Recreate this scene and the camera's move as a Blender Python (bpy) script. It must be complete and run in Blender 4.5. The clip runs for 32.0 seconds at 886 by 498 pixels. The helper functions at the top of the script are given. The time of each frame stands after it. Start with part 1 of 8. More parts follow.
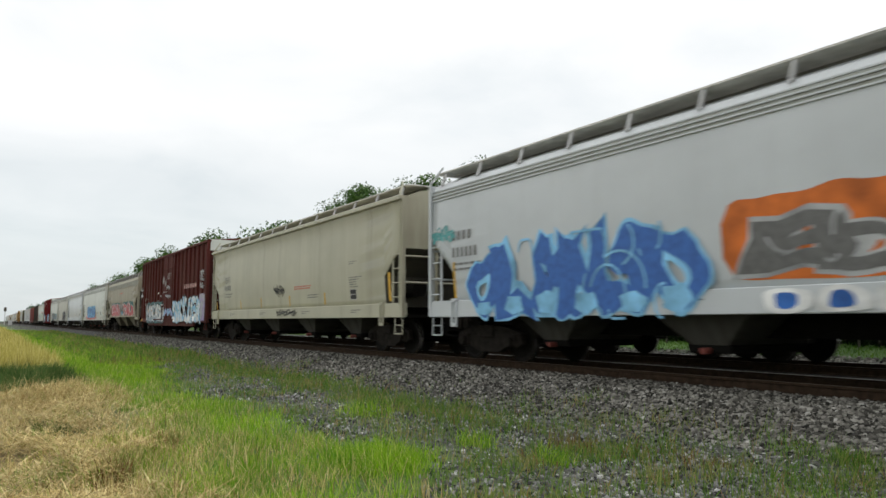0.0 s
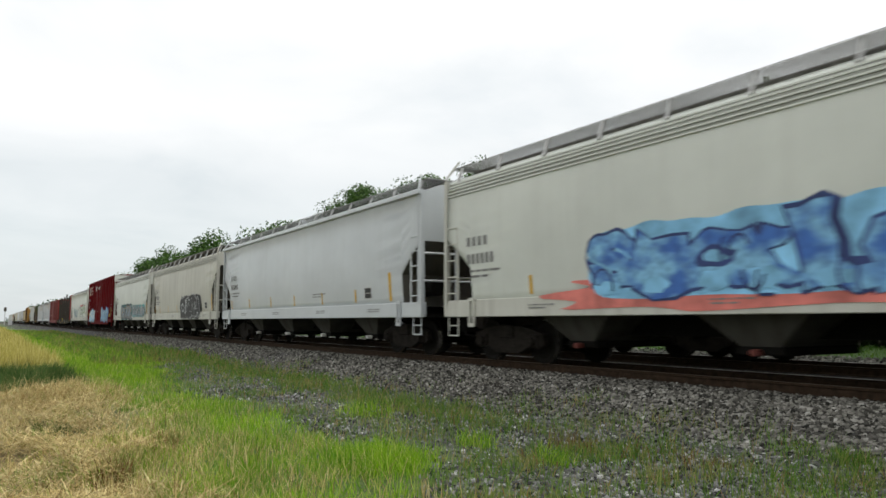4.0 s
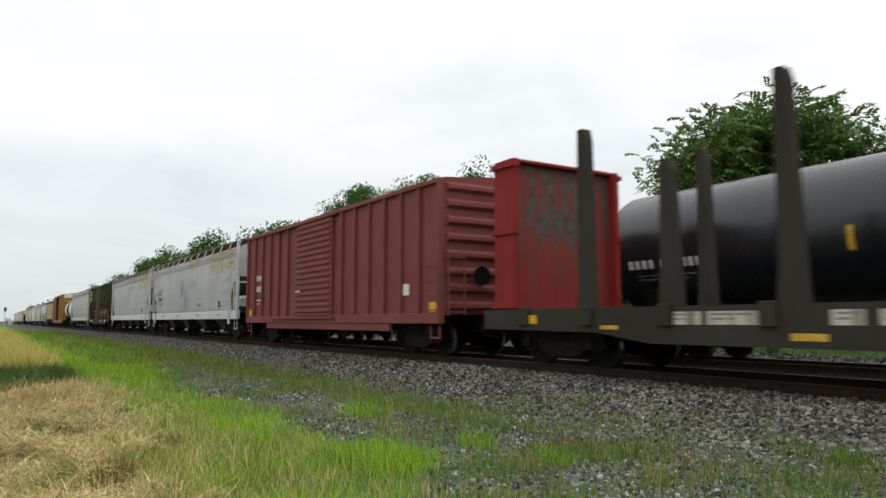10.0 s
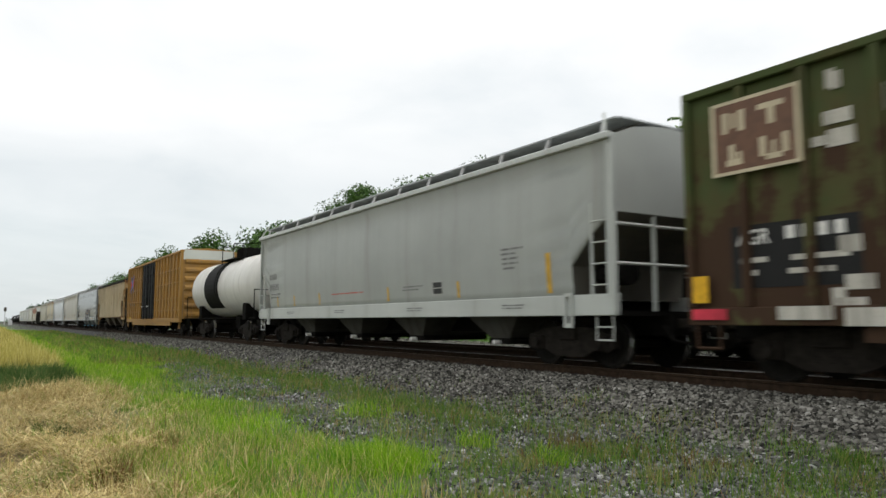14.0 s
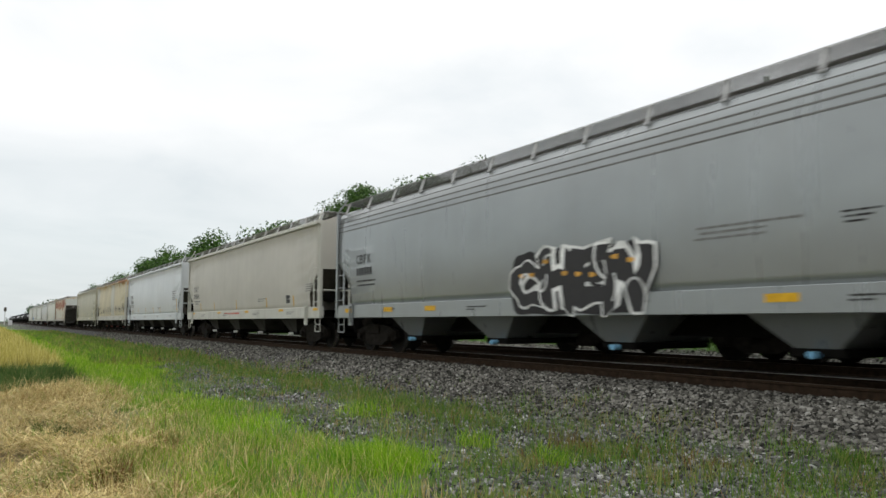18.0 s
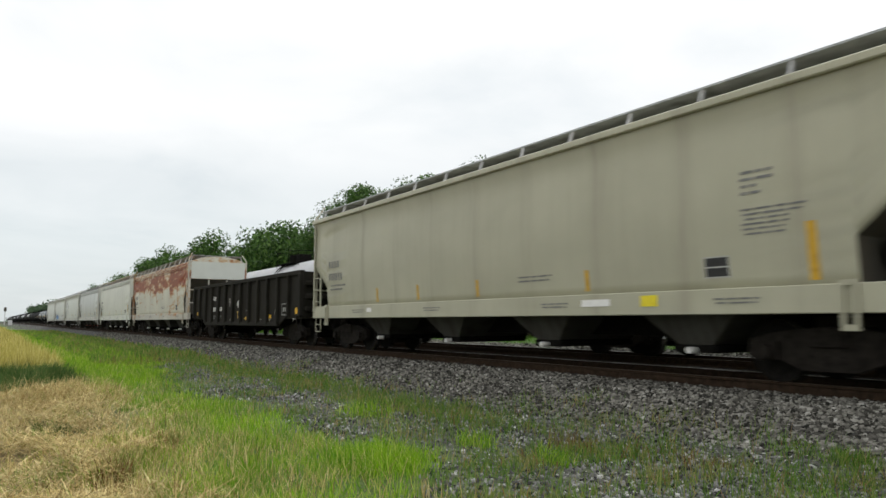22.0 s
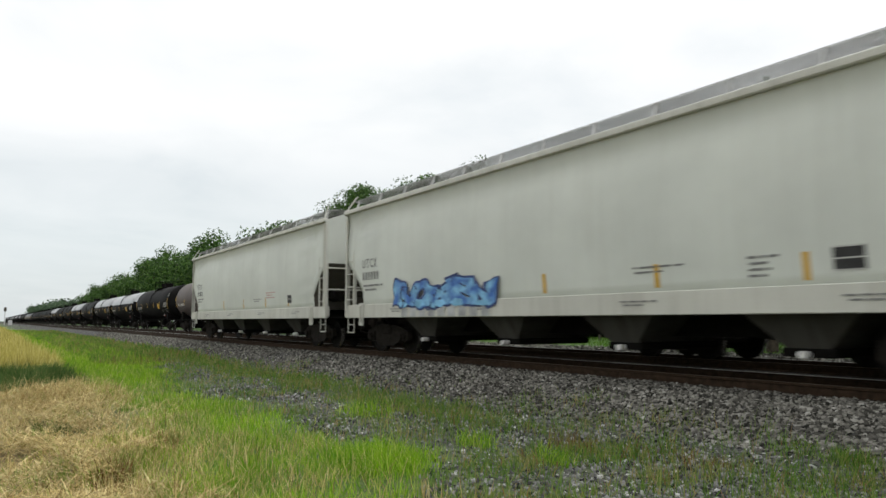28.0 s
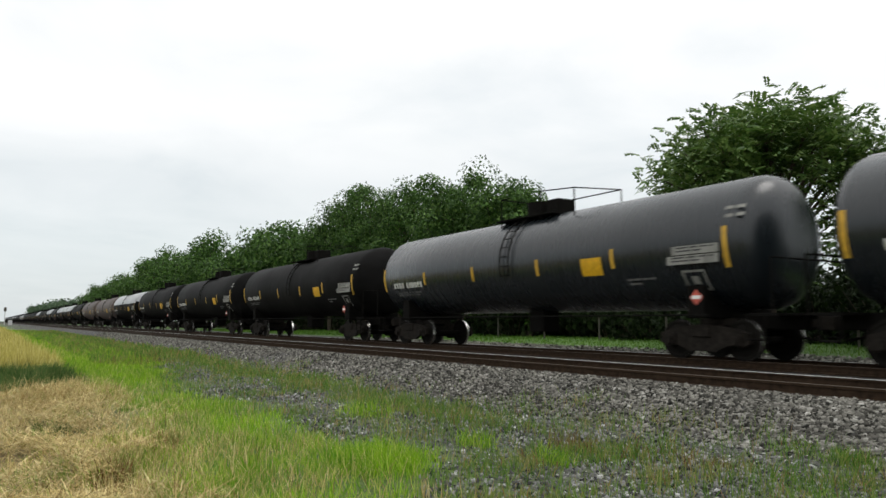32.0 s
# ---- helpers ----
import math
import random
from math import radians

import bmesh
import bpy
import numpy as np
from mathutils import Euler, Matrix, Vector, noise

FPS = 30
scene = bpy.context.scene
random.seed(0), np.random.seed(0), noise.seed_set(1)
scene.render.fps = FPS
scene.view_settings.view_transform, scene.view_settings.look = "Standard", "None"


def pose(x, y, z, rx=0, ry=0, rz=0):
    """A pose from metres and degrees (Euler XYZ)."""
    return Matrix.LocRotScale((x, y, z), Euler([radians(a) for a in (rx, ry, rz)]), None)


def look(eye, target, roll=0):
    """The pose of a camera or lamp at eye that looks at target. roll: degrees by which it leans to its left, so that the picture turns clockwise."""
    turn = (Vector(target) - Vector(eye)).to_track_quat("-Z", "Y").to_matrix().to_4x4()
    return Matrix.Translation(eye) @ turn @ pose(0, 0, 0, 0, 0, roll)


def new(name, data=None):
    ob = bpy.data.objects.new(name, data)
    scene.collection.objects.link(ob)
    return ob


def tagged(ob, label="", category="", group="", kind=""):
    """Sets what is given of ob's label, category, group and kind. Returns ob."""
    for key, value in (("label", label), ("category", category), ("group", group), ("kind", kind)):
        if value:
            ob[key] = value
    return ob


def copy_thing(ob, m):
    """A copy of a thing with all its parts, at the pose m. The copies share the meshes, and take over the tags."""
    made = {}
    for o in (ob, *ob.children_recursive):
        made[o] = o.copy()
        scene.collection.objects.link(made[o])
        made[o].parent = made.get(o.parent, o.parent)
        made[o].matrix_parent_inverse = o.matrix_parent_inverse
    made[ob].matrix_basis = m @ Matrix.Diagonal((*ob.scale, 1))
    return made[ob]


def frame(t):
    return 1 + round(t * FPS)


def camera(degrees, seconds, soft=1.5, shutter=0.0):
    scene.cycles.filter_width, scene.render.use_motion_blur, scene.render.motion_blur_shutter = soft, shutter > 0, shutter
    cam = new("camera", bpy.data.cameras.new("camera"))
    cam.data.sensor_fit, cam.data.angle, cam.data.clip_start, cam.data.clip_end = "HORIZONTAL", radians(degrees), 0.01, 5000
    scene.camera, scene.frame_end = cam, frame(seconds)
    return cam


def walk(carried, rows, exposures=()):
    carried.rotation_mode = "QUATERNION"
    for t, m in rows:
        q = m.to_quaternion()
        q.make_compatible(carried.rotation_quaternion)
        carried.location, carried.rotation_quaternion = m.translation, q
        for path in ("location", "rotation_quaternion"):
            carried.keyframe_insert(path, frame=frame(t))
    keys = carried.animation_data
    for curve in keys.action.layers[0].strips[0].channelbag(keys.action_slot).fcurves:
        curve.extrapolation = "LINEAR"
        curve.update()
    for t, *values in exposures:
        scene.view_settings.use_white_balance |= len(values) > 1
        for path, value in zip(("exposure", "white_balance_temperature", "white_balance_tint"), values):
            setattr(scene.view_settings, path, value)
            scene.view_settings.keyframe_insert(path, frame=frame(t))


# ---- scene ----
# World: x along the track (near train runs towards +x), y across it, z = 0 at the rail tops.
EYE = (0.0, 0.0, 0.88)
cam = camera(63.6, 32.0, soft=1.5, shutter=0.18)
AIM = look(EYE, (-0.8463 * 10, 0.5327 * 10, 0.88 + 1.012), 0)
walk(cam, [(0.0, AIM), (32.0, AIM)])

# ---------------------------------------------------------------- light
SUN_DIR = Vector((0.35, 0.45, 0.82)).normalized()
world = bpy.data.worlds.new("overcast")
scene.world = world
world.use_nodes = True
wn, wl = world.node_tree.nodes, world.node_tree.links
wn.clear()
w_out = wn.new("ShaderNodeOutputWorld")
w_sky = wn.new("ShaderNodeTexSky")
w_sky.sky_type = "NISHITA"
w_sky.sun_disc = False
w_sky.sun_elevation = math.asin(SUN_DIR.z)
w_sky.sun_rotation = math.atan2(SUN_DIR.x, SUN_DIR.y)
w_bg = wn.new("ShaderNodeBackground")
w_bg.inputs["Strength"].default_value = 0.10
wl.new(w_sky.outputs[0], w_bg.inputs["Color"])
w_tc = wn.new("ShaderNodeTexCoord")
# cloud sheet: the view direction laid on a flat layer overhead
w_sep = wn.new("ShaderNodeSeparateXYZ")
wl.new(w_tc.outputs["Generated"], w_sep.inputs[0])
w_max = wn.new("ShaderNodeMath")
w_max.operation = "ADD"
w_abs = wn.new("ShaderNodeMath")
w_abs.operation = "ABSOLUTE"
wl.new(w_sep.outputs["Z"], w_abs.inputs[0])
wl.new(w_abs.outputs[0], w_max.inputs[0])
w_max.inputs[1].default_value = 0.16
w_div = wn.new("ShaderNodeVectorMath")
w_div.operation = "DIVIDE"
wl.new(w_tc.outputs["Generated"], w_div.inputs[0])
w_cmb = wn.new("ShaderNodeCombineXYZ")
for k in range(3):
    wl.new(w_max.outputs[0], w_cmb.inputs[k])
wl.new(w_cmb.outputs[0], w_div.inputs[1])
w_n1 = wn.new("ShaderNodeTexNoise")
w_n1.inputs["Scale"].default_value = 1.15
w_n1.inputs["Detail"].default_value = 6
w_n1.inputs["Roughness"].default_value = 0.52
w_n1.inputs["Distortion"].default_value = 0.35
wl.new(w_div.outputs[0], w_n1.inputs["Vector"])
# an overcast dome: dull blue-grey low down, white above, brightest overhead
w_grad = wn.new("ShaderNodeValToRGB")
cr = w_grad.color_ramp
cr.elements[0].position, cr.elements[0].color = 0.0, (0.74, 0.79, 0.81, 1)
cr.elements[1].position, cr.elements[1].color = 1.0, (1.75, 1.75, 1.74, 1)
for at, rgb in ((0.10, (0.86, 0.905, 0.915)), (0.18, (0.90, 0.935, 0.945)), (0.26, (1.10, 1.105, 1.10)), (0.42, (1.16, 1.155, 1.145)), (0.65, (1.48, 1.475, 1.465))):
    e = cr.elements.new(at)
    e.color = (*rgb, 1)
wl.new(w_abs.outputs[0], w_grad.inputs[0])
w_ramp = wn.new("ShaderNodeValToRGB")
cr = w_ramp.color_ramp
cr.elements[0].position, cr.elements[0].color = 0.30, (0.85, 0.885, 0.90, 1)
cr.elements[1].position, cr.elements[1].color = 0.64, (1.05, 1.045, 1.04, 1)
e = cr.elements.new(0.46)
e.color = (0.97, 0.98, 0.98, 1)
wl.new(w_n1.outputs[0], w_ramp.inputs[0])
w_cl = wn.new("ShaderNodeBackground")
w_cl.inputs["Strength"].default_value = 1.0
w_low = wn.new("ShaderNodeMix")
w_low.data_type, w_low.blend_type = "RGBA", "MULTIPLY"
w_low.inputs[0].default_value = 1.0
wl.new(w_grad.outputs[0], w_low.inputs[6])
wl.new(w_ramp.outputs[0], w_low.inputs[7])
wl.new(w_low.outputs[2], w_cl.inputs["Color"])
w_mix = wn.new("ShaderNodeMixShader")
w_mix.inputs[0].default_value = 0.88
wl.new(w_bg.outputs[0], w_mix.inputs[1])
wl.new(w_cl.outputs[0], w_mix.inputs[2])
wl.new(w_mix.outputs[0], w_out.inputs[0])

sun = new("sun", bpy.data.lights.new("sun", "SUN"))
sun.data.energy, sun.data.angle, sun.data.color = 0.7, radians(25), (1.0, 0.97, 0.93)
sun.matrix_world = look((0, 0, 60), tuple(Vector((0, 0, 60)) - SUN_DIR))
scene.view_settings.exposure = 0.0


# ---------------------------------------------------------------- materials
def mat_new(name):
    m = bpy.data.materials.new(name)
    m.use_nodes = True
    nt = m.node_tree
    return m, nt.nodes, nt.links, nt.nodes["Principled BSDF"]


def noise_node(n, l, vec, scale, detail=4, rough=0.55):
    t = n.new("ShaderNodeTexNoise")
    t.inputs["Scale"].default_value = scale
    t.inputs["Detail"].default_value = detail
    t.inputs["Roughness"].default_value = rough
    l.new(vec, t.inputs["Vector"])
    return t.outputs[0]


def ramp(n, l, fac, stops):
    r = n.new("ShaderNodeValToRGB")
    els = r.color_ramp.elements
    while len(els) < len(stops):
        els.new(0.5)
    for el, (p, c) in zip(els, stops):
        el.position = p
        el.color = (*c, 1) if len(c) == 3 else c
    l.new(fac, r.inputs[0])
    return r.outputs[0]


def mixc(n, l, fac, a, b, mode="MIX"):
    x = n.new("ShaderNodeMix")
    x.data_type, x.blend_type = "RGBA", mode
    for sock, v in ((x.inputs[0], fac), (x.inputs[6], a), (x.inputs[7], b)):
        if isinstance(v, (int, float)):
            sock.default_value = v
        elif isinstance(v, tuple):
            sock.default_value = (*v, 1)
        else:
            l.new(v, sock)
    return x.outputs[2]


def mapped(n, l, scale, src="Object", shift=True):
    tc = n.new("ShaderNodeTexCoord")
    mp = n.new("ShaderNodeMapping")
    mp.inputs["Scale"].default_value = scale
    l.new(tc.outputs[src], mp.inputs["Vector"])
    if shift:
        oi = n.new("ShaderNodeObjectInfo")
        ml = n.new("ShaderNodeMath")
        ml.operation = "MULTIPLY"
        ml.inputs[1].default_value = 40.0
        l.new(oi.outputs["Random"], ml.inputs[0])
        cb = n.new("ShaderNodeCombineXYZ")
        l.new(ml.outputs[0], cb.inputs[0])
        l.new(cb.outputs[0], mp.inputs["Location"])
    return mp.outputs[0]


def bump(n, l, b, height, strength, dist):
    k = n.new("ShaderNodeBump")
    k.inputs["Strength"].default_value = strength
    k.inputs["Distance"].default_value = dist
    l.new(height, k.inputs["Height"])
    l.new(k.outputs[0], b.inputs["Normal"])


GRIME = (0.16, 0.13, 0.10)
RUST = (0.22, 0.075, 0.028)


def paint(name, rgb, rough=0.45, dirt=0.35, rust=0.0, rust_low=2.6, rust_rgb=RUST, metal=0.0, grime=GRIME, rust_span=1.7, spec=0.35, rust_scale=(1.1, 1.0, 0.7), seam=0.0, halo=(0.42, 0.22, 0.08)):
    """Weathered paint: broad fading, vertical dirt runs, rust patches above a height."""
    m, n, l, b = mat_new(name)
    v = mapped(n, l, (0.35, 0.35, 0.5))
    big = noise_node(n, l, v, 1.3, 4)
    runs = noise_node(n, l, mapped(n, l, (2.6, 1.0, 0.16)), 1.6, 5, 0.6)
    fine = noise_node(n, l, mapped(n, l, (1, 1, 1)), 26, 3)
    pale = tuple(min(1, c * 1.06 + 0.008) for c in rgb)
    dull = tuple(c * 0.93 for c in rgb)
    c = mixc(n, l, ramp(n, l, big, [(0.32, (0, 0, 0)), (0.68, (1, 1, 1))]), dull, pale)
    rf = ramp(n, l, runs, [(0.46, (0, 0, 0)), (0.74, (dirt, dirt, dirt))])
    c = mixc(n, l, rf, c, grime)
    c = mixc(n, l, ramp(n, l, fine, [(0.55, (0, 0, 0)), (0.75, (dirt * 0.35,) * 3)]), c, grime)
    if seam:
        # weld seams between the side sheets, each with its own faint stain
        ts = n.new("ShaderNodeTexCoord")
        ss = n.new("ShaderNodeSeparateXYZ")
        l.new(ts.outputs["Object"], ss.inputs[0])
        pp = n.new("ShaderNodeMath")
        pp.operation = "PINGPONG"
        pp.inputs[1].default_value = seam / 2
        l.new(ss.outputs["X"], pp.inputs[0])
        line = ramp(n, l, pp.outputs[0], [(0.0, (0.40, 0.40, 0.40)), (0.025, (0.20, 0.20, 0.20)), (0.30, (0, 0, 0))])
        stain = n.new("ShaderNodeMath")
        stain.operation = "MULTIPLY"
        l.new(line, stain.inputs[0])
        l.new(ramp(n, l, runs, [(0.35, (0.15, 0.15, 0.15)), (0.65, (1, 1, 1))]), stain.inputs[1])
        c = mixc(n, l, stain.outputs[0], c, grime)
    if rust > 0:
        tc = n.new("ShaderNodeTexCoord")
        sp = n.new("ShaderNodeSeparateXYZ")
        l.new(tc.outputs["Object"], sp.inputs[0])
        mr = n.new("ShaderNodeMapRange")
        mr.inputs[1].default_value, mr.inputs[2].default_value = rust_low, rust_low + rust_span
        l.new(sp.outputs["Z"], mr.inputs[0])
        rn = noise_node(n, l, mapped(n, l, rust_scale), 1.25, 9, 0.68)
        ad = n.new("ShaderNodeMath")
        ad.operation = "MULTIPLY_ADD"
        ad.inputs[1].default_value = 0.28
        l.new(mr.outputs[0], ad.inputs[0])
        l.new(rn, ad.inputs[2])
        lo = 1.02 - rust
        k = ramp(n, l, ad.outputs[0], [(lo, (0, 0, 0)), (min(1, lo + 0.07), (1, 1, 1))])
        edge = ramp(n, l, ad.outputs[0], [(max(0, lo - 0.13), (0, 0, 0)), (lo, (0.75, 0.75, 0.75))])
        c = mixc(n, l, edge, c, tuple(0.5 * a + 0.5 * q for a, q in zip(rgb, halo)))
        c = mixc(n, l, k, c, rust_rgb)
    l.new(c, b.inputs["Base Color"])
    rr = n.new("ShaderNodeMapRange")
    rr.inputs[3].default_value, rr.inputs[4].default_value = max(0.05, rough - 0.05), min(1, rough + 0.1)
    l.new(runs, rr.inputs[0])
    l.new(rr.outputs[0], b.inputs["Roughness"])
    b.inputs["Metallic"].default_value = metal
    b.inputs["Specular IOR Level"].default_value = spec
    bump(n, l, b, big, 0.12, 0.03)
    return m


def panel_rust(name, base, curve, panel=2.0, rust_rgb=RUST, halo=(0.42, 0.25, 0.09), stretch=(0.45, 1.0, 1.7), swing=1.5, seam=0.30, rough=0.55):
    """Sheet-steel side rusting panel by panel: streaks along each sheet, runs at its seams. curve: rust against height."""
    m, n, l, b = mat_new(name)

    def math_node(op, a, c, d=None):
        k = n.new("ShaderNodeMath")
        k.operation = op
        for sock, v in zip(k.inputs, (a, c, d)):
            if isinstance(v, (int, float)):
                sock.default_value = v
            elif v is not None:
                l.new(v, sock)
        return k.outputs[0]

    tc = n.new("ShaderNodeTexCoord")
    sp = n.new("ShaderNodeSeparateXYZ")
    l.new(tc.outputs["Object"], sp.inputs[0])
    u = math_node("DIVIDE", sp.outputs["X"], panel)
    wn1 = n.new("ShaderNodeTexWhiteNoise")
    wn1.noise_dimensions = "1D"
    l.new(math_node("FLOOR", u, 0.0), wn1.inputs["W"])
    hgt = math_node("DIVIDE", sp.outputs["Z"], 5.0)
    zc = ramp(n, l, hgt, [(z / 5.0, (v, v, v)) for z, v in curve])
    shift = n.new("ShaderNodeVectorMath")
    shift.operation = "MULTIPLY_ADD"
    l.new(wn1.outputs["Color"], shift.inputs[0])
    shift.inputs[1].default_value = (6.0, 0.0, 6.0)
    l.new(mapped(n, l, stretch), shift.inputs[2])
    streak = noise_node(n, l, shift.outputs[0], 1.6, 9, 0.64)
    runs = noise_node(n, l, mapped(n, l, (3.0, 1.0, 0.25)), 2.0, 5, 0.6)
    edge = math_node("MULTIPLY", math_node("ABSOLUTE", math_node("SUBTRACT", math_node("FRACT", u, 0.0), 0.5), 0.0), 2.0)
    at_seam = ramp(n, l, edge, [(0.86, (0, 0, 0)), (0.985, (1, 1, 1))])
    val = math_node("MULTIPLY_ADD", math_node("SUBTRACT", streak, 0.5), swing, zc)
    val = math_node("MULTIPLY_ADD", math_node("SUBTRACT", wn1.outputs["Value"], 0.5), 0.22, val)
    val = math_node("ADD", val, math_node("MULTIPLY", math_node("MULTIPLY", at_seam, runs), seam))
    big = noise_node(n, l, mapped(n, l, (0.35, 0.35, 0.5)), 1.3, 4)
    c = mixc(n, l, ramp(n, l, big, [(0.32, (0, 0, 0)), (0.68, (1, 1, 1))]), tuple(q * 0.88 for q in base), tuple(min(1, q * 1.1) for q in base))
    c = mixc(n, l, ramp(n, l, runs, [(0.5, (0, 0, 0)), (0.75, (0.22, 0.22, 0.22))]), c, GRIME)
    c = mixc(n, l, ramp(n, l, val, [(0.30, (0, 0, 0)), (0.47, (0.8, 0.8, 0.8))]), c, halo)
    fine = noise_node(n, l, mapped(n, l, (1, 1, 1)), 5.0, 6, 0.65)
    deep = mixc(n, l, ramp(n, l, fine, [(0.35, (0, 0, 0)), (0.65, (1, 1, 1))]), tuple(q * 0.62 for q in rust_rgb), tuple(min(1, q * 1.35) for q in rust_rgb))
    c = mixc(n, l, ramp(n, l, val, [(0.47, (0, 0, 0)), (0.60, (1, 1, 1))]), c, deep)
    l.new(c, b.inputs["Base Color"])
    b.inputs["Roughness"].default_value = rough
    b.inputs["Specular IOR Level"].default_value = 0.3
    bump(n, l, b, big, 0.12, 0.03)
    return m


def plain(name, rgb, rough=0.6, metal=0.0, var=0.25, scale=9.0, spec=0.3):
    m, n, l, b = mat_new(name)
    f = noise_node(n, l, mapped(n, l, (1, 1, 1)), scale, 5)
    c = mixc(n, l, ramp(n, l, f, [(0.3, (0, 0, 0)), (0.7, (1, 1, 1))]), tuple(x * (1 - var) for x in rgb), tuple(min(1, x * (1 + var)) for x in rgb))
    l.new(c, b.inputs["Base Color"])
    b.inputs["Roughness"].default_value, b.inputs["Metallic"].default_value = rough, metal
    b.inputs["Specular IOR Level"].default_value = spec
    return m


def island(name, stops, rough=0.7, spec=0.3, trans=0.0, dry=None, dry_at=(0.48, 0.62), dry_scale=0.75):
    """Colour that differs from blade to blade, stone to stone, leaf to leaf."""
    m, n, l, b = mat_new(name)
    g = n.new("ShaderNodeNewGeometry")
    c = ramp(n, l, g.outputs["Random Per Island"], stops)
    big = noise_node(n, l, mapped(n, l, (1, 1, 1), shift=False), 0.9, 3)
    c = mixc(n, l, ramp(n, l, big, [(0.3, (0.72, 0.72, 0.72)), (0.7, (1, 1, 1))]), (0, 0, 0), c, "MIX")
    if dry:
        c2 = ramp(n, l, g.outputs["Random Per Island"], dry)
        patch = noise_node(n, l, mapped(n, l, (1, 1, 1), shift=False), dry_scale, 5, 0.62)
        c = mixc(n, l, ramp(n, l, patch, [(dry_at[0], (0, 0, 0)), (dry_at[1], (1, 1, 1))]), c, c2)
    l.new(c, b.inputs["Base Color"])
    b.inputs["Roughness"].default_value = rough
    b.inputs["Specular IOR Level"].default_value = spec
    if trans:
        t = n.new("ShaderNodeBsdfTranslucent")
        l.new(c, t.inputs["Color"])
        mx = n.new("ShaderNodeMixShader")
        mx.inputs[0].default_value = trans
        l.new(b.outputs[0], mx.inputs[1])
        l.new(t.outputs[0], mx.inputs[2])
        l.new(mx.outputs[0], n["Material Output"].inputs[0])
    return m


M = {}
M["white"] = paint("white_paint", (0.56, 0.585, 0.535), 0.45, 0.07)
M["sill"] = paint("white_sill", (0.50, 0.50, 0.445), 0.5, 0.30)
M["white2"] = paint("pale_grey_paint", (0.44, 0.46, 0.43), 0.33, 0.07, spec=0.45, seam=2.7)
M["grey"] = paint("grey_paint", (0.335, 0.352, 0.328), 0.40, 0.10, seam=2.3)
M["bluegrey"] = paint("light_blue_grey_paint", (0.49, 0.52, 0.53), 0.30, 0.05, spec=0.5)
M["silver"] = paint("silver_grey_paint", (0.29, 0.31, 0.312), 0.27, 0.05, metal=0.6, spec=0.5)
M["tan"] = paint("tan_paint", (0.40, 0.388, 0.288), 0.42, 0.10, seam=1.9)
M["tan2"] = paint("dirty_tan_paint", (0.30, 0.275, 0.20), 0.5, 0.5, seam=2.2)
M["warmwhite"] = paint("warm_white_paint", (0.445, 0.43, 0.38), 0.45, 0.07)
M["creamwhite"] = paint("cream_white_paint", (0.57, 0.58, 0.505), 0.45, 0.12, rust=0.17, rust_low=3.2, rust_span=1.2, rust_rgb=(0.36, 0.24, 0.10), rust_scale=(2.4, 1.0, 0.5))
M["dirtywhite"] = paint("dirty_white_paint", (0.48, 0.475, 0.415), 0.5, 0.28)
M["greyrust"] = panel_rust("rust_spotted_grey_paint", (0.40, 0.415, 0.42), ((1.3, 0.0), (2.8, 0.05), (3.25, 0.29), (3.62, 0.36), (3.75, 0.26), (4.1, 0.44)), 2.4, (0.32, 0.19, 0.08), (0.36, 0.27, 0.14), swing=1.25, seam=0.12)
M["creamrust"] = panel_rust("cream_rusting_paint", (0.53, 0.475, 0.325), ((1.3, 0.04), (3.0, 0.04), (3.5, 0.16), (3.9, 0.34), (4.15, 0.50)), 2.6, (0.30, 0.13, 0.035), (0.42, 0.26, 0.085), (0.6, 1.0, 0.9), 1.35, 0.26)
M["rustedge"] = panel_rust("rusted_roof_edge", (0.44, 0.40, 0.29), ((0.5, 0.44), (4.5, 0.44)), 2.6, (0.34, 0.14, 0.04), (0.46, 0.26, 0.09), swing=1.4)
M["whiterust"] = panel_rust("badly_rusted_white_paint", (0.54, 0.53, 0.44), ((1.0, 0.24), (1.5, 0.14), (2.2, 0.19), (2.75, 0.40), (3.15, 0.68), (3.62, 0.70), (3.80, 0.56), (4.2, 0.46)), 2.05, (0.215, 0.050, 0.012), (0.41, 0.20, 0.045), swing=1.9, seam=0.42)
M["rustsill"] = panel_rust("rust_spotted_sill", (0.46, 0.44, 0.38), ((0.9, 0.22), (1.25, 0.30), (1.4, 0.42)), 2.05, (0.34, 0.11, 0.025), (0.40, 0.24, 0.10), swing=1.6, seam=0.2)
M["beigerust"] = panel_rust("rusting_beige_paint", (0.34, 0.26, 0.14), ((1.2, 0.40), (2.0, 0.33), (3.2, 0.38), (3.9, 0.50), (4.15, 0.62)), 0.98, (0.105, 0.042, 0.016), (0.33, 0.17, 0.055), (1.3, 1.0, 0.9), 1.75, 0.34, 0.65)
M["rib_beige"] = paint("beige_rib_paint", (0.56, 0.485, 0.33), 0.6, 0.5)
M["maroon"] = paint("maroon_paint", (0.080, 0.017, 0.014), 0.7, 0.3, spec=0.08)
M["cpred"] = paint("red_paint", (0.130, 0.0045, 0.007), 0.7, 0.30, spec=0.06, grime=(0.06, 0.03, 0.025))
M["redend"] = paint("grimy_red_end", (0.070, 0.006, 0.006), 0.75, 0.5, spec=0.06, grime=(0.03, 0.018, 0.014))
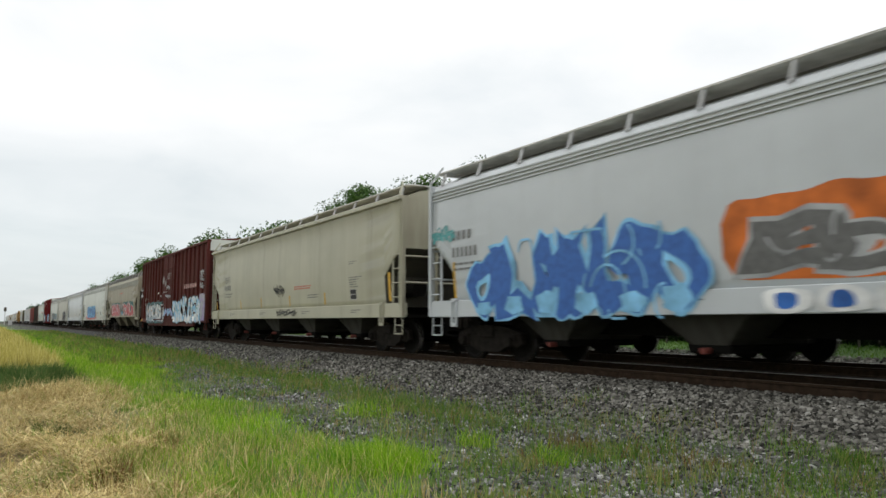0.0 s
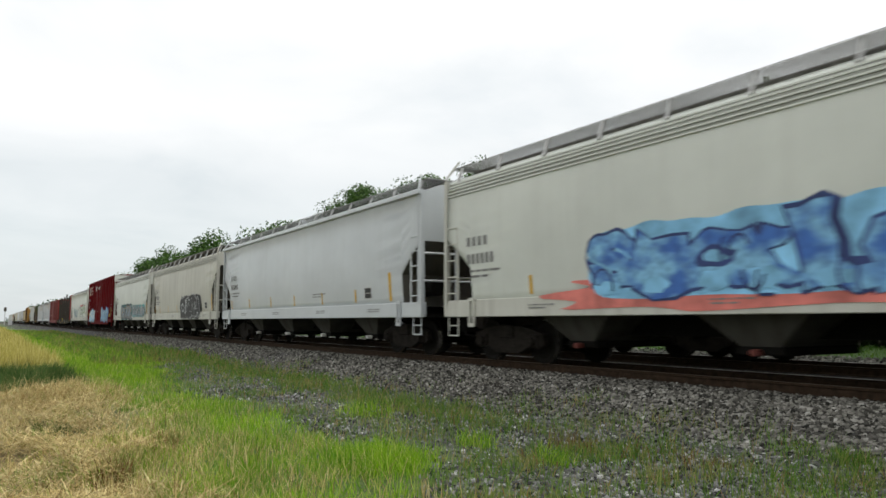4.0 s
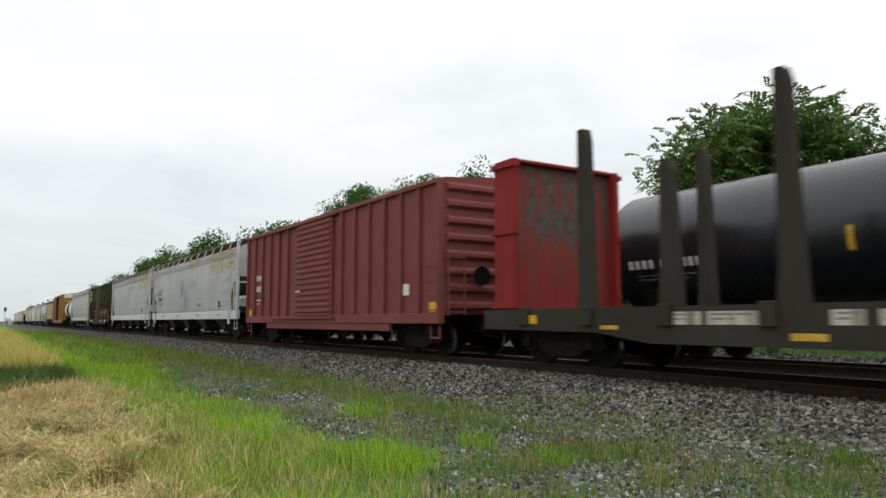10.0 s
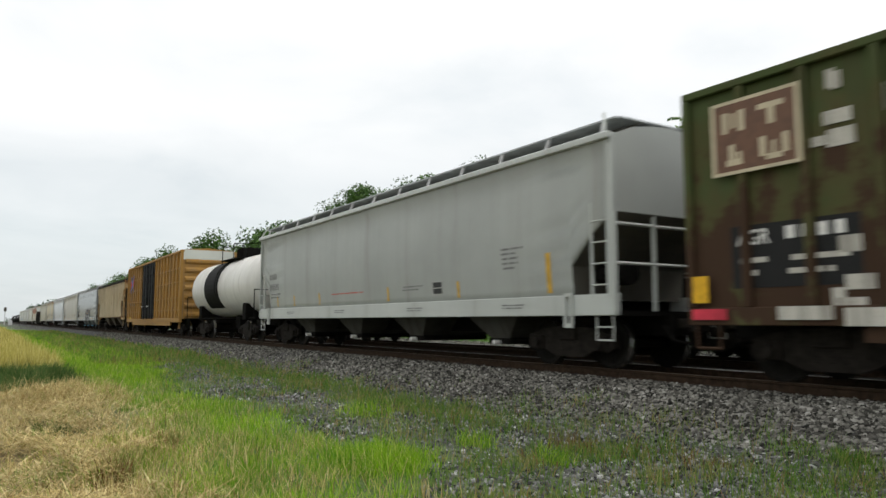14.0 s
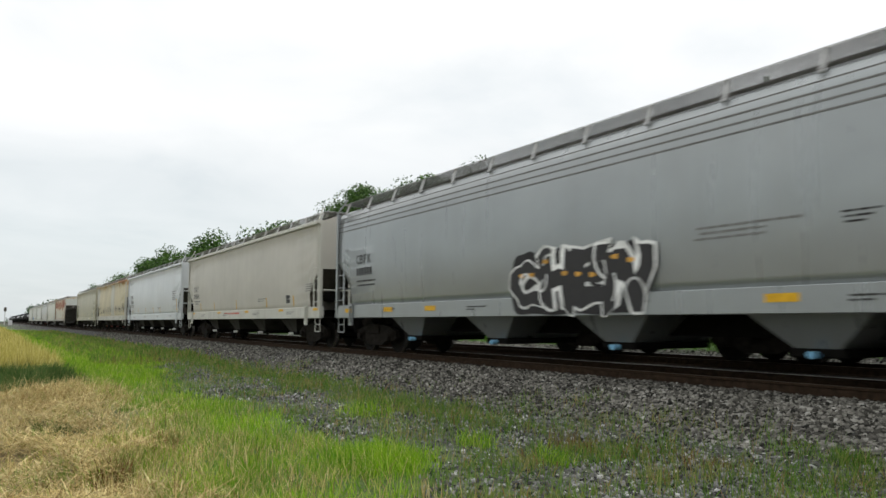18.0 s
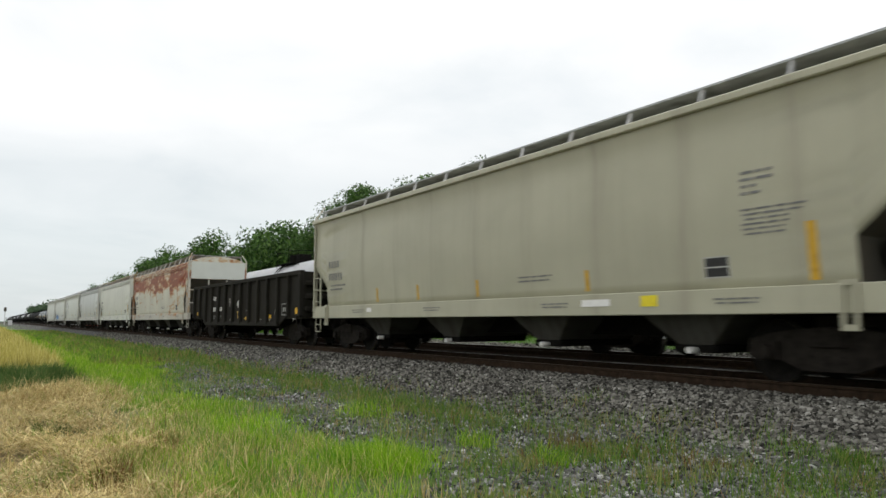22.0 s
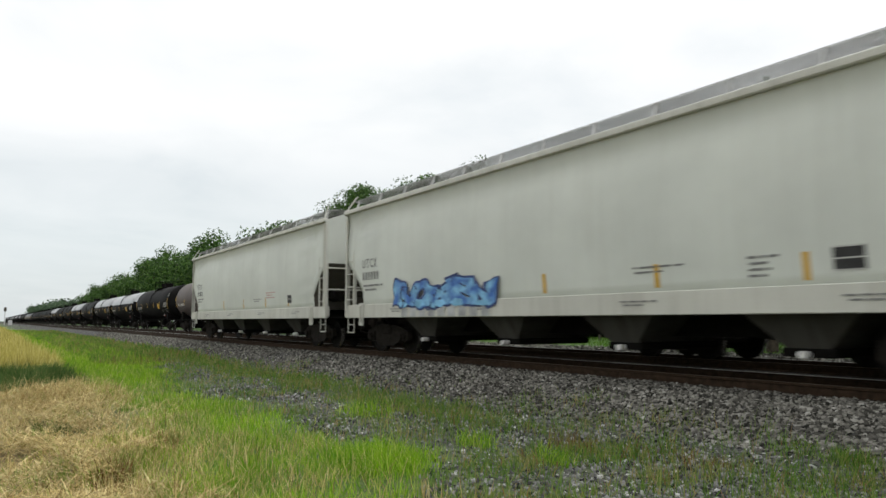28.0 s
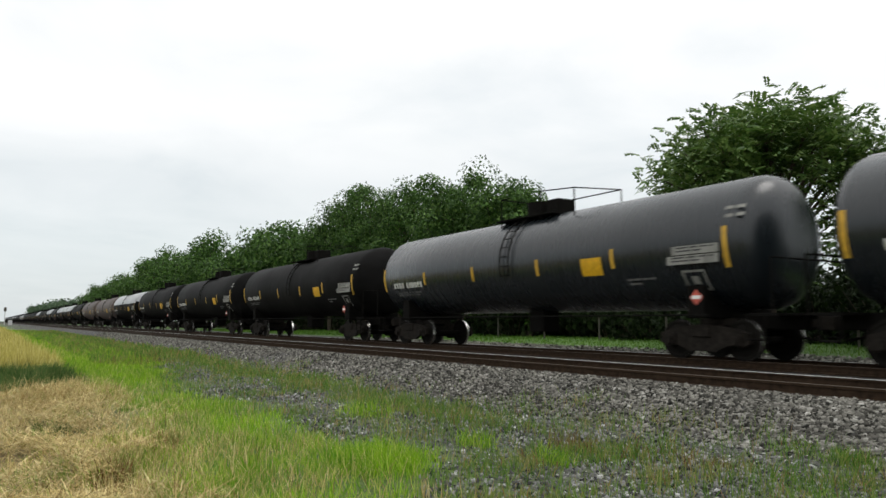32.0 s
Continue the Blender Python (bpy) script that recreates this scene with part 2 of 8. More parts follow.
M["maroonend"] = paint("grimy_maroon_end", (0.048, 0.012, 0.010), 0.75, 0.5, spec=0.06, grime=(0.03, 0.02, 0.016))
M["agrred"] = paint("faded_red_paint", (0.19, 0.053, 0.049), 0.65, 0.2, spec=0.1)
M["flatred"] = paint("bulkhead_red_paint", (0.235, 0.022, 0.018), 0.65, 0.55, spec=0.1, grime=(0.06, 0.03, 0.025))
M["flatpanel"] = panel_rust("scraped_red_panel", (0.21, 0.022, 0.018), ((1.2, 0.20), (2.0, 0.46), (3.0, 0.66), (4.4, 0.68)), 9.0, (0.075, 0.062, 0.052), (0.14, 0.035, 0.028), (1.0, 2.0, 0.5), 1.6, 0.0, 0.75)
# glossy black tank paint, its base tinted blue for the sky's sheen
M["blacksheen"] = paint("blue_sheen_tank_paint", (0.0065, 0.0100, 0.0125), 0.25, 0.10, grime=(0.009, 0.010, 0.010), spec=0.55)
M["greenrust"] = paint("rusted_green_panels", (0.060, 0.082, 0.028), 0.7, 0.6, spec=0.12, rust=0.36, rust_low=4.3, rust_span=-2.6, rust_rgb=(0.052, 0.030, 0.018), grime=(0.06, 0.042, 0.026), halo=(0.10, 0.060, 0.03))
M["orange"] = paint("ochre_paint", (0.33, 0.18, 0.042), 0.6, 0.55, spec=0.15)
M["gon"] = paint("black_brown_paint", (0.0152, 0.0140, 0.0104), 0.75, 0.4, grime=(0.042, 0.037, 0.028), spec=0.08)
M["black"] = paint("black_tank_paint", (0.0040, 0.0046, 0.0050), 0.50, 0.10, grime=(0.007, 0.007, 0.007), spec=0.035)
M["black2"] = paint("dusty_black_tank_paint", (0.0055, 0.0055, 0.0052), 0.55, 0.3, grime=(0.010, 0.009, 0.008), spec=0.03)
M["tankwhite"] = paint("white_tank_paint", (0.62, 0.61, 0.57), 0.45, 0.3, rust=0.12, rust_low=2.2, rust_rgb=(0.3, 0.2, 0.1))
M["silver2"] = paint("silver_tank_paint", (0.36, 0.37, 0.38), 0.35, 0.2, metal=0.3, spec=0.5)
M["tankbrown"] = paint("brown_tank_paint", (0.075, 0.058, 0.053), 0.55, 0.4, spec=0.2)
M["deck"] = paint("dark_deck", (0.040, 0.036, 0.029), 0.85, 0.4, grime=(0.045, 0.038, 0.028), spec=0.06)
# running gear colours, lowered to near black to add shade under the cars
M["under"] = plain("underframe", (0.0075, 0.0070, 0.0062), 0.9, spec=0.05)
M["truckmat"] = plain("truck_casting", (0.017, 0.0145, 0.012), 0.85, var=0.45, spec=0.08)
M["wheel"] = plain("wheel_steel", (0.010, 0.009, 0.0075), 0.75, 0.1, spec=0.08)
M["tread"] = plain("polished_tread", (0.55, 0.54, 0.52), 0.25, 0.9, 0.1)
# dirty chute paint, darkened further to hold the deep shade below the cars
M["chute"] = paint("shade_dark_chute_paint", (0.060, 0.058, 0.050), 0.85, 0.8, spec=0.06, grime=(0.03, 0.026, 0.02))
# dirty paint darkened so its colour carries the shade of the hopper ends
M["slope"] = paint("slope_shade_paint", (0.10, 0.095, 0.08), 0.8, 0.6, spec=0.1)
M["hatch"] = plain("hatch_cover_paint", (0.13, 0.13, 0.12), 0.7, 0.0, 0.3, 2.0)
# duller tone that paints in the shade between the roof ribs
M["groove"] = paint("groove_shade_paint", (0.31, 0.325, 0.295), 0.7, 0.5, spec=0.1)
M["chutetan"] = paint("tan_chute_paint", (0.15, 0.135, 0.10), 0.8, 0.6, spec=0.08)
M["chutedark"] = paint("dark_chute_paint", (0.065, 0.054, 0.040), 0.8, 0.5, spec=0.1)
m0, n0, l0, b0 = mat_new("open_grating")
g0 = n0.new("ShaderNodeTexBrick")
g0.offset = 0.0
for nm, v in (("Scale", 1.0), ("Mortar Size", 0.007), ("Brick Width", 0.055), ("Row Height", 0.03), ("Mortar Smooth", 0.0)):
    g0.inputs[nm].default_value = v
tc0 = n0.new("ShaderNodeTexCoord")
l0.new(tc0.outputs["Object"], g0.inputs["Vector"])
tr0 = n0.new("ShaderNodeBsdfTransparent")
mx0 = n0.new("ShaderNodeMixShader")
b0.inputs["Base Color"].default_value = (0.32, 0.32, 0.31, 1)
b0.inputs["Roughness"].default_value = 0.6
l0.new(g0.outputs["Fac"], mx0.inputs[0])
l0.new(tr0.outputs[0], mx0.inputs[1])
l0.new(b0.outputs[0], mx0.inputs[2])
l0.new(mx0.outputs[0], n0["Material Output"].inputs[0])
M["board"] = m0
M["boarddark"] = plain("dark_grating", (0.225, 0.225, 0.215), 0.7, 0.0, 0.3, 3.0)
M["boardgrey"] = plain("grey_grating", (0.55, 0.54, 0.50), 0.7, 0.0, 0.25, 3.0)
M["boardsteel"] = plain("steel_grey_grating", (0.37, 0.39, 0.40), 0.7, 0.0, 0.3, 3.0)
M["boardtan"] = plain("rusty_grating", (0.42, 0.34, 0.21), 0.7, 0.0, 0.35, 3.0)
M["galv"] = plain("galvanised_steel", (0.42, 0.42, 0.41), 0.45, 0.4, 0.12)
M["yellow"] = plain("yellow_reflector", (0.54, 0.32, 0.035), 0.5)
M["brightyellow"] = plain("bright_yellow_label", (0.75, 0.62, 0.03), 0.5, 0, 0.08)
M["ylabel"] = plain("orange_yellow_label", (0.64, 0.36, 0.012), 0.5, 0, 0.2)
M["inkpanel"] = plain("black_panel_paint", (0.009, 0.009, 0.009), 0.7, 0, 0.1)
M["inkfaint"] = paint("faint_white_lettering", (0.34, 0.31, 0.29), 0.75, 1.0, grime=(0.10, 0.07, 0.06))
M["ink"] = plain("black_lettering", (0.03, 0.03, 0.03), 0.6)
M["inkgrey"] = plain("grey_lettering", (0.17, 0.17, 0.165), 0.6)
M["inkwhite"] = plain("white_lettering", (0.68, 0.67, 0.63), 0.6, 0, 0.1)
M["inkworn"] = paint("worn_white_lettering", (0.50, 0.48, 0.42), 0.7, 1.0, grime=(0.07, 0.06, 0.04))
M["stencil"] = paint("dusty_pale_stencil", (0.26, 0.26, 0.235), 0.7, 0.6, grime=(0.05, 0.045, 0.04))
M["inkred"] = plain("red_lettering", (0.50, 0.10, 0.07), 0.6)
M["salmonink"] = plain("faded_pink_lettering", (0.48, 0.30, 0.27), 0.7, 0, 0.2)
M["capred"] = plain("dull_red_cap", (0.17, 0.045, 0.035), 0.7)
M["platerim"] = plain("worn_plate_rim", (0.42, 0.42, 0.39), 0.6)
M["labelwhite"] = plain("white_label", (0.78, 0.77, 0.74), 0.5, 0, 0.08)
for key, rgb in dict(blue=(0.035, 0.13, 0.42), sky=(0.20, 0.45, 0.66), orange=(0.55, 0.14, 0.025), dgrey=(0.14, 0.14, 0.135), white=(0.70, 0.71, 0.69),
                     teal=(0.10, 0.33, 0.33), red=(0.52, 0.035, 0.06), pink=(0.50, 0.16, 0.17), green=(0.30, 0.42, 0.20), black=(0.016, 0.015, 0.016),
                     purple=(0.33, 0.26, 0.45), gold=(0.50, 0.27, 0.05), navy=(0.03, 0.05, 0.15), bluegrey=(0.22, 0.29, 0.34), lgrey=(0.36, 0.37, 0.37),
                     dteal=(0.03, 0.12, 0.12), faint=(0.17, 0.155, 0.14), brown=(0.13, 0.06, 0.03), salmon=(0.60, 0.18, 0.15)).items():
    M["g_" + key] = plain("spray_" + key, rgb, 0.6, 0, 0.42, 1.6)
    M["g_" + key]["rgb"] = rgb


def spray(fill, second):
    """Spray paint that fades in clouds from one colour to another."""
    key = "s_%s_%s" % (fill, second)
    if key not in M:
        m, n, l, b = mat_new("spray_%s_%s" % (fill, second))
        ca, cb = (M["g_" + k]["rgb"] for k in (fill, second))
        f = noise_node(n, l, mapped(n, l, (1.0, 1.0, 1.4)), 1.9, 3, 0.5)
        c = mixc(n, l, ramp(n, l, f, [(0.40, (0, 0, 0)), (0.60, (1, 1, 1))]), tuple(ca), tuple(cb))
        g = noise_node(n, l, mapped(n, l, (1, 1, 1)), 7.0, 4)
        c = mixc(n, l, ramp(n, l, g, [(0.42, (0, 0, 0)), (0.75, (0.55, 0.55, 0.55))]), c, tuple(0.35 * q for q in ca))
        l.new(c, b.inputs["Base Color"])
        b.inputs["Roughness"].default_value = 0.6
        M[key] = m
    return M[key]


M["rail"] = plain("rail_web", (0.034, 0.022, 0.014), 0.85, var=0.4, spec=0.08)
M["raildull"] = plain("dull_rail_head", (0.085, 0.065, 0.048), 0.7, 0.1, 0.25, spec=0.2)
# pale base colour that imitates the sky's glint on the farther rail
M["railglint"] = plain("rail_head", (0.62, 0.61, 0.59), 0.55, 0.35, 0.1, spec=0.6)
M["tie"] = plain("creosoted_wood", (0.045, 0.036, 0.028), 0.85, 0, 0.4, 14)
M["stones"] = island("ballast_stones", [(0.0, (0.018, 0.018, 0.015)), (0.28, (0.060, 0.057, 0.049)), (0.62, (0.165, 0.158, 0.137)), (0.95, (0.29, 0.28, 0.245)), (1.0, (0.46, 0.45, 0.41))], 0.9, 0.1)
M["stones2"] = island("gravel_stones", [(0.0, (0.018, 0.018, 0.017)), (0.3, (0.075, 0.075, 0.070)), (0.65, (0.185, 0.185, 0.175)), (0.95, (0.34, 0.34, 0.32)), (1.0, (0.62, 0.62, 0.59))], 0.9, 0.1)
M["oilstones"] = island("stained_stones", [(0.0, (0.030, 0.027, 0.024)), (0.6, (0.06, 0.054, 0.047)), (1.0, (0.11, 0.10, 0.09))], 0.85)
M["grass"] = island("fresh_grass", [(0.0, (0.11, 0.26, 0.008)), (0.4, (0.24, 0.46, 0.014)), (0.8, (0.38, 0.60, 0.03)), (1.0, (0.60, 0.60, 0.18))], 0.6, 0.25, 0.35,
                   dry=[(0.0, (0.07, 0.19, 0.010)), (0.5, (0.16, 0.33, 0.02)), (0.8, (0.30, 0.38, 0.06)), (1.0, (0.58, 0.48, 0.21))])
M["weeds"] = island("gravel_weeds", [(0.0, (0.06, 0.15, 0.018)), (0.4, (0.12, 0.25, 0.028)), (0.75, (0.20, 0.31, 0.05)), (0.92, (0.36, 0.33, 0.12)), (1.0, (0.26, 0.13, 0.05))], 0.65, 0.25, 0.3,
                   dry=[(0.0, (0.10, 0.17, 0.03)), (0.5, (0.20, 0.27, 0.06)), (0.8, (0.38, 0.34, 0.13)), (1.0, (0.30, 0.15, 0.06))], dry_at=(0.5, 0.58), dry_scale=1.3)
M["straw"] = island("dry_straw", [(0.0, (0.16, 0.105, 0.036)), (0.2, (0.42, 0.31, 0.12)), (0.6, (0.70, 0.55, 0.24)), (0.9, (0.88, 0.75, 0.40)), (0.94, (0.32, 0.36, 0.09)), (1.0, (0.24, 0.30, 0.06))], 0.7, 0.25, 0.25)
M["redgrass"] = island("russet_seed_grass", [(0.0, (0.14, 0.075, 0.025)), (0.35, (0.24, 0.13, 0.045)), (0.6, (0.16, 0.22, 0.04)), (1.0, (0.36, 0.29, 0.12))], 0.7, 0.25, 0.25)
M["wheat"] = island("ripe_wheat", [(0.0, (0.36, 0.32, 0.07)), (0.5, (0.60, 0.53, 0.14)), (1.0, (0.78, 0.70, 0.28))], 0.7, 0.25, 0.3)
M["stalks"] = island("green_stalks", [(0.0, (0.035, 0.085, 0.018)), (0.5, (0.075, 0.155, 0.032)), (0.85, (0.15, 0.22, 0.055)), (1.0, (0.36, 0.33, 0.14))], 0.7, 0.25, 0.3)
M["leaf"] = island("tree_leaves", [(0.0, (0.020, 0.055, 0.010)), (0.5, (0.052, 0.120, 0.020)), (0.9, (0.100, 0.200, 0.036)), (1.0, (0.15, 0.25, 0.055))], 0.6, 0.2, 0.15)
M["leaf2"] = island("long_leaflets", [(0.0, (0.05, 0.11, 0.022)), (0.5, (0.10, 0.19, 0.035)), (1.0, (0.19, 0.28, 0.075))], 0.5, 0.4, 0.3)
# leaf greens paled and blued: the haze of distance is in the colour
M["leaffar"] = island("hazed_distant_leaves", [(0.0, (0.060, 0.100, 0.060)), (0.5, (0.085, 0.135, 0.075)), (1.0, (0.12, 0.175, 0.095))], 0.8, 0.15, 0.2)
M["turf"] = island("shaded_turf", [(0.0, (0.06, 0.15, 0.02)), (0.5, (0.10, 0.22, 0.03)), (1.0, (0.17, 0.29, 0.04))], 0.8, 0.1, 0.2)
# near-black leaf copy: the gloom behind the far train is in its colour
M["hedge"] = island("shade_dark_undergrowth_leaves", [(0.0, (0.008, 0.016, 0.005)), (0.6, (0.015, 0.029, 0.008)), (1.0, (0.030, 0.052, 0.013))], 0.7, 0.12, 0.1)
M["bark"] = plain("bark", (0.085, 0.068, 0.052), 0.9, 0, 0.45, 6)
M["post"] = plain("grey_post", (0.075, 0.070, 0.055), 0.85)
M["pole"] = plain("pale_pole", (0.5, 0.5, 0.5), 0.6)


# ---------------------------------------------------------------- mesh helpers
def part(name, data, mat, parent, label="", at=None, smooth=False):
    """Links a bmesh (or a ready mesh) as one mesh object under a thing or a part."""
    if isinstance(data, bmesh.types.BMesh):
        me = bpy.data.meshes.new(name)
        data.normal_update()
        data.to_mesh(me)
        data.free()
        data = me
        if smooth:
            me.shade_smooth()
    if mat is not None and not data.materials:
        data.materials.append(mat)
    ob = new(name, data)
    ob.parent = parent
    if at is not None:
        ob.matrix_basis = at
    if label:
        ob["label"] = label
    if name in ("graffiti", "roof_groove"):
        tagged(ob, label, kind="stuff")
    return ob


def thing(name, m, label, category, group="", kind=""):
    ob = new(name)
    ob.empty_display_size = 0.3
    ob.matrix_basis = m
    return tagged(ob, label, category, group, kind)


def quads(bm, pts, faces):
    vs = [bm.verts.new(p) for p in pts]
    for f in faces:
        bm.faces.new([vs[i] for i in f])
    return vs


BOX = ((0, 3, 2, 1), (4, 5, 6, 7), (0, 1, 5, 4), (1, 2, 6, 5), (2, 3, 7, 6), (3, 0, 4, 7))


def box(bm, x0, x1, y0, y1, z0, z1):
    return quads(bm, [(x0, y0, z0), (x1, y0, z0), (x1, y1, z0), (x0, y1, z0), (x0, y0, z1), (x1, y0, z1), (x1, y1, z1), (x0, y1, z1)], BOX)


def boxed(*sizes, bevel=0.0):
    bm = bmesh.new()
    for s in sizes:
        box(bm, *s)
    if bevel:
        bmesh.ops.bevel(bm, geom=list(bm.edges), offset=bevel, segments=1, affect="EDGES")
    return bm


def rod(bm, p0, p1, r, n=6, r1=None, caps=True):
    p0, p1 = Vector(p0), Vector(p1)
    q = (p1 - p0).to_track_quat("Z", "Y")
    r1 = r if r1 is None else r1
    a = [bm.verts.new(p0 + q @ Vector((r * math.cos(k * 6.28319 / n), r * math.sin(k * 6.28319 / n), 0))) for k in range(n)]
    b = [bm.verts.new(p1 + q @ Vector((r1 * math.cos(k * 6.28319 / n), r1 * math.sin(k * 6.28319 / n), 0))) for k in range(n)]
    for k in range(n):
        bm.faces.new((a[k], a[(k + 1) % n], b[(k + 1) % n], b[k]))
    if caps:
        bm.faces.new(a[::-1])
        bm.faces.new(b)


def rods(*lines, n=6):
    bm = bmesh.new()
    for p0, p1, r in lines:
        rod(bm, p0, p1, r, n)
    return bm


def prism(bm, poly, y0, y1):
    """A polygon in x, z given thickness along y."""
    a = [bm.verts.new((x, y0, z)) for x, z in poly]
    b = [bm.verts.new((x, y1, z)) for x, z in poly]
    k = len(poly)
    for i in range(k):
        bm.faces.new((a[i], a[(i + 1) % k], b[(i + 1) % k], b[i]))
    bm.faces.new(a[::-1])
    bm.faces.new(b)
    bmesh.ops.recalc_face_normals(bm, faces=bm.faces)


def raw(name, verts, faces, mat):
    me = bpy.data.meshes.new(name)
    me.from_pydata(verts, [], faces)
    me.materials.append(mat)
    return new(name, me)


def raw_np(name, verts, tris, mat):
    """A large triangle mesh from two arrays."""
    me = bpy.data.meshes.new(name)
    me.vertices.add(len(verts))
    me.vertices.foreach_set("co", np.asarray(verts, dtype=np.float32).ravel())
    k = len(tris)
    me.loops.add(k * 3)
    me.loops.foreach_set("vertex_index", np.asarray(tris, dtype=np.int32).ravel())
    me.polygons.add(k)
    me.polygons.foreach_set("loop_start", np.arange(0, k * 3, 3, dtype=np.int32))
    me.update(calc_edges=True)
    me.materials.append(mat)
    return new(name, me)


# ---------------------------------------------------------------- ground
NEAR_Y, FAR_Y = 10.62, 14.92
PROFILE = ((-4000, -0.66), (-30, -0.66), (0, -0.66), (4.2, -0.66), (7.0, -0.64), (7.6, -0.58), (8.9, -0.24), (9.25, -0.185), (12.1, -0.185), (12.75, -0.24),
           (13.4, -0.185), (16.3, -0.185), (16.9, -0.22), (18.4, -0.24), (21.0, -0.20), (26, -0.08), (30, -0.02), (60, 0.15), (4000, 0.15))


def ground_z(y):
    return float(np.interp(y, [p[0] for p in PROFILE], [p[1] for p in PROFILE]))


def build_ground():
    ys = sorted(set([p[0] for p in PROFILE] + [-6, -3, 1.5, 3, 5, 5.6, 6.2, 8.0, 8.4, 10, 11, 15, 16, 17.4, 19, 23, 400, -300]))
    xs = [-4000, -2000, -1000, -500, -300, -200] + list(np.arange(-150, -40, 8.0)) + list(np.arange(-40, 12, 1.0)) + [12, 20, 40, 100, 300, 1000, 4000]
    verts, faces = [], []
    for x in xs:
        for y in ys:
            w = 0.05 * noise.noise(Vector((x * 0.35, y * 0.7, 3))) if -8 < y < 9 and -60 < x < 12 else 0.0
            verts.append((x, y, ground_z(y) + w))
    k = len(ys)
    for i in range(len(xs) - 1):
        for j in range(k - 1):
            faces.append((i * k + j, (i + 1) * k + j, (i + 1) * k + j + 1, i * k + j + 1))
    m, n, l, b = mat_new("ground_cover")
    tc = n.new("ShaderNodeTexCoord")
    sp = n.new("ShaderNodeSeparateXYZ")
    l.new(tc.outputs["Object"], sp.inputs[0])
    wob = noise_node(n, l, mapped(n, l, (1, 1, 1), shift=False), 0.55, 5, 0.6)
    wa = n.new("ShaderNodeMath")
    wa.operation = "MULTIPLY_ADD"
    wa.inputs[1].default_value = 2.2
    l.new(wob, wa.inputs[0])
    l.new(sp.outputs["Y"], wa.inputs[2])
    mr = n.new("ShaderNodeMapRange")
    mr.inputs[1].default_value, mr.inputs[2].default_value = -8.9, 31.1
    l.new(wa.outputs[0], mr.inputs[0])

    def at(y):
        return (y + 10) / 40

    vor = n.new("ShaderNodeTexVoronoi")
    vor.inputs["Scale"].default_value = 17
    l.new(mapped(n, l, (1, 1, 1), shift=False), vor.inputs["Vector"])
    hue = n.new("ShaderNodeSeparateColor")
    l.new(vor.outputs["Color"], hue.inputs[0])
    stone = ramp(n, l, hue.outputs[0], [(0.0, (0.012, 0.012, 0.011)), (0.5, (0.032, 0.031, 0.028)), (0.9, (0.075, 0.072, 0.065)), (1.0, (0.16, 0.155, 0.14))])
    blot = noise_node(n, l, mapped(n, l, (1, 1, 1), shift=False), 3.2, 6, 0.65)
    soil = ramp(n, l, blot, [(0.3, (0.045, 0.075, 0.014)), (0.55, (0.08, 0.125, 0.022)), (0.75, (0.13, 0.13, 0.05))])
    strawc = ramp(n, l, blot, [(0.3, (0.075, 0.058, 0.026)), (0.5, (0.15, 0.115, 0.05)), (0.75, (0.26, 0.21, 0.10))])
    dark = mixc(n, l, 0.82, stone, (0.022, 0.019, 0.016))
    far = ramp(n, l, blot, [(0.3, (0.05, 0.11, 0.018)), (0.6, (0.08, 0.16, 0.025)), (0.8, (0.11, 0.20, 0.035))])

    def band(y0, y1):
        return ramp(n, l, mr.outputs[0], [(at(y0), (0, 0, 0)), (at(y1), (1, 1, 1))])

    c = mixc(n, l, band(1.2, 2.2), strawc, soil)
    weedy = ramp(n, l, blot, [(0.40, (0, 0, 0)), (0.62, (1, 1, 1))])
    mixed = mixc(n, l, weedy, stone, mixc(n, l, 0.5, soil, stone))
    c = mixc(n, l, band(3.7, 4.7), c, mixed)
    c = mixc(n, l, band(7.2, 7.9), c, stone)
    # hard edges of the oily track beds
    def hard(y0, y1):
        a = n.new("ShaderNodeMapRange")
        a.inputs[1].default_value, a.inputs[2].default_value = y0, y1
        l.new(sp.outputs["Y"], a.inputs[0])
        return a.outputs[0]

    c = mixc(n, l, hard(9.35, 9.6), c, dark)
    c = mixc(n, l, hard(11.9, 12.3), c, stone)
    c = mixc(n, l, hard(13.6, 13.9), c, dark)
    c = mixc(n, l, hard(16.0, 16.4), c, stone)
    c = mixc(n, l, hard(20.2, 22.2), c, far)
    l.new(c, b.inputs["Base Color"])
    b.inputs["Roughness"].default_value = 0.9
    bump(n, l, b, vor.outputs["Distance"], 0.6, 0.03)
    g = raw("ground", verts, faces, m)
    tagged(g, "railway verge with grass, gravel and stone ballast under two tracks", "ground", kind="structure")


build_ground()


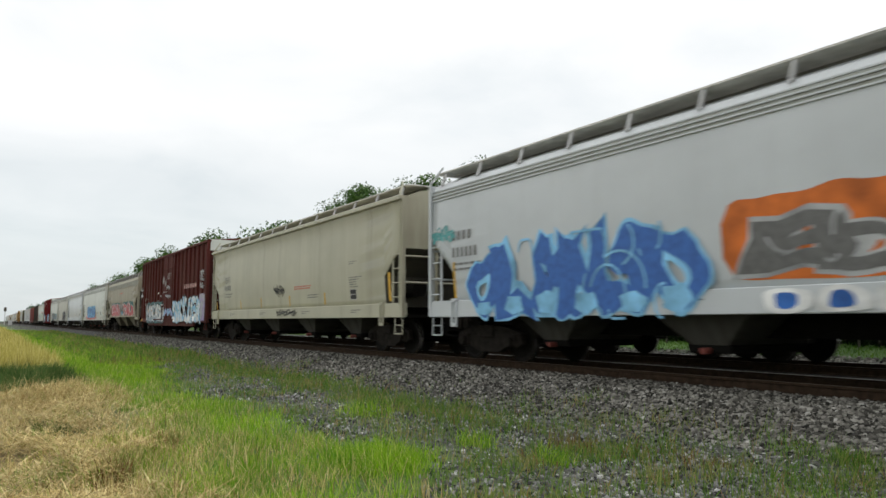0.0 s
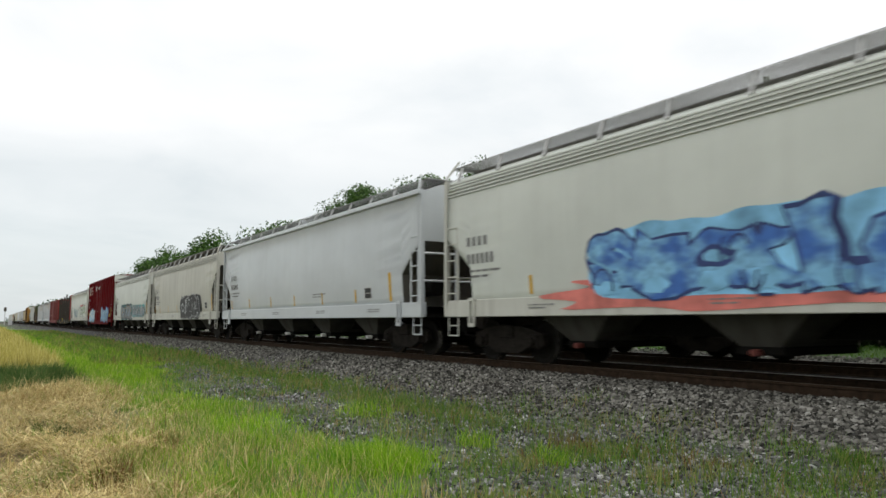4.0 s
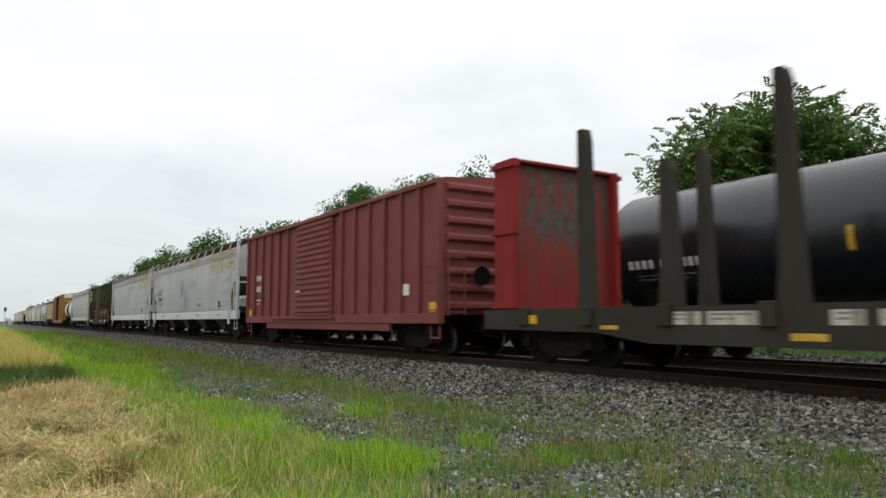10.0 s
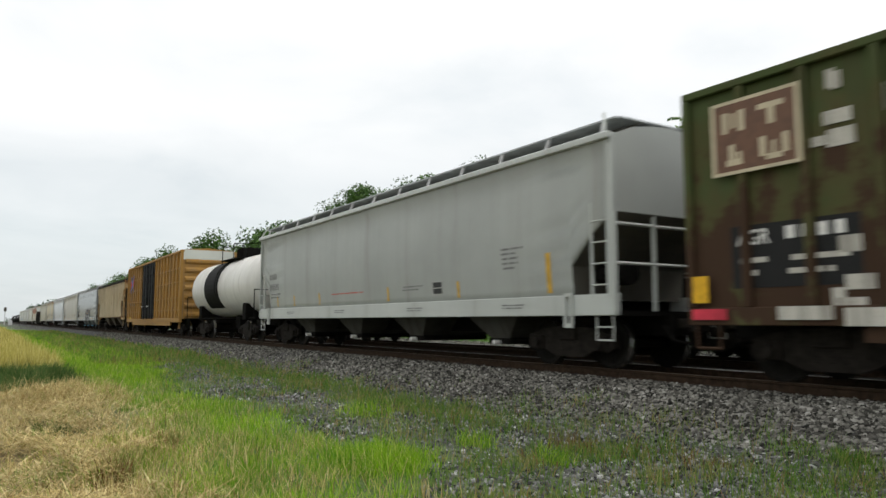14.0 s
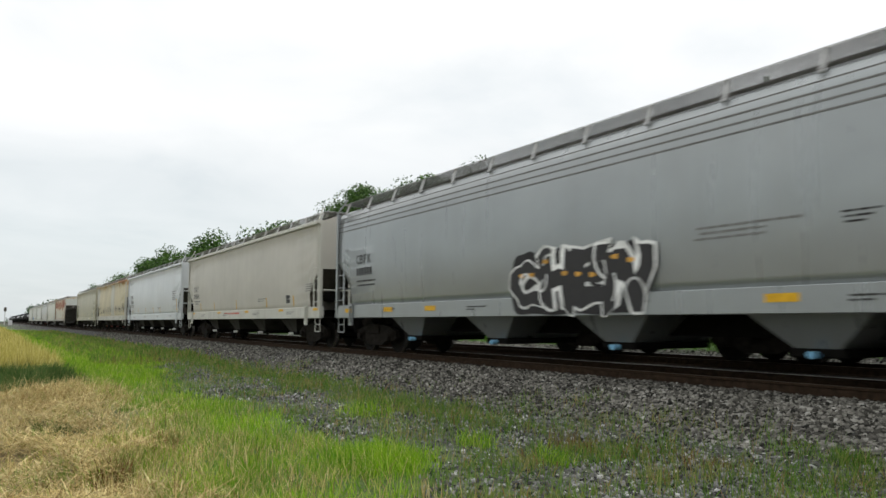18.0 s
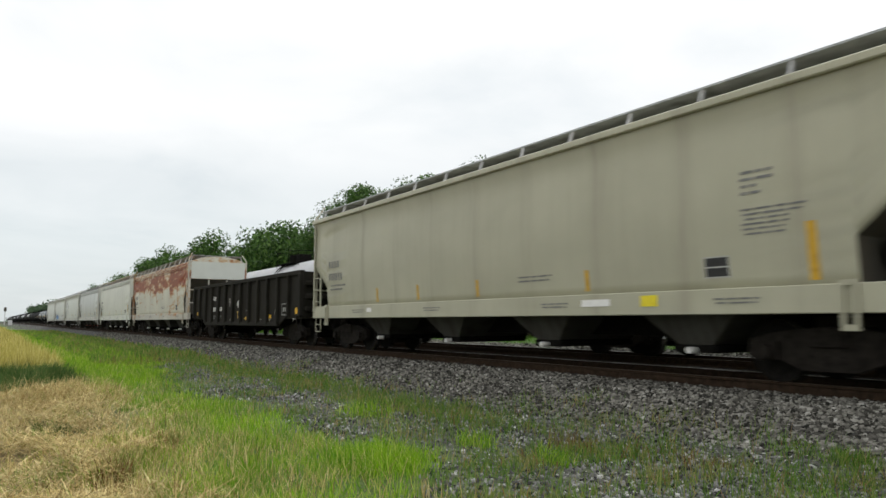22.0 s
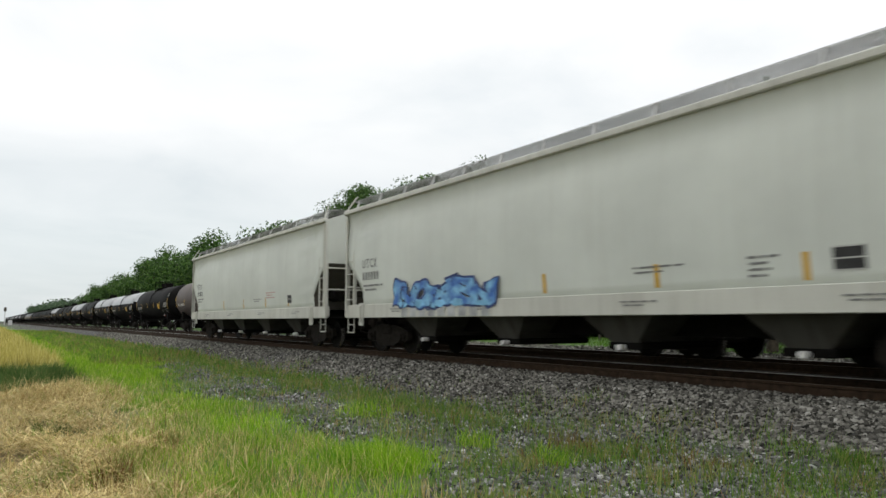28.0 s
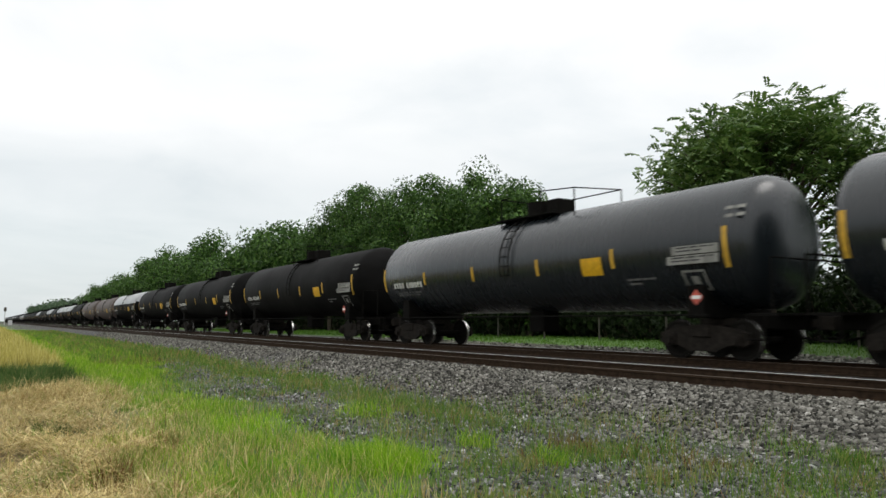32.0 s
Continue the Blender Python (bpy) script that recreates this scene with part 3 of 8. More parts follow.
# ---------------------------------------------------------------- tracks
def build_track(name, y0, label):
    tr = thing(name, pose(0, y0, 0), label, "railway track", "parallel tracks", "structure")
    prof = ((-0.069, -0.172), (0.069, -0.172), (0.069, -0.158), (0.012, -0.14), (0.010, -0.045), (0.036, -0.036), (0.036, -0.004),
            (-0.036, -0.004), (-0.036, -0.036), (-0.010, -0.045), (-0.012, -0.14), (-0.069, -0.158))
    for s in (-1, 1):
        bm = bmesh.new()
        xs = (-1500, -60, 12, 400)
        rows = [[bm.verts.new((x, s * 0.7535 + p[0], p[1])) for p in prof] for x in xs]
        for a, b in zip(rows, rows[1:]):
            for k in range(len(prof)):
                bm.faces.new((a[k], a[(k + 1) % len(prof)], b[(k + 1) % len(prof)], b[k]))
        bmesh.ops.recalc_face_normals(bm, faces=bm.faces)
        r = part("rail", bm, M["rail"], tr, "rust-brown steel rail")
        part("rail_head", boxed((-1500, 400, s * 0.7535 - 0.033, s * 0.7535 + 0.033, -0.004, 0.0)), M["railglint" if s > 0 else "raildull"], r, "worn shiny rail top")
    me = None
    rng = random.Random(5)
    for i in range(112):
        x = -46 + i * 0.52
        if me is None:
            t = part("tie", boxed((-0.11, 0.11, -1.3, 1.3, -0.34, -0.172), bevel=0.012), M["tie"], tr)
            me = t.data
        else:
            t = part("tie", me, None, tr)
        t.matrix_basis = pose(x + rng.uniform(-0.03, 0.03), rng.uniform(-0.04, 0.04), rng.uniform(-0.006, 0.0), 0, 0, rng.uniform(-0.7, 0.7))
    bm = bmesh.new()
    for i in range(500):
        box(bm, -46.6 - i * 0.52, -46.38 - i * 0.52, -1.3, 1.3, -0.34, -0.176)
    for i in range(70):
        box(bm, 12.6 + i * 0.52, 12.82 + i * 0.52, -1.3, 1.3, -0.34, -0.176)
    tagged(part("far_ties", bm, M["tie"], tr, "row of creosoted ties"), kind="stuff")


build_track("track_1", NEAR_Y, "near steel railway track on dark creosoted ties")
build_track("track_2", FAR_Y, "second steel railway track on dark stained ballast")


# ---------------------------------------------------------------- loose stones
def stones(name, count, xr, yr, size, mat, label, seed, keep=None, lift=0.0, near=0.0):
    rng = np.random.RandomState(seed)
    u = rng.rand(count)
    x = xr[1] - (xr[1] - xr[0]) * (u ** (1.0 + near))
    y = rng.uniform(yr[0], yr[1], count)
    if keep is not None:
        ok = np.array([rng.rand() < keep(a, c) for a, c in zip(x, y)])
        x, y = x[ok], y[ok]
    k = len(x)
    z = np.interp(y, [p[0] for p in PROFILE], [p[1] for p in PROFILE]) + lift
    cube = np.array([(-1, -1, -1), (1, -1, -1), (1, 1, -1), (-1, 1, -1), (-1, -1, 1), (1, -1, 1), (1, 1, 1), (-1, 1, 1)], float) * 0.5
    tri = np.array([(0, 2, 1), (0, 3, 2), (4, 5, 6), (4, 6, 7), (0, 1, 5), (0, 5, 4), (1, 2, 6), (1, 6, 5), (2, 3, 7), (2, 7, 6), (3, 0, 4), (3, 4, 7)][2:])
    v = cube[None] * (1 + rng.uniform(-0.42, 0.30, (k, 8, 3)))
    s = size[0] + (size[1] - size[0]) * rng.rand(k) ** 2
    v = v * s[:, None, None] * rng.uniform(0.6, 1.25, (k, 1, 3))
    a, c = rng.uniform(0, 6.283, k), rng.uniform(-0.9, 0.9, k)
    ca, sa, cb, sb = np.cos(a), np.sin(a), np.cos(c), np.sin(c)
    vx, vy, vz = v[..., 0].copy(), v[..., 1].copy(), v[..., 2].copy()
    vy, vz = vy * cb[:, None] - vz * sb[:, None], vy * sb[:, None] + vz * cb[:, None]
    vx, vy = vx * ca[:, None] - vy * sa[:, None], vx * sa[:, None] + vy * ca[:, None]
    out = np.stack([vx + x[:, None], vy + y[:, None], vz + (z + s * rng.uniform(0.0, 0.35, k))[:, None]], -1).reshape(-1, 3)
    f = (tri[None] + (np.arange(k) * 8)[:, None, None]).reshape(-1, 3)
    tagged(raw_np(name, out, f, mat), label, "gravel", kind="stuff")


stones("ballast", 74000, (-75, -3.3), (7.45, 9.78), (0.026, 0.060), M["stones"], "grey crushed stone ballast sloping down from the track", 1, near=1.9)
stones("ballast", 2600, (-3.3, 8), (7.45, 9.78), (0.05, 0.09), M["stones"], "grey crushed stone ballast beside the track", 91)
stones("ballast", 4200, (-28, -4), (12.1, 13.3), (0.03, 0.06), M["stones"], "grey crushed stone between the two tracks", 2)
stones("ballast", 4200, (-28, -4), (9.75, 11.9), (0.03, 0.06), M["oilstones"], "oil-stained stones between the rails", 3)
stones("ballast", 6500, (-42, -4), (16.2, 21.6), (0.05, 0.10), M["stones"], "grey crushed stone beyond the second track", 4, near=0.4)


def green_edge(x):
    """Where the grass gives way to gravel."""
    return float(np.interp(x, (-60, -40, -28, -24, -20, -17, -14, -11.5, -10, -8.4, -7.4, -6.2, -5.4, -4), (5.6, 5.4, 5.3, 4.7, 4.0, 3.6, 3.8, 4.2, 4.3, 4.0, 4.4, 3.8, 3.2, 2.6)))


def ragged(x, y):
    return 0.75 * noise.noise(Vector((x * 0.8, y * 0.8, 2))) + 0.55 * noise.noise(Vector((x * 2.1, y * 2.1, 5)))


def straw_edge(x):
    return float(np.interp(x, (-17, -15.5, -12, -9.4, -6.9, -3), (1.5, 1.9, 2.0, 1.4, 1.1, 0.9)))


def gravelly(x, y):
    w = noise.noise(Vector((x * 0.55, y * 0.8, 7)))
    edge = min(1.0, max(0.0, (y - green_edge(x) - ragged(x, y) + 0.3) / 0.5))
    return edge * (0.80 + 0.75 * w + 0.06 * (y - 4))


stones("gravel", 64000, (-36, -2.2), (3.2, 7.8), (0.016, 0.044), M["stones2"], "scattered grey gravel among weeds on the verge", 6, gravelly, near=1.35)


# ---------------------------------------------------------------- grass
def blades(name, count, xr, yr, hgt, wid, lean, mat, label, seed, keep=None, near=0.8, droop=0.5, base=0.0, category="grass", flat=False, pile=0.0):
    rng = np.random.RandomState(seed)
    u = rng.rand(count)
    x = xr[1] - (xr[1] - xr[0]) * (u ** (1.0 + near))
    y = rng.uniform(yr[0], yr[1], count)
    if keep is not None:
        p = np.array([keep(a, c) for a, c in zip(x, y)])
        ok = rng.rand(count) < p
        x, y, p = x[ok], y[ok], p[ok]
    k = len(x)
    z = np.interp(y, [q[0] for q in PROFILE], [q[1] for q in PROFILE]) + base
    if pile:
        z = z + pile * np.array([max(0.0, noise.noise(Vector((a * 1.7, c * 1.7, 31))) + 0.5 * noise.noise(Vector((a * 4.1, c * 4.1, 9)))) for a, c in zip(x, y)])
    h = rng.uniform(hgt[0], hgt[1], k)
    if not flat:
        h = h * np.array([1.0 + 0.75 * noise.noise(Vector((a * 1.3, c * 1.3, seed))) for a, c in zip(x, y)])
    w = rng.uniform(wid[0], wid[1], k) * (1 + np.maximum(0, -x - 12) * 0.035)
    a = rng.uniform(0, 6.283, k)
    t = rng.uniform(0.0, lean, k)
    dx, dy = np.cos(a) * t, np.sin(a) * t
    b = rng.uniform(0, 6.283, k)
    px, py = np.cos(b) * w, np.sin(b) * w
    o = np.stack([x, y, z], -1)
    d = np.stack([dx, dy, np.sqrt(np.maximum(0.02, 1 - np.minimum(t, 0.98) ** 2))], -1)
    if flat:
        d[:, 2] = rng.uniform(-0.05, 0.30, k)
        o[:, 2] += rng.uniform(0.02, 0.11, k)
    side = np.stack([px, py, np.zeros(k)], -1)
    mid = o + d * (h * 0.55)[:, None]
    d2 = d.copy()
    d2[:, :2] += np.stack([np.cos(a), np.sin(a)], -1) * (droop * rng.rand(k))[:, None]
    tip = mid + d2 * (h * 0.45)[:, None]
    v = np.stack([o - side, o + side, mid - side * 0.75, mid + side * 0.75, tip], 1).reshape(-1, 3)
    tri = np.array([(0, 1, 3), (0, 3, 2), (2, 3, 4)])
    f = (tri[None] + (np.arange(k) * 5)[:, None, None]).reshape(-1, 3)
    return tagged(raw_np(name, v, f, mat), label, category, kind="stuff")


def nz(x, y, s, o):
    return noise.noise(Vector((x * s, y * s, o)))


def lush(x, y):
    edge = min(1, max(0, (y - straw_edge(x) + 0.25 + 0.8 * nz(x, y, 0.9, 1) + 0.5 * nz(x, y, 2.6, 14)) / 0.4)) * min(1, max(0, (green_edge(x) - y + ragged(x, y)) / 0.35))
    gap = max(0.0, 1 - abs(x + 15.2 - 0.4 * (y - 2.5)) / 0.7)
    fade = min(1.0, max(0.0, (2.2 - x + 2.5 * nz(x, y, 0.8, 15)) / 3.5))
    return edge * (0.80 + 0.9 * nz(x, y, 0.9, 3)) * (1 - 0.75 * gap) * fade


def strawy(x, y):
    return min(1, max(0, (straw_edge(x) + 0.25 - y + 0.9 * nz(x, y, 0.9, 1) + 0.5 * nz(x, y, 2.6, 14)) / 0.6)) * (0.8 + 0.5 * nz(x, y, 1.1, 5)) * min(1.0, max(0.0, (-2.6 - x + 1.5 * nz(x, y, 1.0, 16)) / 1.8)) * min(1.0, max(0.0, (y + 0.7 + 0.5 * nz(x, y, 1.0, 17)) / 0.5))


def weedy(x, y):
    e = min(1, max(0, (y - green_edge(x) - ragged(x, y) + 0.5) / 0.6)) * min(1, max(0, (8.2 - y + 1.1 * nz(x, y, 0.5, 12)) / 0.7))
    c = nz(x, y, 0.9, 6) + 0.6 * nz(x, y, 2.6, 7)
    return e * max(0.06, min(1, 0.45 + 1.3 * c - 0.04 * (y - 4)))


def foot(x, y):
    """Rank weeds along the foot of the ballast."""
    c = 6.55 + 0.25 * nz(x, y, 0.3, 33)
    return max(0.0, 1 - abs(y - c) / 0.95) * (0.75 + 0.9 * nz(x, y, 0.45, 34)) * min(1.0, max(0.05, (-x - 8) / 5))


blades("grass", 92000, (-36, -1.6), (0.9, 5.4), (0.07, 0.22), (0.003, 0.006), 0.6, M["grass"], "bright green mown grass beside the railway", 11, lush, near=0.8)
blades("grass", 6000, (-1.6, 8), (0.9, 4.5), (0.07, 0.2), (0.006, 0.010), 0.6, M["grass"], "bright green mown grass along the verge", 71)
blades("straw", 118000, (-18, -3.5), (-0.9, 2.9), (0.12, 0.45), (0.003, 0.007), 0.98, M["straw"], "cut dry straw lying on the field edge", 12, strawy, near=0.45, flat=True, pile=0.36)
blades("dry_grass", 16000, (-18, -3), (-0.6, 3.4), (0.08, 0.30), (0.002, 0.004), 0.8, M["straw"], "dry pale grass standing among the straw", 13, lambda x, y: 0.35 + 0.5 * nz(x, y, 0.9, 8))
blades("grass", 22000, (-17, -3.5), (-0.6, 2.4), (0.06, 0.22), (0.003, 0.005), 0.6, M["grass"], "young green grass growing through cut straw", 14, lambda x, y: max(0, 0.12 + 1.5 * nz(x, y, 0.8, 9) + 0.7 * nz(x, y, 2.4, 39)), near=0.5)
blades("weeds", 78000, (-36, -2.2), (3.2, 8.6), (0.05, 0.22), (0.0028, 0.006), 0.75, M["weeds"], "low weeds growing through the gravel", 15, weedy, near=0.8)
blades("weeds", 26000, (-48, -9), (5.4, 7.7), (0.08, 0.26), (0.004, 0.008), 0.7, M["weeds"], "rank green weeds along the foot of the ballast", 72, foot, near=0.6)
blades("grass", 17000, (-130, -27), (1.2, 5.5), (0.10, 0.30), (0.006, 0.011), 0.5, M["grass"], "bright green grass along the track", 16, lambda x, y: min(1.0, max(0.0, (-28 - x) / 6 + 0.8 * nz(x, y, 0.5, 75))), near=0.5)
blades("weeds", 30000, (-120, -26), (3.2, 7.6), (0.12, 0.35), (0.006, 0.012), 0.5, M["weeds"], "tall weeds along the ballast", 17, lambda x, y: (0.6 + nz(x, y, 0.4, 10)) * min(1.0, max(0.0, (-27 - x) / 5)), near=0.5)
blades("grass", 26000, (-90, 2), (20.6, 28.5), (0.05, 0.14), (0.008, 0.014), 0.6, M["turf"], "green grass strip beyond the second track", 18, lambda x, y: min(1.0, max(0.0, (y - 20.6 + nz(x, y, 0.4, 40)) / 1.5)), near=0.4)


blades("dry_grass", 9000, (-9.5, -4.6), (0.9, 3.7), (0.12, 0.34), (0.002, 0.004), 0.9, M["straw"], "dry bent grass among the green", 73, lambda x, y: max(0.0, min(1.0, 0.9 - (y - 1.2 + 0.25 * (x + 9.5)) / 2.4 + 0.9 * nz(x, y, 1.3, 74))), near=0.0, droop=1.0)


def field(x, y):
    return 1.0 if x < -20.9 - 0.9 * nz(x, y, 0.5, 20) and y < 1.55 + 0.35 * nz(x, y, 0.5, 21) - max(0, -x - 60) * 0.004 else 0.0


def field_front(x, y):
    front = float(np.interp(y, (-2, 0.2, 1.2, 1.8, 2.2), (-16.4, -16.4, -17.0, -17.8, -18.6))) + 1.3 * nz(x, y, 0.9, 22)
    if x < -20.9:
        return 0.0
    return min(1.0, max(0.0, (front - x) / 1.1)) * min(1.0, max(0.0, (1.75 - y + 0.7 * nz(x, y, 0.9, 23)) / 0.7))


def stalky(x, y):
    e = max(0.0, 1 - abs(x + 15.2 - 0.35 * y) / 0.9) * (0.7 + nz(x, y, 1.5, 25)) if y < 2.2 else 0.0
    return max(e, 0.55 * max(0.0, 1 - abs(y - straw_edge(x) - 0.5) / 0.9) * (0.5 + 1.3 * nz(x, y, 1.1, 26)) if x > -11 else 0.0)


blades("wheat_field", 52000, (-130, -20), (-3, 2.3), (0.50, 0.74), (0.009, 0.016), 0.3, M["wheat"], "ripe yellow wheat field at the verge", 21, field, near=1.3, category="wheat")
blades("tall_grass", 34000, (-21, -14.6), (-0.6, 2.4), (0.20, 0.50), (0.005, 0.010), 0.5, M["stalks"], "green tall grass before the wheat", 22, field_front, near=0.0, category="grass")

blades("dry_stalks", 5200, (-17.6, -14.6), (-0.6, 2.4), (0.16, 0.40), (0.003, 0.006), 0.6, M["straw"], "pale dry stalks before the tall grass", 27, lambda x, y: 0.5 + 1.1 * nz(x, y, 1.6, 28), near=0.0, droop=0.8)
blades("dry_stalks", 14000, (-17, -4), (-0.5, 3.6), (0.22, 0.48), (0.0025, 0.0045), 0.75, M["straw"], "pale dry stalks standing at the grass edge", 24, stalky, near=0.2, droop=0.9)


def tuft(x, y, r, count, hgt, mat, label, seed):
    blades("weed_tuft", count, (x - r, x + r), (y - r * 0.7, y + r * 0.7), hgt, (0.003, 0.006), 0.55, M[mat], label, seed, lambda a, c: max(0.0, 1 - ((a - x) / r) ** 2 - ((c - y) / (r * 0.7)) ** 2), near=0.0)


tuft(-7.4, 1.05, 0.30, 700, (0.10, 0.30), "redgrass", "brown dry tuft among the straw", 65)
tuft(-11.2, 0.85, 0.45, 700, (0.12, 0.30), "stalks", "olive green tuft among the straw", 66)
tuft(-9.1, 1.85, 0.30, 400, (0.12, 0.34), "redgrass", "russet dry tuft at the straw's edge", 67)
tuft(-28, 4.4, 2.2, 1500, (0.12, 0.28), "redgrass", "russet seed grass on the verge", 51)
tuft(-10.8, 5.3, 0.75, 900, (0.12, 0.34), "grass", "yellow-green grass tuft in the gravel", 52)
tuft(-6.5, 5.9, 0.42, 300, (0.10, 0.30), "redgrass", "russet dry weed tuft in the gravel", 53)
tuft(-5.0, 6.5, 0.50, 320, (0.10, 0.30), "redgrass", "russet dry weed tuft in the gravel", 54)
blades("weeds", 5000, (-10, -2.5), (4.0, 8.2), (0.10, 0.30), (0.002, 0.0042), 0.5, M["weeds"], "thin green weed stems in the gravel", 62, lambda x, y: 0.45 + 1.2 * nz(x, y, 1.4, 63), near=0.0)
tuft(-5.8, 6.1, 0.9, 260, (0.08, 0.24), "redgrass", "sparse russet weeds in the gravel", 55)
tuft(-7.0, 3.6, 0.9, 2600, (0.14, 0.30), "grass", "bright green grass tuft at the gravel's edge", 56)
tuft(-7.3, 5.1, 0.35, 350, (0.10, 0.28), "grass", "bright green grass tuft in the gravel", 57)
tuft(-6.0, 5.2, 0.30, 320, (0.10, 0.26), "grass", "bright green grass tuft in the gravel", 58)
tuft(-4.1, 7.5, 0.30, 700, (0.08, 0.22), "weeds", "small green shrub at the foot of the ballast", 59)
tuft(-4.6, 7.6, 0.45, 500, (0.05, 0.15), "weeds", "low green weeds at the foot of the ballast", 60)


# ---------------------------------------------------------------- trees
def limb_points(rng, base, height, spread, n_limb, low):
    """Trunk and limbs as tapered segments, and the tips that carry leaves."""
    segs, tips = [], []
    top = base + Vector((rng.uniform(-0.4, 0.4), rng.uniform(-0.4, 0.4), height * 0.62))
    r0 = 0.018 * height + 0.05
    fork = base.lerp(top, 0.35)
    segs.append((base, fork, r0, r0 * 0.75))
    segs.append((fork, top, r0 * 0.75, r0 * 0.3))
    for i in range(n_limb):
        f = low + (1.0 - low) * (i + rng.random()) / n_limb
        a = i * 2.4 + rng.uniform(-0.5, 0.5)
        o = base.lerp(top, f)
        reach = spread * (0.55 + 0.5 * rng.random()) * (1.0 - 0.55 * max(0, f - 0.55))
        up = height * (0.10 + 0.26 * f) * rng.uniform(0.7, 1.2)
        e = o + Vector((math.cos(a) * reach, math.sin(a) * reach, up))
        m = o.lerp(e, 0.5) + Vector((0, 0, -0.05 * reach))
        r = r0 * 0.4
        segs.append((o, m, r, r * 0.6))
        segs.append((m, e, r * 0.6, r * 0.2))
        tips += [e, m.lerp(e, 0.55), m]
        for j in range(4):
            b = o.lerp(e, 0.45 + 0.14 * j)
            q = b + Vector((rng.uniform(-1, 1), rng.uniform(-1, 1), rng.uniform(-0.1, 1.0))) * spread * 0.30
            segs.append((b, q, r * 0.25, r * 0.08))
            tips.append(q)
    for j in range(6):
        q = top + Vector((rng.uniform(-1, 1) * spread * 0.35, rng.uniform(-1, 1) * spread * 0.35, height * rng.uniform(0.12, 0.38)))
        segs.append((top, q, r0 * 0.3, r0 * 0.08))
        tips.append(q)
    return segs, tips


def umbrella(rng, height, spread, n_limb, low):
    """A broad, flat-topped crown on limbs that fan out of a short trunk."""
    r0 = 0.02 * height + 0.05
    fork = Vector((0, 0, height * 0.36))
    segs, tips = [(Vector((0, 0, 0)), fork, r0, r0 * 0.8)], []
    for i in range(n_limb):
        a = i * 2.39996 + rng.uniform(-0.25, 0.25)
        f = math.sqrt((i + 0.5) / n_limb) * rng.uniform(0.88, 1.04)
        top = height * (low + (0.97 - low) * math.sqrt(max(0.0, 1 - min(1, f) ** 2)))
        e = Vector((math.cos(a) * spread * f, math.sin(a) * spread * f, top * rng.uniform(0.93, 1.02)))
        m = fork.lerp(e, 0.55) + Vector((0, 0, 0.06 * height))
        r = r0 * 0.35
        segs += [(fork, m, r, r * 0.6), (m, e, r * 0.6, r * 0.2)]
        tips += [e, m.lerp(e, 0.7)]
        if i % 2:
            q = Vector((e.x * 0.75, e.y * 0.75, height * rng.uniform(0.30, 0.58)))
            segs.append((fork * 0.9, q, r * 0.5, r * 0.12))
            tips.append(q)
        for j in range(2):
            b = m.lerp(e, rng.uniform(0.2, 0.8))
            q = b + Vector((rng.uniform(-1, 1), rng.uniform(-1, 1), rng.uniform(-0.7, 0.25))) * spread * 0.2
            segs.append((b, q, r * 0.25, r * 0.08))
            tips.append(q)
    return segs, tips


def leaf_cloud(rng, tips, per, radius, size, flat=0.8):
    c = np.repeat(np.array([tuple(t) for t in tips]), per, 0)
    k = len(c)
    d = rng.normal(0, 1, (k, 3))
    d /= np.linalg.norm(d, axis=1)[:, None]
    rad = radius * np.where(rng.rand(k) < 0.8, rng.uniform(0.78, 1.02, k), rng.uniform(0.3, 0.8, k)) * np.repeat(rng.uniform(0.5, 1.15, len(tips)), per)
    o = c + d * rad[:, None] * np.array([1, 1, flat])
    # leaves lie along the clump's skin like shingles, hanging a little
    hang = np.array([0, 0, -0.5]) + rng.normal(0, 0.6, (k, 3))
    ax = hang - d * (hang * d).sum(1)[:, None] + d * rng.uniform(-0.1, 0.45, k)[:, None]
    ax /= np.linalg.norm(ax, axis=1)[:, None] + 1e-6
    sd = np.cross(ax, d + rng.normal(0, 0.35, (k, 3)))
    sd /= np.linalg.norm(sd, axis=1)[:, None] + 1e-6
    s = size * rng.uniform(0.6, 1.35, k)[:, None]
    up = np.cross(ax, sd) * s * 0.16
    v = np.stack([o, o + ax * s * 0.5 + sd * s * 0.33 + up, o + ax * s, o + ax * s * 0.5 - sd * s * 0.33 + up], 1).reshape(-1, 3)
    f = (np.array([(0, 1, 2), (0, 2, 3)])[None] + (np.arange(k) * 4)[:, None, None]).reshape(-1, 3)
    return v, f


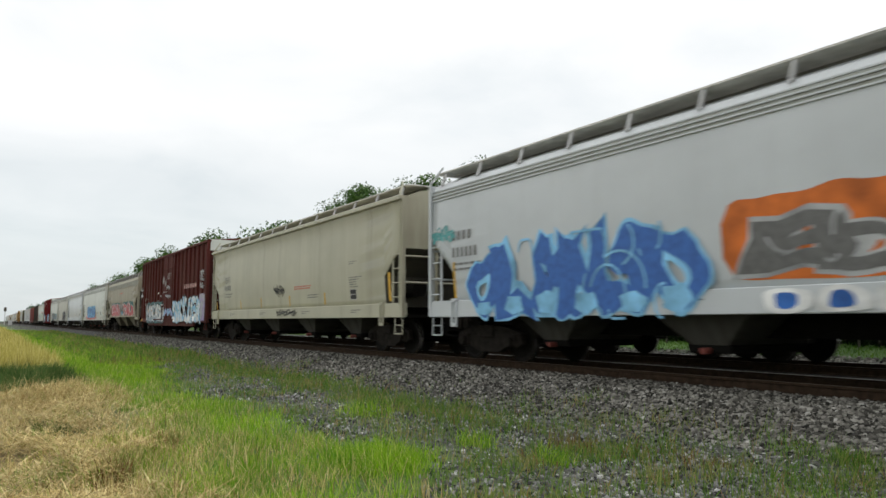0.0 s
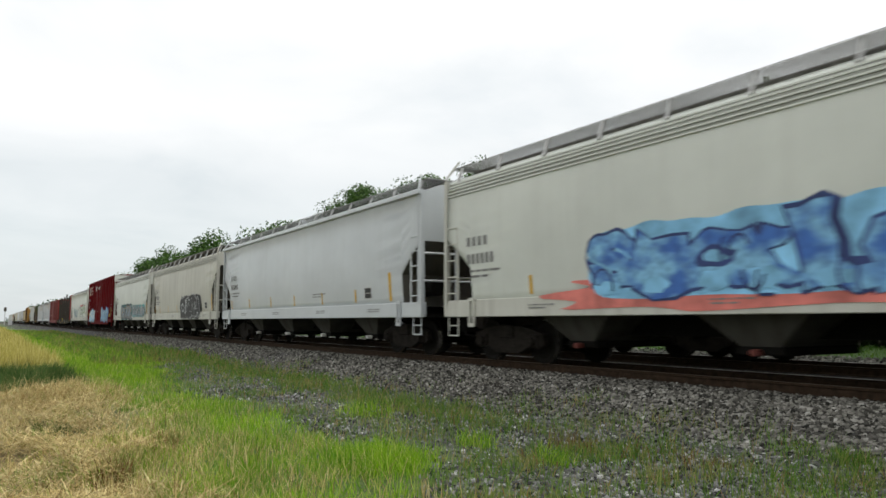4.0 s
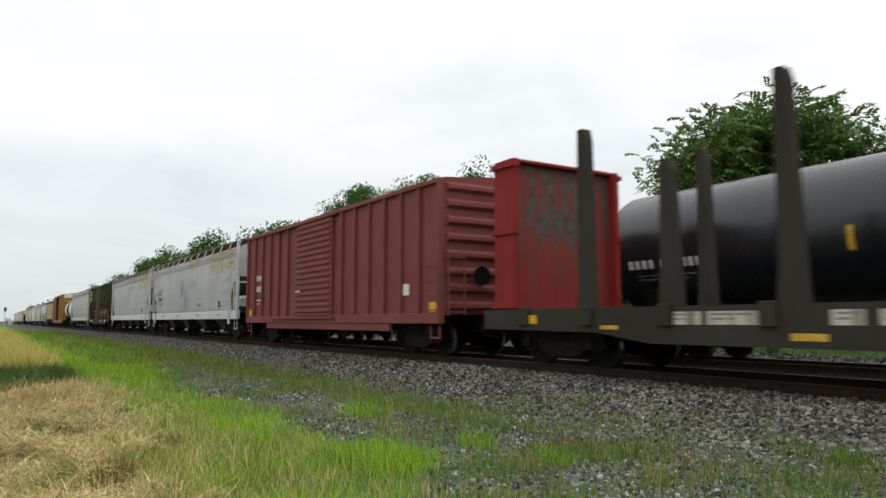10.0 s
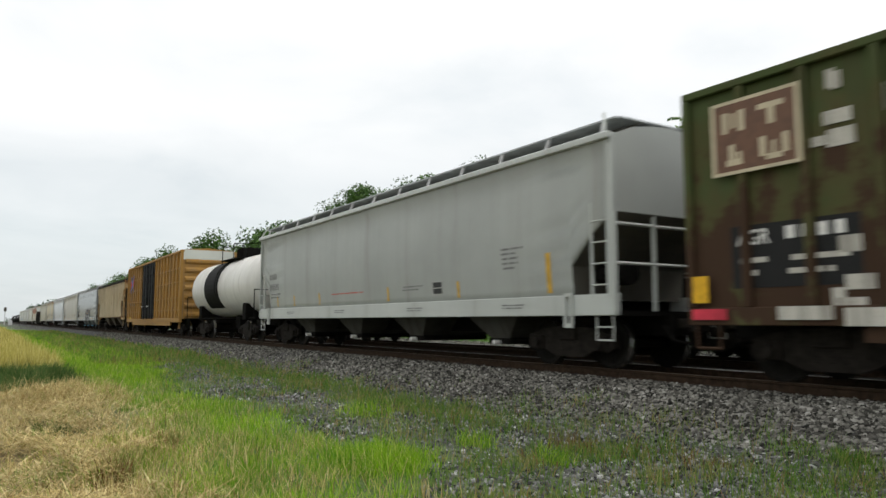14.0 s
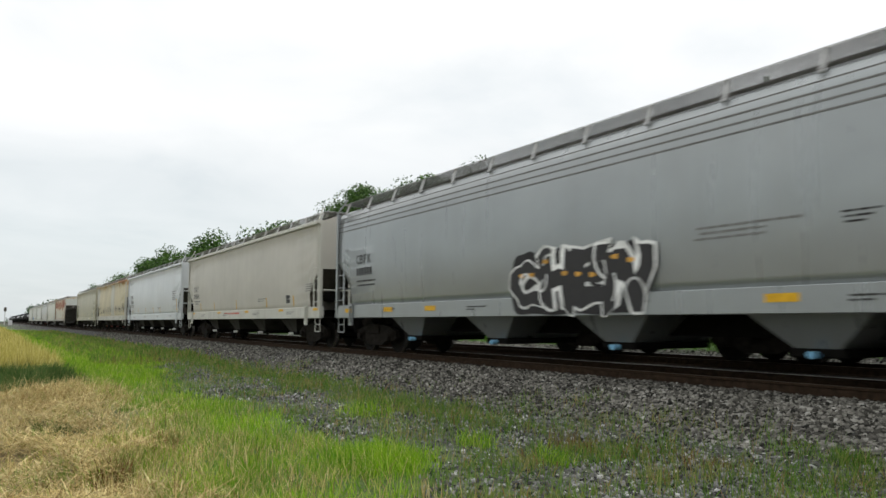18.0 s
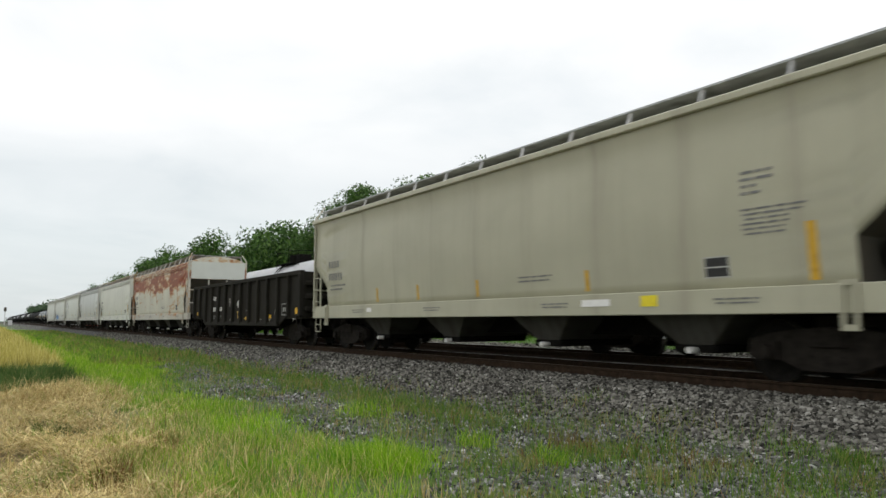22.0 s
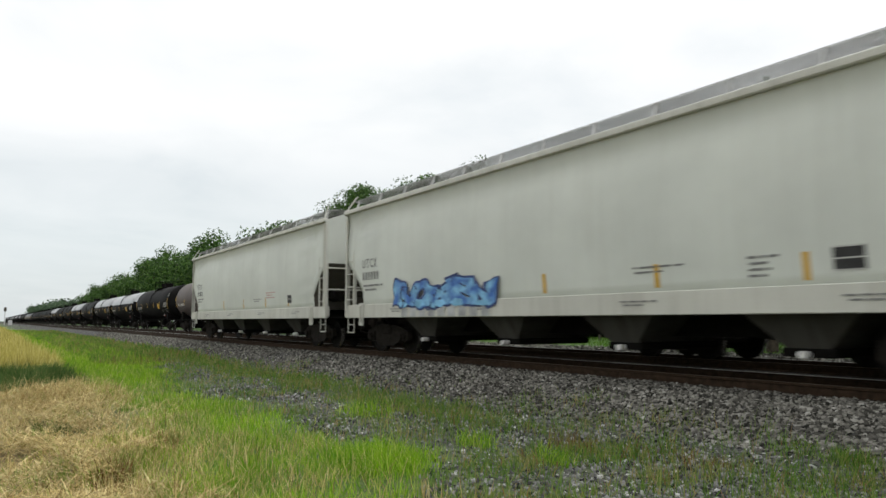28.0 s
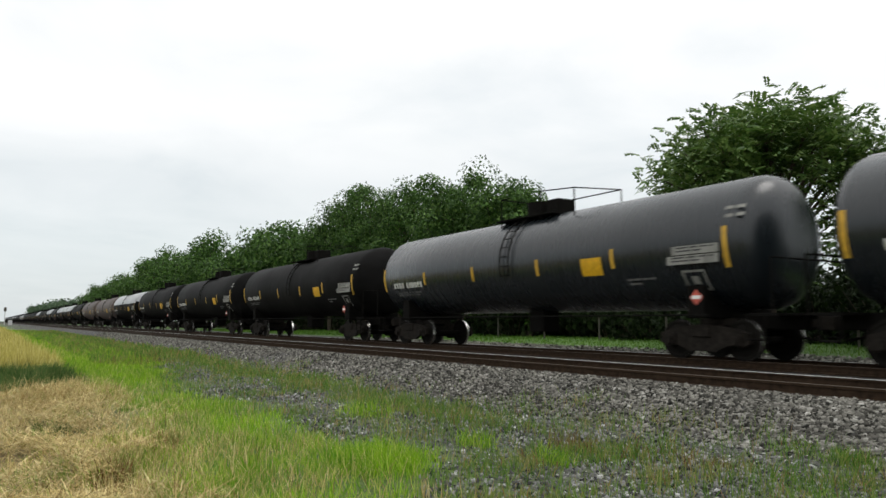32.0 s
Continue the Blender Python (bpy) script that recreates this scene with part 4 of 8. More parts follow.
def feathered(rng, tips, per, size):
    """Long compound leaves: a stalk with pairs of leaflets that droops outward."""
    vs, k = [], 0
    for t in tips:
        base = np.array(tuple(t))
        for i in range(per):
            a = rng.uniform(0, 6.283)
            out = np.array([math.cos(a), math.sin(a), rng.uniform(-0.6, 1.5)])
            out = out / np.linalg.norm(out)
            o = base + np.clip(rng.normal(0, 0.42, 3), -0.7, 0.7)
            ln = size * rng.uniform(0.7, 1.3)
            for j in range(5):
                f = (j + 1.2) / 5.5
                p = o + out * ln * f + np.array([0, 0, -0.35 * ln * f * f])
                sd = np.array([-out[1], out[0], 0.0])
                for sgn in (-1, 1):
                    ax = sd * sgn * 0.85 + out * 0.45 + np.array([0, 0, -0.35]) + rng.normal(0, 0.12, 3)
                    q = p + ax * ln * 0.36
                    w = out * ln * 0.095
                    mid = p + ax * ln * 0.16
                    vs += [p, mid + w, q, mid - w]
    v = np.array(vs)
    k = len(v) // 4
    f = (np.array([(0, 1, 2), (0, 2, 3)])[None] + (np.arange(k) * 4)[:, None, None]).reshape(-1, 3)
    return v, f


def tree(x, y, height, spread, seed, label, per=90, size=0.30, radius=1.1, n_limb=11, low=0.25, style="clump", mat="leaf", group="trees behind the tracks", name="tree"):
    rng, nr = random.Random(seed), np.random.RandomState(seed)
    t = thing(name, pose(x, y, ground_z(y) - 0.05), label, "tree" if name == "tree" else name, group)
    segs, tips = umbrella(rng, height, spread, n_limb, low) if style == "feather" else limb_points(rng, Vector((0, 0, 0)), height, spread, n_limb, low)
    bm = bmesh.new()
    for p, q, r, r1 in segs:
        rod(bm, p, q, r, 6, r1, caps=False)
    part("trunk", bm, M["bark"], t)
    if style == "feather":
        v, f = feathered(nr, tips, per, size)
    else:
        v, f = leaf_cloud(nr, tips, per, radius, size)
    c = raw_np("crown", v, f, M[mat])
    c.parent = t
    return t


def bush(x, y, height, spread, seed, label, per=60, size=0.22):
    rng, nr = random.Random(seed), np.random.RandomState(seed)
    t = thing("bush", pose(x, y, ground_z(y) - 0.05), label, "bush", "undergrowth behind the tracks")
    tips, bm = [], bmesh.new()
    for i in range(20):
        a, r = rng.uniform(0, 6.28), spread * math.sqrt(rng.random())
        q = Vector((math.cos(a) * r, math.sin(a) * r, height * rng.uniform(0.08, 0.8)))
        rod(bm, (q.x * 0.3, q.y * 0.3, 0), q, 0.03, 5, 0.01, caps=False)
        tips.append(q)
    part("branchwork", bm, M["bark"], t)
    v, f = leaf_cloud(nr, tips, per, height * 0.36, size)
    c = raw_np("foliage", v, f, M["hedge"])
    c.parent = t
    return t


tree(-14.75, 22.5, 8.75, 4.35, 41, "broad tree with long feathered green leaves and open crown", per=20, size=0.56, n_limb=52, low=0.52, style="feather", mat="leaf2")
tree(-8.2, 24.0, 7.3, 4.2, 42, "leafy tree with feathered leaves behind the far track", per=17, size=0.50, n_limb=30, low=0.58, style="feather", mat="leaf2")
# the wood behind the far track: x, y, height, spread
WOOD = ((-34.4, 28.0, 8.6, 2.0), (-38.0, 28.5, 10.2, 3.0), (-42.2, 28, 11.0, 3.2), (-46.8, 28.5, 10.6, 3.3), (-51.2, 28, 11.6, 3.4), (-56.2, 28.5, 12.4, 3.3), (-61.0, 28, 13.6, 3.0), (-65.2, 28, 12.0, 2.6),
        (-70, 28.5, 10.5, 3.4), (-76, 28.5, 11.6, 3.8), (-83, 28, 12.0, 4.0), (-90, 28, 11.9, 3.8), (-96.5, 28.5, 10.4, 3.6), (-103, 28, 10.8, 4.0), (-112, 28, 14.0, 3.6), (-121, 28, 13.4, 4.4),
        (-131, 28.5, 13.3, 4.6), (-143, 28, 13.7, 5.0), (-155, 28, 14.2, 5.0), (-167, 28, 13.2, 5.2), (-180, 28, 12.8, 5.4), (-194, 28, 12.0, 5.5), (-209, 28, 11.4, 5.5), (-225, 28, 11.2, 5.6),
        (-241, 28, 11.2, 5.6), (-257, 28, 11.8, 4.2))
for i, (x, y, hh, sp) in enumerate(WOOD):
    near = x > -72
    tree(x, y, hh, sp, 100 + i, "dense green tree at the edge of the wood", per=230 if near else 105, size=0.205 if near else 0.40, radius=1.35 if near else 1.9, n_limb=14 if near else 10, low=0.16)
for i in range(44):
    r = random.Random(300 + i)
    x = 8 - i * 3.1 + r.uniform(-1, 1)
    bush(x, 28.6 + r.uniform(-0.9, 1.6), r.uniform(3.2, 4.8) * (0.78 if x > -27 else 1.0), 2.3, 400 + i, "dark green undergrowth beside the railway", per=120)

# back row that closes the bright gaps between the front bushes
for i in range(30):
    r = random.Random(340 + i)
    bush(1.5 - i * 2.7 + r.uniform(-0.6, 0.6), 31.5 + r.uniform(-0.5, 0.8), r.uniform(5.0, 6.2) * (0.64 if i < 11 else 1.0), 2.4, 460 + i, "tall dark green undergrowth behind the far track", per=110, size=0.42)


def far_woods():
    """The wood's far end, as one sheet of leaf clumps."""
    rng = np.random.RandomState(77)
    tips = []
    for i in range(420):
        x = -280 - 900 * rng.rand() ** 1.3
        y = 26 + rng.rand() * 14 + (-x - 280) * 0.02
        h = 9.5 + 0.014 * (-x - 280) + 3.0 * noise.noise(Vector((x * 0.02, 0, 0)))
        for j in range(4):
            tips.append((x + rng.normal(0, 2), y + rng.normal(0, 2), -0.9 + h * rng.uniform(0.15, 0.95)))
    v, f = leaf_cloud(rng, tips, 26, 3.2, 1.3)
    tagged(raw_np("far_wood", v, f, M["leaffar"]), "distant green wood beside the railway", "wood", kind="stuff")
    tips = []
    for i in range(500):
        x = -700 - 1500 * rng.rand()
        y = -900 + 1500 * rng.rand()
        if y > -20 and y < 25:
            continue
        tips.append((x, y, -0.66 + rng.uniform(1, 9)))
    v, f = leaf_cloud(rng, tips, 14, 6, 3.2)
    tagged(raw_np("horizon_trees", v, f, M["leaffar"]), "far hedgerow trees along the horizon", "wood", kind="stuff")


far_woods()


def fence_post(x, y):
    p = thing("fence_post", pose(x, y, ground_z(y)), "weathered grey wooden fence post in the grass", "fence post", "fence posts behind the tracks")
    part("post", boxed((-0.035, 0.035, -0.035, 0.035, -0.1, 1.15), bevel=0.008), M["post"], p)


for i in range(9):
    fence_post(-13.5 - i * 4.2, 25.6)


def signal_mast(x, y):
    s = thing("signal_mast", pose(x, y, ground_z(y)), "pale metal railway signal mast far down the line", "signal")
    part("mast", rods(((0, 0, 0), (0, 0, 7.2), 0.14), n=8), M["pole"], s)
    part("signal_head", boxed((-0.2, 0.2, -0.45, 0.45, 5.4, 7.0), bevel=0.05), M["post"], s, "grey signal head")
    part("cabinet", boxed((-0.8, 0.8, 1.2, 2.6, 0, 2.0), bevel=0.04), M["pole"], s, "pale metal cabinet")


signal_mast(-330, 4.5)


# ---------------------------------------------------------------- running gear
CACHE = {}


def shared(name, key, make, mat, parent, label="", at=None, smooth=False):
    """A part whose mesh is made once for each key and material."""
    k = (key, mat.name)
    if k in CACHE:
        return part(name, CACHE[k], None, parent, label, at)
    ob = part(name, make(), mat, parent, label, at, smooth)
    CACHE[k] = ob.data
    return ob


def make_side_frame():
    bm = bmesh.new()
    prism(bm, [(-1.22, 0.40), (-1.05, 0.30), (-0.72, 0.34), (-0.38, 0.20), (0.38, 0.20), (0.72, 0.34), (1.05, 0.30), (1.22, 0.40), (1.18, 0.62), (0.80, 0.72),
               (0.40, 0.78), (-0.40, 0.78), (-0.80, 0.72), (-1.18, 0.62)], -0.07, 0.07)
    for s in (-1, 1):
        box(bm, s * 0.889 - 0.17, s * 0.889 + 0.17, -0.12, 0.10, 0.34, 0.60)
        rod(bm, (s * 0.889, -0.20, 0.457), (s * 0.889, -0.10, 0.457), 0.10, 10)
    return bm


def make_spring():
    """A coil seen from outside: a stack of bulging turns."""
    bm = bmesh.new()
    loops = []
    for i in range(9):
        r = 0.088 if i % 2 else 0.066
        loops.append([bm.verts.new((r * math.cos(a * 0.785), r * math.sin(a * 0.785), 0.28 + 0.04 * i)) for a in range(8)])
    for a, b in zip(loops, loops[1:]):
        for k in range(8):
            bm.faces.new((a[k], a[(k + 1) % 8], b[(k + 1) % 8], b[k]))
    return bm


def make_bolster():
    return boxed((-0.24, 0.24, -1.12, 1.12, 0.52, 0.80), (-0.5, 0.5, -0.5, 0.5, 0.78, 0.95), bevel=0.02)


def make_axle():
    bm = bmesh.new()
    rod(bm, (0, -1.02, 0), (0, 1.02, 0), 0.08, 8)
    return bm


def make_wheel(sgn):
    bm = bmesh.new()
    y = sgn * 0.7535
    rings = [(0.10, 0.10), (0.13, 0.09), (0.36, 0.05), (0.40, 0.068), (0.457, 0.068), (0.463, -0.04), (0.490, -0.05), (0.485, -0.075), (0.36, -0.06), (0.13, -0.09), (0.10, -0.09)]
    n, rows = 18, []
    for r, d in rings:
        rows.append([bm.verts.new((r * math.cos(k * 6.28319 / n), y + sgn * d, r * math.sin(k * 6.28319 / n))) for k in range(n)])
    for i, (a, b) in enumerate(zip(rows, rows[1:])):
        for k in range(n):
            bm.faces.new((a[k], a[(k + 1) % n], b[(k + 1) % n], b[k])).material_index = 1 if i == 4 else 0
    for k in range(3):
        a = k * 2.094
        rod(bm, (0.24 * math.cos(a), y + sgn * 0.05, 0.24 * math.sin(a)), (0.24 * math.cos(a), y + sgn * 0.085, 0.24 * math.sin(a)), 0.03, 6)
    bmesh.ops.recalc_face_normals(bm, faces=bm.faces)
    return bm


def make_wheelset():
    bm = make_axle()
    for s in (-1, 1):
        w = make_wheel(s)
        me = bpy.data.meshes.new("tmp")
        w.to_mesh(me)
        w.free()
        bm.from_mesh(me)
        bpy.data.meshes.remove(me)
    return bm


def bogies(car, half, inset, roll_with, detail=True):
    for s in (-1, 1):
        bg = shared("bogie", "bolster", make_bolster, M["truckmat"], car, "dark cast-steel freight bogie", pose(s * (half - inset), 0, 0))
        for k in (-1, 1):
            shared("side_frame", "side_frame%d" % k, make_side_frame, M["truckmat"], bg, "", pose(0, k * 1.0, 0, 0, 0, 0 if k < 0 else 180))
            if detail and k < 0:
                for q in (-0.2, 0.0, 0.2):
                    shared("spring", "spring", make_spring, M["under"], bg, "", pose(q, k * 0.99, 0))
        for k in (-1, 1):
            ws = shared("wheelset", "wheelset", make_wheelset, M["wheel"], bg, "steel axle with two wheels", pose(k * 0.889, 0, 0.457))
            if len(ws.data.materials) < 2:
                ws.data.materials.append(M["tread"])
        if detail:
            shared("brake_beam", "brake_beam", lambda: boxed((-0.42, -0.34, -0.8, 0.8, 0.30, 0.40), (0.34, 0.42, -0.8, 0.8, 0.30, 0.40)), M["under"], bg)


def couplers(car, half, z=0.84, over=0.62):
    def make():
        return boxed((-0.2, over * 0.72, -0.09, 0.09, -0.09, 0.09), (over * 0.66, over, -0.17, 0.17, -0.15, 0.15), bevel=0.02)

    def hose():
        return rods(((0.05, -0.42, -0.05), (0.25, -0.40, -0.30), 0.03), ((0.25, -0.40, -0.30), (0.5, -0.2, -0.36), 0.03))

    for s in (-1, 1):
        at = pose(s * half, 0, z, 0, 0, 0 if s > 0 else 180)
        shared("coupler", "coupler%.2f" % over, make, M["truckmat"], car, "heavy cast-steel coupler", at)
        shared("air_hose", "air_hose", hose, M["under"], car, "hanging rubber air hose", at)


# ---------------------------------------------------------------- marks on the sides
def side_strip(bm, side_y, x0, x1, z0, z1, lift=0.006, dx=0.0):
    """A thin plate that lies on the car's near side; side_y(z) is that side's half width."""
    n = max(1, math.ceil((z1 - z0) / 0.16))
    lo = []
    for k in range(n + 1):
        z = z0 + (z1 - z0) * k / n
        y = -(side_y(z) + lift)
        d = dx * k / n
        lo.append((bm.verts.new((x0 + d, y, z)), bm.verts.new((x1 + d, y, z))))
    for a, b in zip(lo, lo[1:]):
        bm.faces.new((a[0], a[1], b[1], b[0]))


def lettering(car, side_y, x0, x1, z0, z1, chars, mat, seed=1, lift=0.007, rows=1, name="lettering"):
    """Unreadable or private writing: plain bars of its size and colour."""
    rng = random.Random(seed)
    bm = bmesh.new()
    hgt = (z1 - z0) / rows
    w = (x1 - x0) / chars
    for r in range(rows):
        zt = z1 - r * hgt
        if rows == 1 and chars <= 8:
            for k in range(chars):
                side_strip(bm, side_y, x0 + k * w, x0 + k * w + w * 0.60, zt - hgt * 0.80, zt, lift)
            continue
        x, end = x0 + rng.uniform(0, 0.1) * (x1 - x0), x0 + (x1 - x0) * (1.0 if r == 0 else rng.uniform(0.55, 1.0))
        while x < end - w * 0.5:
            n = min(end, x + w * rng.choice((1, 2, 2, 3, 4)))
            side_strip(bm, side_y, x, n, zt - hgt * 0.42, zt, lift)
            x = n + w * 0.45
    ob = part(name, bm, M[mat] if isinstance(mat, str) else mat, car)
    return tagged(ob, kind="stuff")


def text_mesh(body, bold=0.0):
    cu = bpy.data.curves.new("tag", "FONT")
    cu.body, cu.offset, cu.resolution_u = body, bold, 3
    ob = bpy.data.objects.new("tag", cu)
    scene.collection.objects.link(ob)
    dg = bpy.context.evaluated_depsgraph_get()
    me = bpy.data.meshes.new_from_object(ob.evaluated_get(dg))
    bpy.data.objects.remove(ob)
    bpy.data.curves.remove(cu)
    return me


LETTERS = {}


def letter_shape(ch, bold):
    k = (ch, bold)
    if k not in LETTERS:
        me = text_mesh(ch, bold)
        bm = bmesh.new()
        bm.from_mesh(me)
        bmesh.ops.remove_doubles(bm, verts=bm.verts, dist=1e-4)
        bmesh.ops.triangulate(bm, faces=bm.faces)
        bmesh.ops.subdivide_edges(bm, edges=[e for e in bm.edges if e.calc_length() > 0.12], cuts=2)
        bmesh.ops.triangulate(bm, faces=bm.faces)
        bm.verts.index_update()
        LETTERS[k] = ([(v.co.x, v.co.y) for v in bm.verts], [tuple(v.index for v in f.verts) for f in bm.faces])
        bm.free()
        bpy.data.meshes.remove(me)
    return LETTERS[k]


def on_side(bm, side_y, pts, faces, lift):
    vs = [bm.verts.new((x, -(side_y(z) + lift), z)) for x, z in pts]
    for f in faces:
        try:
            bm.faces.new([vs[i] for i in f])
        except ValueError:
            pass


def blob(bm, side_y, x0, x1, z0, z1, lift, rng, lobes=9, rough=0.16, e=0.75):
    """A cloud-edged patch of spray paint."""
    cx, cz, n = (x0 + x1) / 2, (z0 + z1) / 2, 72
    ph = [rng.uniform(0, 6.28) for _ in range(3)]
    pts = [(cx, cz)]
    for k in range(n):
        a = k * 6.28319 / n
        r = 1 - rough * abs(math.sin(a * lobes / 2 + ph[0])) - 0.05 * math.sin(3 * a + ph[1])
        c, s = math.cos(a), math.sin(a)
        pts.append((cx + (x1 - x0) / 2 * r * math.copysign(abs(c) ** e, c), cz + (z1 - z0) / 2 * r * math.copysign(abs(s) ** e, s)))
    on_side(bm, side_y, pts, [(0, k + 1, (k + 1) % n + 1) for k in range(n)], lift)


def cloud(bm, side_y, x0, x1, z0, z1, lift, rng, n=44):
    """A band of sprayed paint with a soft, lumpy outline."""
    ph = [rng.uniform(0, 6.28) for _ in range(6)]
    prev = None
    for k in range(n + 1):
        f = k / n
        x = x0 + (x1 - x0) * f
        taper = 1 - (abs(2 * f - 1) ** 26) * 0.6
        up = 0.5 + 0.5 * math.sin(f * 23 + ph[0]) * 0.5 + 0.5 * math.sin(f * 51 + ph[1]) * 0.3
        dn = 0.5 + 0.5 * math.sin(f * 19 + ph[2]) * 0.6
        mid = (z0 + z1) / 2
        top = mid + ((z1 - mid) * (0.86 + 0.22 * up)) * taper
        low = max(z0 - 0.06, mid - ((mid - z0) * (0.94 + 0.08 * dn)) * taper)
        vs = [bm.verts.new((x, -(side_y(low + (top - low) * q / 6) + lift), low + (top - low) * q / 6)) for q in range(7)]
        if prev:
            for q in range(6):
                bm.faces.new((prev[q], vs[q], vs[q + 1], prev[q + 1]))
        prev = vs


def graffiti(car, side_y, text, x0, x1, z0, z1, fill, outline, seed, glow=None, second=None, gap=0.70, drop=None, margin=0.16, foot=None, label="spray-painted graffiti lettering"):
    """Fat spray-painted letters: a cloud behind, an outline, a fill and a lower colour band."""
    rng = random.Random(seed)
    n = len(text)
    w = (x1 - x0) / n
    layers = {}
    root = None
    if glow:
        bm = bmesh.new()
        cloud(bm, side_y, x0 - margin, x1 + margin, z0 - 0.05, z1 + margin * 0.9, 0.006, rng)
        root = tagged(part("graffiti", bm, M["g_" + glow], car, label), label, kind="stuff")
    for k, ch in enumerate(text):
        sh, dz, sc = rng.uniform(-0.35, 0.40), rng.uniform(-0.10, 0.14) * (z1 - z0), rng.uniform(0.84, 1.16)
        wedge, bow = rng.uniform(-0.35, 0.35), rng.uniform(-0.10, 0.10)
        for layer, bold, lift in (("outline", 0.15, 0.010), ("fill", 0.075, 0.014)):
            vs, fs = letter_shape(ch, bold)
            xa, xb = min(v[0] for v in vs), max(v[0] for v in vs)
            za, zb = min(v[1] for v in vs), max(v[1] for v in vs)
            grow = 0.0 if layer == "outline" else 0.055 * w
            pts = []
            for vx, vz in vs:
                u, v = (vx - xa) / (xb - xa), (vz - za) / (zb - za)
                u = 0.5 + (u - 0.5) * (1 + wedge * (v - 0.5)) + 0.04 * math.sin(v * 9 + k * 2.3)
                v = v + bow * (4 * (u - 0.5) ** 2 - 0.5) + 0.05 * math.sin(u * 11 + k)
                z = z0 + grow + (z1 - z0 - 2 * grow) * v * sc + dz * (1 - 0.5 * v) * 0.6
                z += 0.05 * (z1 - z0) * math.sin(u * 5 + k * 2.1 + seed)
                x = 0.06 * w * math.sin(v * 6 + k * 1.7 + seed) + x0 + k * w + grow + (w * (2 - gap) - 2 * grow) * u - w * (1 - gap) * 0.5 + sh * (z - z0) * 0.5 * w
                pts.append((x, max(z, z0 - 0.1)))
            bm = layers.setdefault(layer, bmesh.new())
            on_side(bm, side_y, pts, fs, lift + 0.0004 * k)
    o = part("graffiti" if root is None else "letter_outline", layers["outline"], M["g_" + outline], root or car, label if root is None else "")
    tagged(o, label if root is None else "", kind="stuff")
    root = root or o
    tagged(part("letter_fill", layers["fill"], spray(fill, second or fill), root), kind="stuff")
    bm = bmesh.new()
    for k in range(n + 3):
        cx, cz, rr = x0 + rng.uniform(0.02, 0.98) * (x1 - x0), rng.uniform(z0 + 0.1, z1 - 0.1), rng.uniform(0.16, 0.45) * (z1 - z0)
        a0, da, sq = rng.uniform(0, 6.28), rng.uniform(1.2, 3.2), rng.uniform(0.4, 1.0)
        arc = [(cx + rr * sq * math.cos(a0 + da * q / 8), min(z1 + 0.1, max(z0 - 0.05, cz + rr * math.sin(a0 + da * q / 8)))) for q in range(9)]
        for (xa, za), (xb, zb) in zip(arc, arc[1:]):
            d = math.hypot(xb - xa, zb - za) + 1e-6
            ox, oz = -(zb - za) / d * 0.022, (xb - xa) / d * 0.022
            on_side(bm, side_y, [(xa - ox, za - oz), (xb - ox, zb - oz), (xb + ox, zb + oz), (xa + ox, za + oz)], [(0, 1, 2, 3)], 0.022 + 0.0004 * (k % 9))
    tagged(part("letter_stroke", bm, M["g_" + outline], root), kind="stuff")
    if second or foot:
        bm = bmesh.new()
        for k in range(n):
            xa = x0 + (k + rng.uniform(0.05, 0.25)) * w
            blob(bm, side_y, xa, xa + w * 0.62, z0 + 0.02, z0 + (z1 - z0) * rng.uniform(0.22, 0.36), 0.019 + 0.0003 * k, rng, 5, 0.2)
        tagged(part("letter_shading", bm, M["g_" + (foot or second)], root), kind="stuff")
    if drop:
        bm = bmesh.new()
        for k in range(n * 2):
            xa = x0 + (k + rng.uniform(0.1, 0.6)) * w * 0.5
            zz = z0 + (z1 - z0) * rng.uniform(0.45, 0.85)
            blob(bm, side_y, xa, xa + w * 0.22, zz, zz + 0.10, 0.0225 + 0.0003 * k, rng, 3, 0.2)
        tagged(part("letter_highlight", bm, M["g_" + drop], root), kind="stuff")
    return root


def scribble(car, side_y, x0, x1, z0, z1, mat, seed, turns=9, r=0.02, label="thin spray-painted scribble"):
    """A looping hand-drawn line."""
    rng = random.Random(seed)
    pts, n = [], turns * 10
    ph = rng.uniform(0, 6)
    for k in range(n + 1):
        f = k / n
        a = f * turns * 6.28319
        x = x0 + (x1 - x0) * f + 0.42 * (x1 - x0) / turns * math.cos(a + ph)
        z = (z0 + z1) / 2 + (z1 - z0) / 2 * (math.sin(a) * (0.55 + 0.4 * math.sin(f * 17 + ph)))
        pts.append(Vector((x, 0, z)))
    bm = bmesh.new()
    for a, b in zip(pts, pts[1:]):
        d = (b - a)
        if d.length < 1e-4:
            continue
        nrm = Vector((-d.z, 0, d.x)).normalized() * r
        q = [a - nrm, b - nrm, b + nrm, a + nrm]
        on_side(bm, side_y, [(p.x, p.z) for p in q], [(0, 1, 2, 3)], 0.011)
    return tagged(part("graffiti", bm, M["g_" + mat] if "g_" + mat in M else M[mat], car, label), label, kind="stuff")


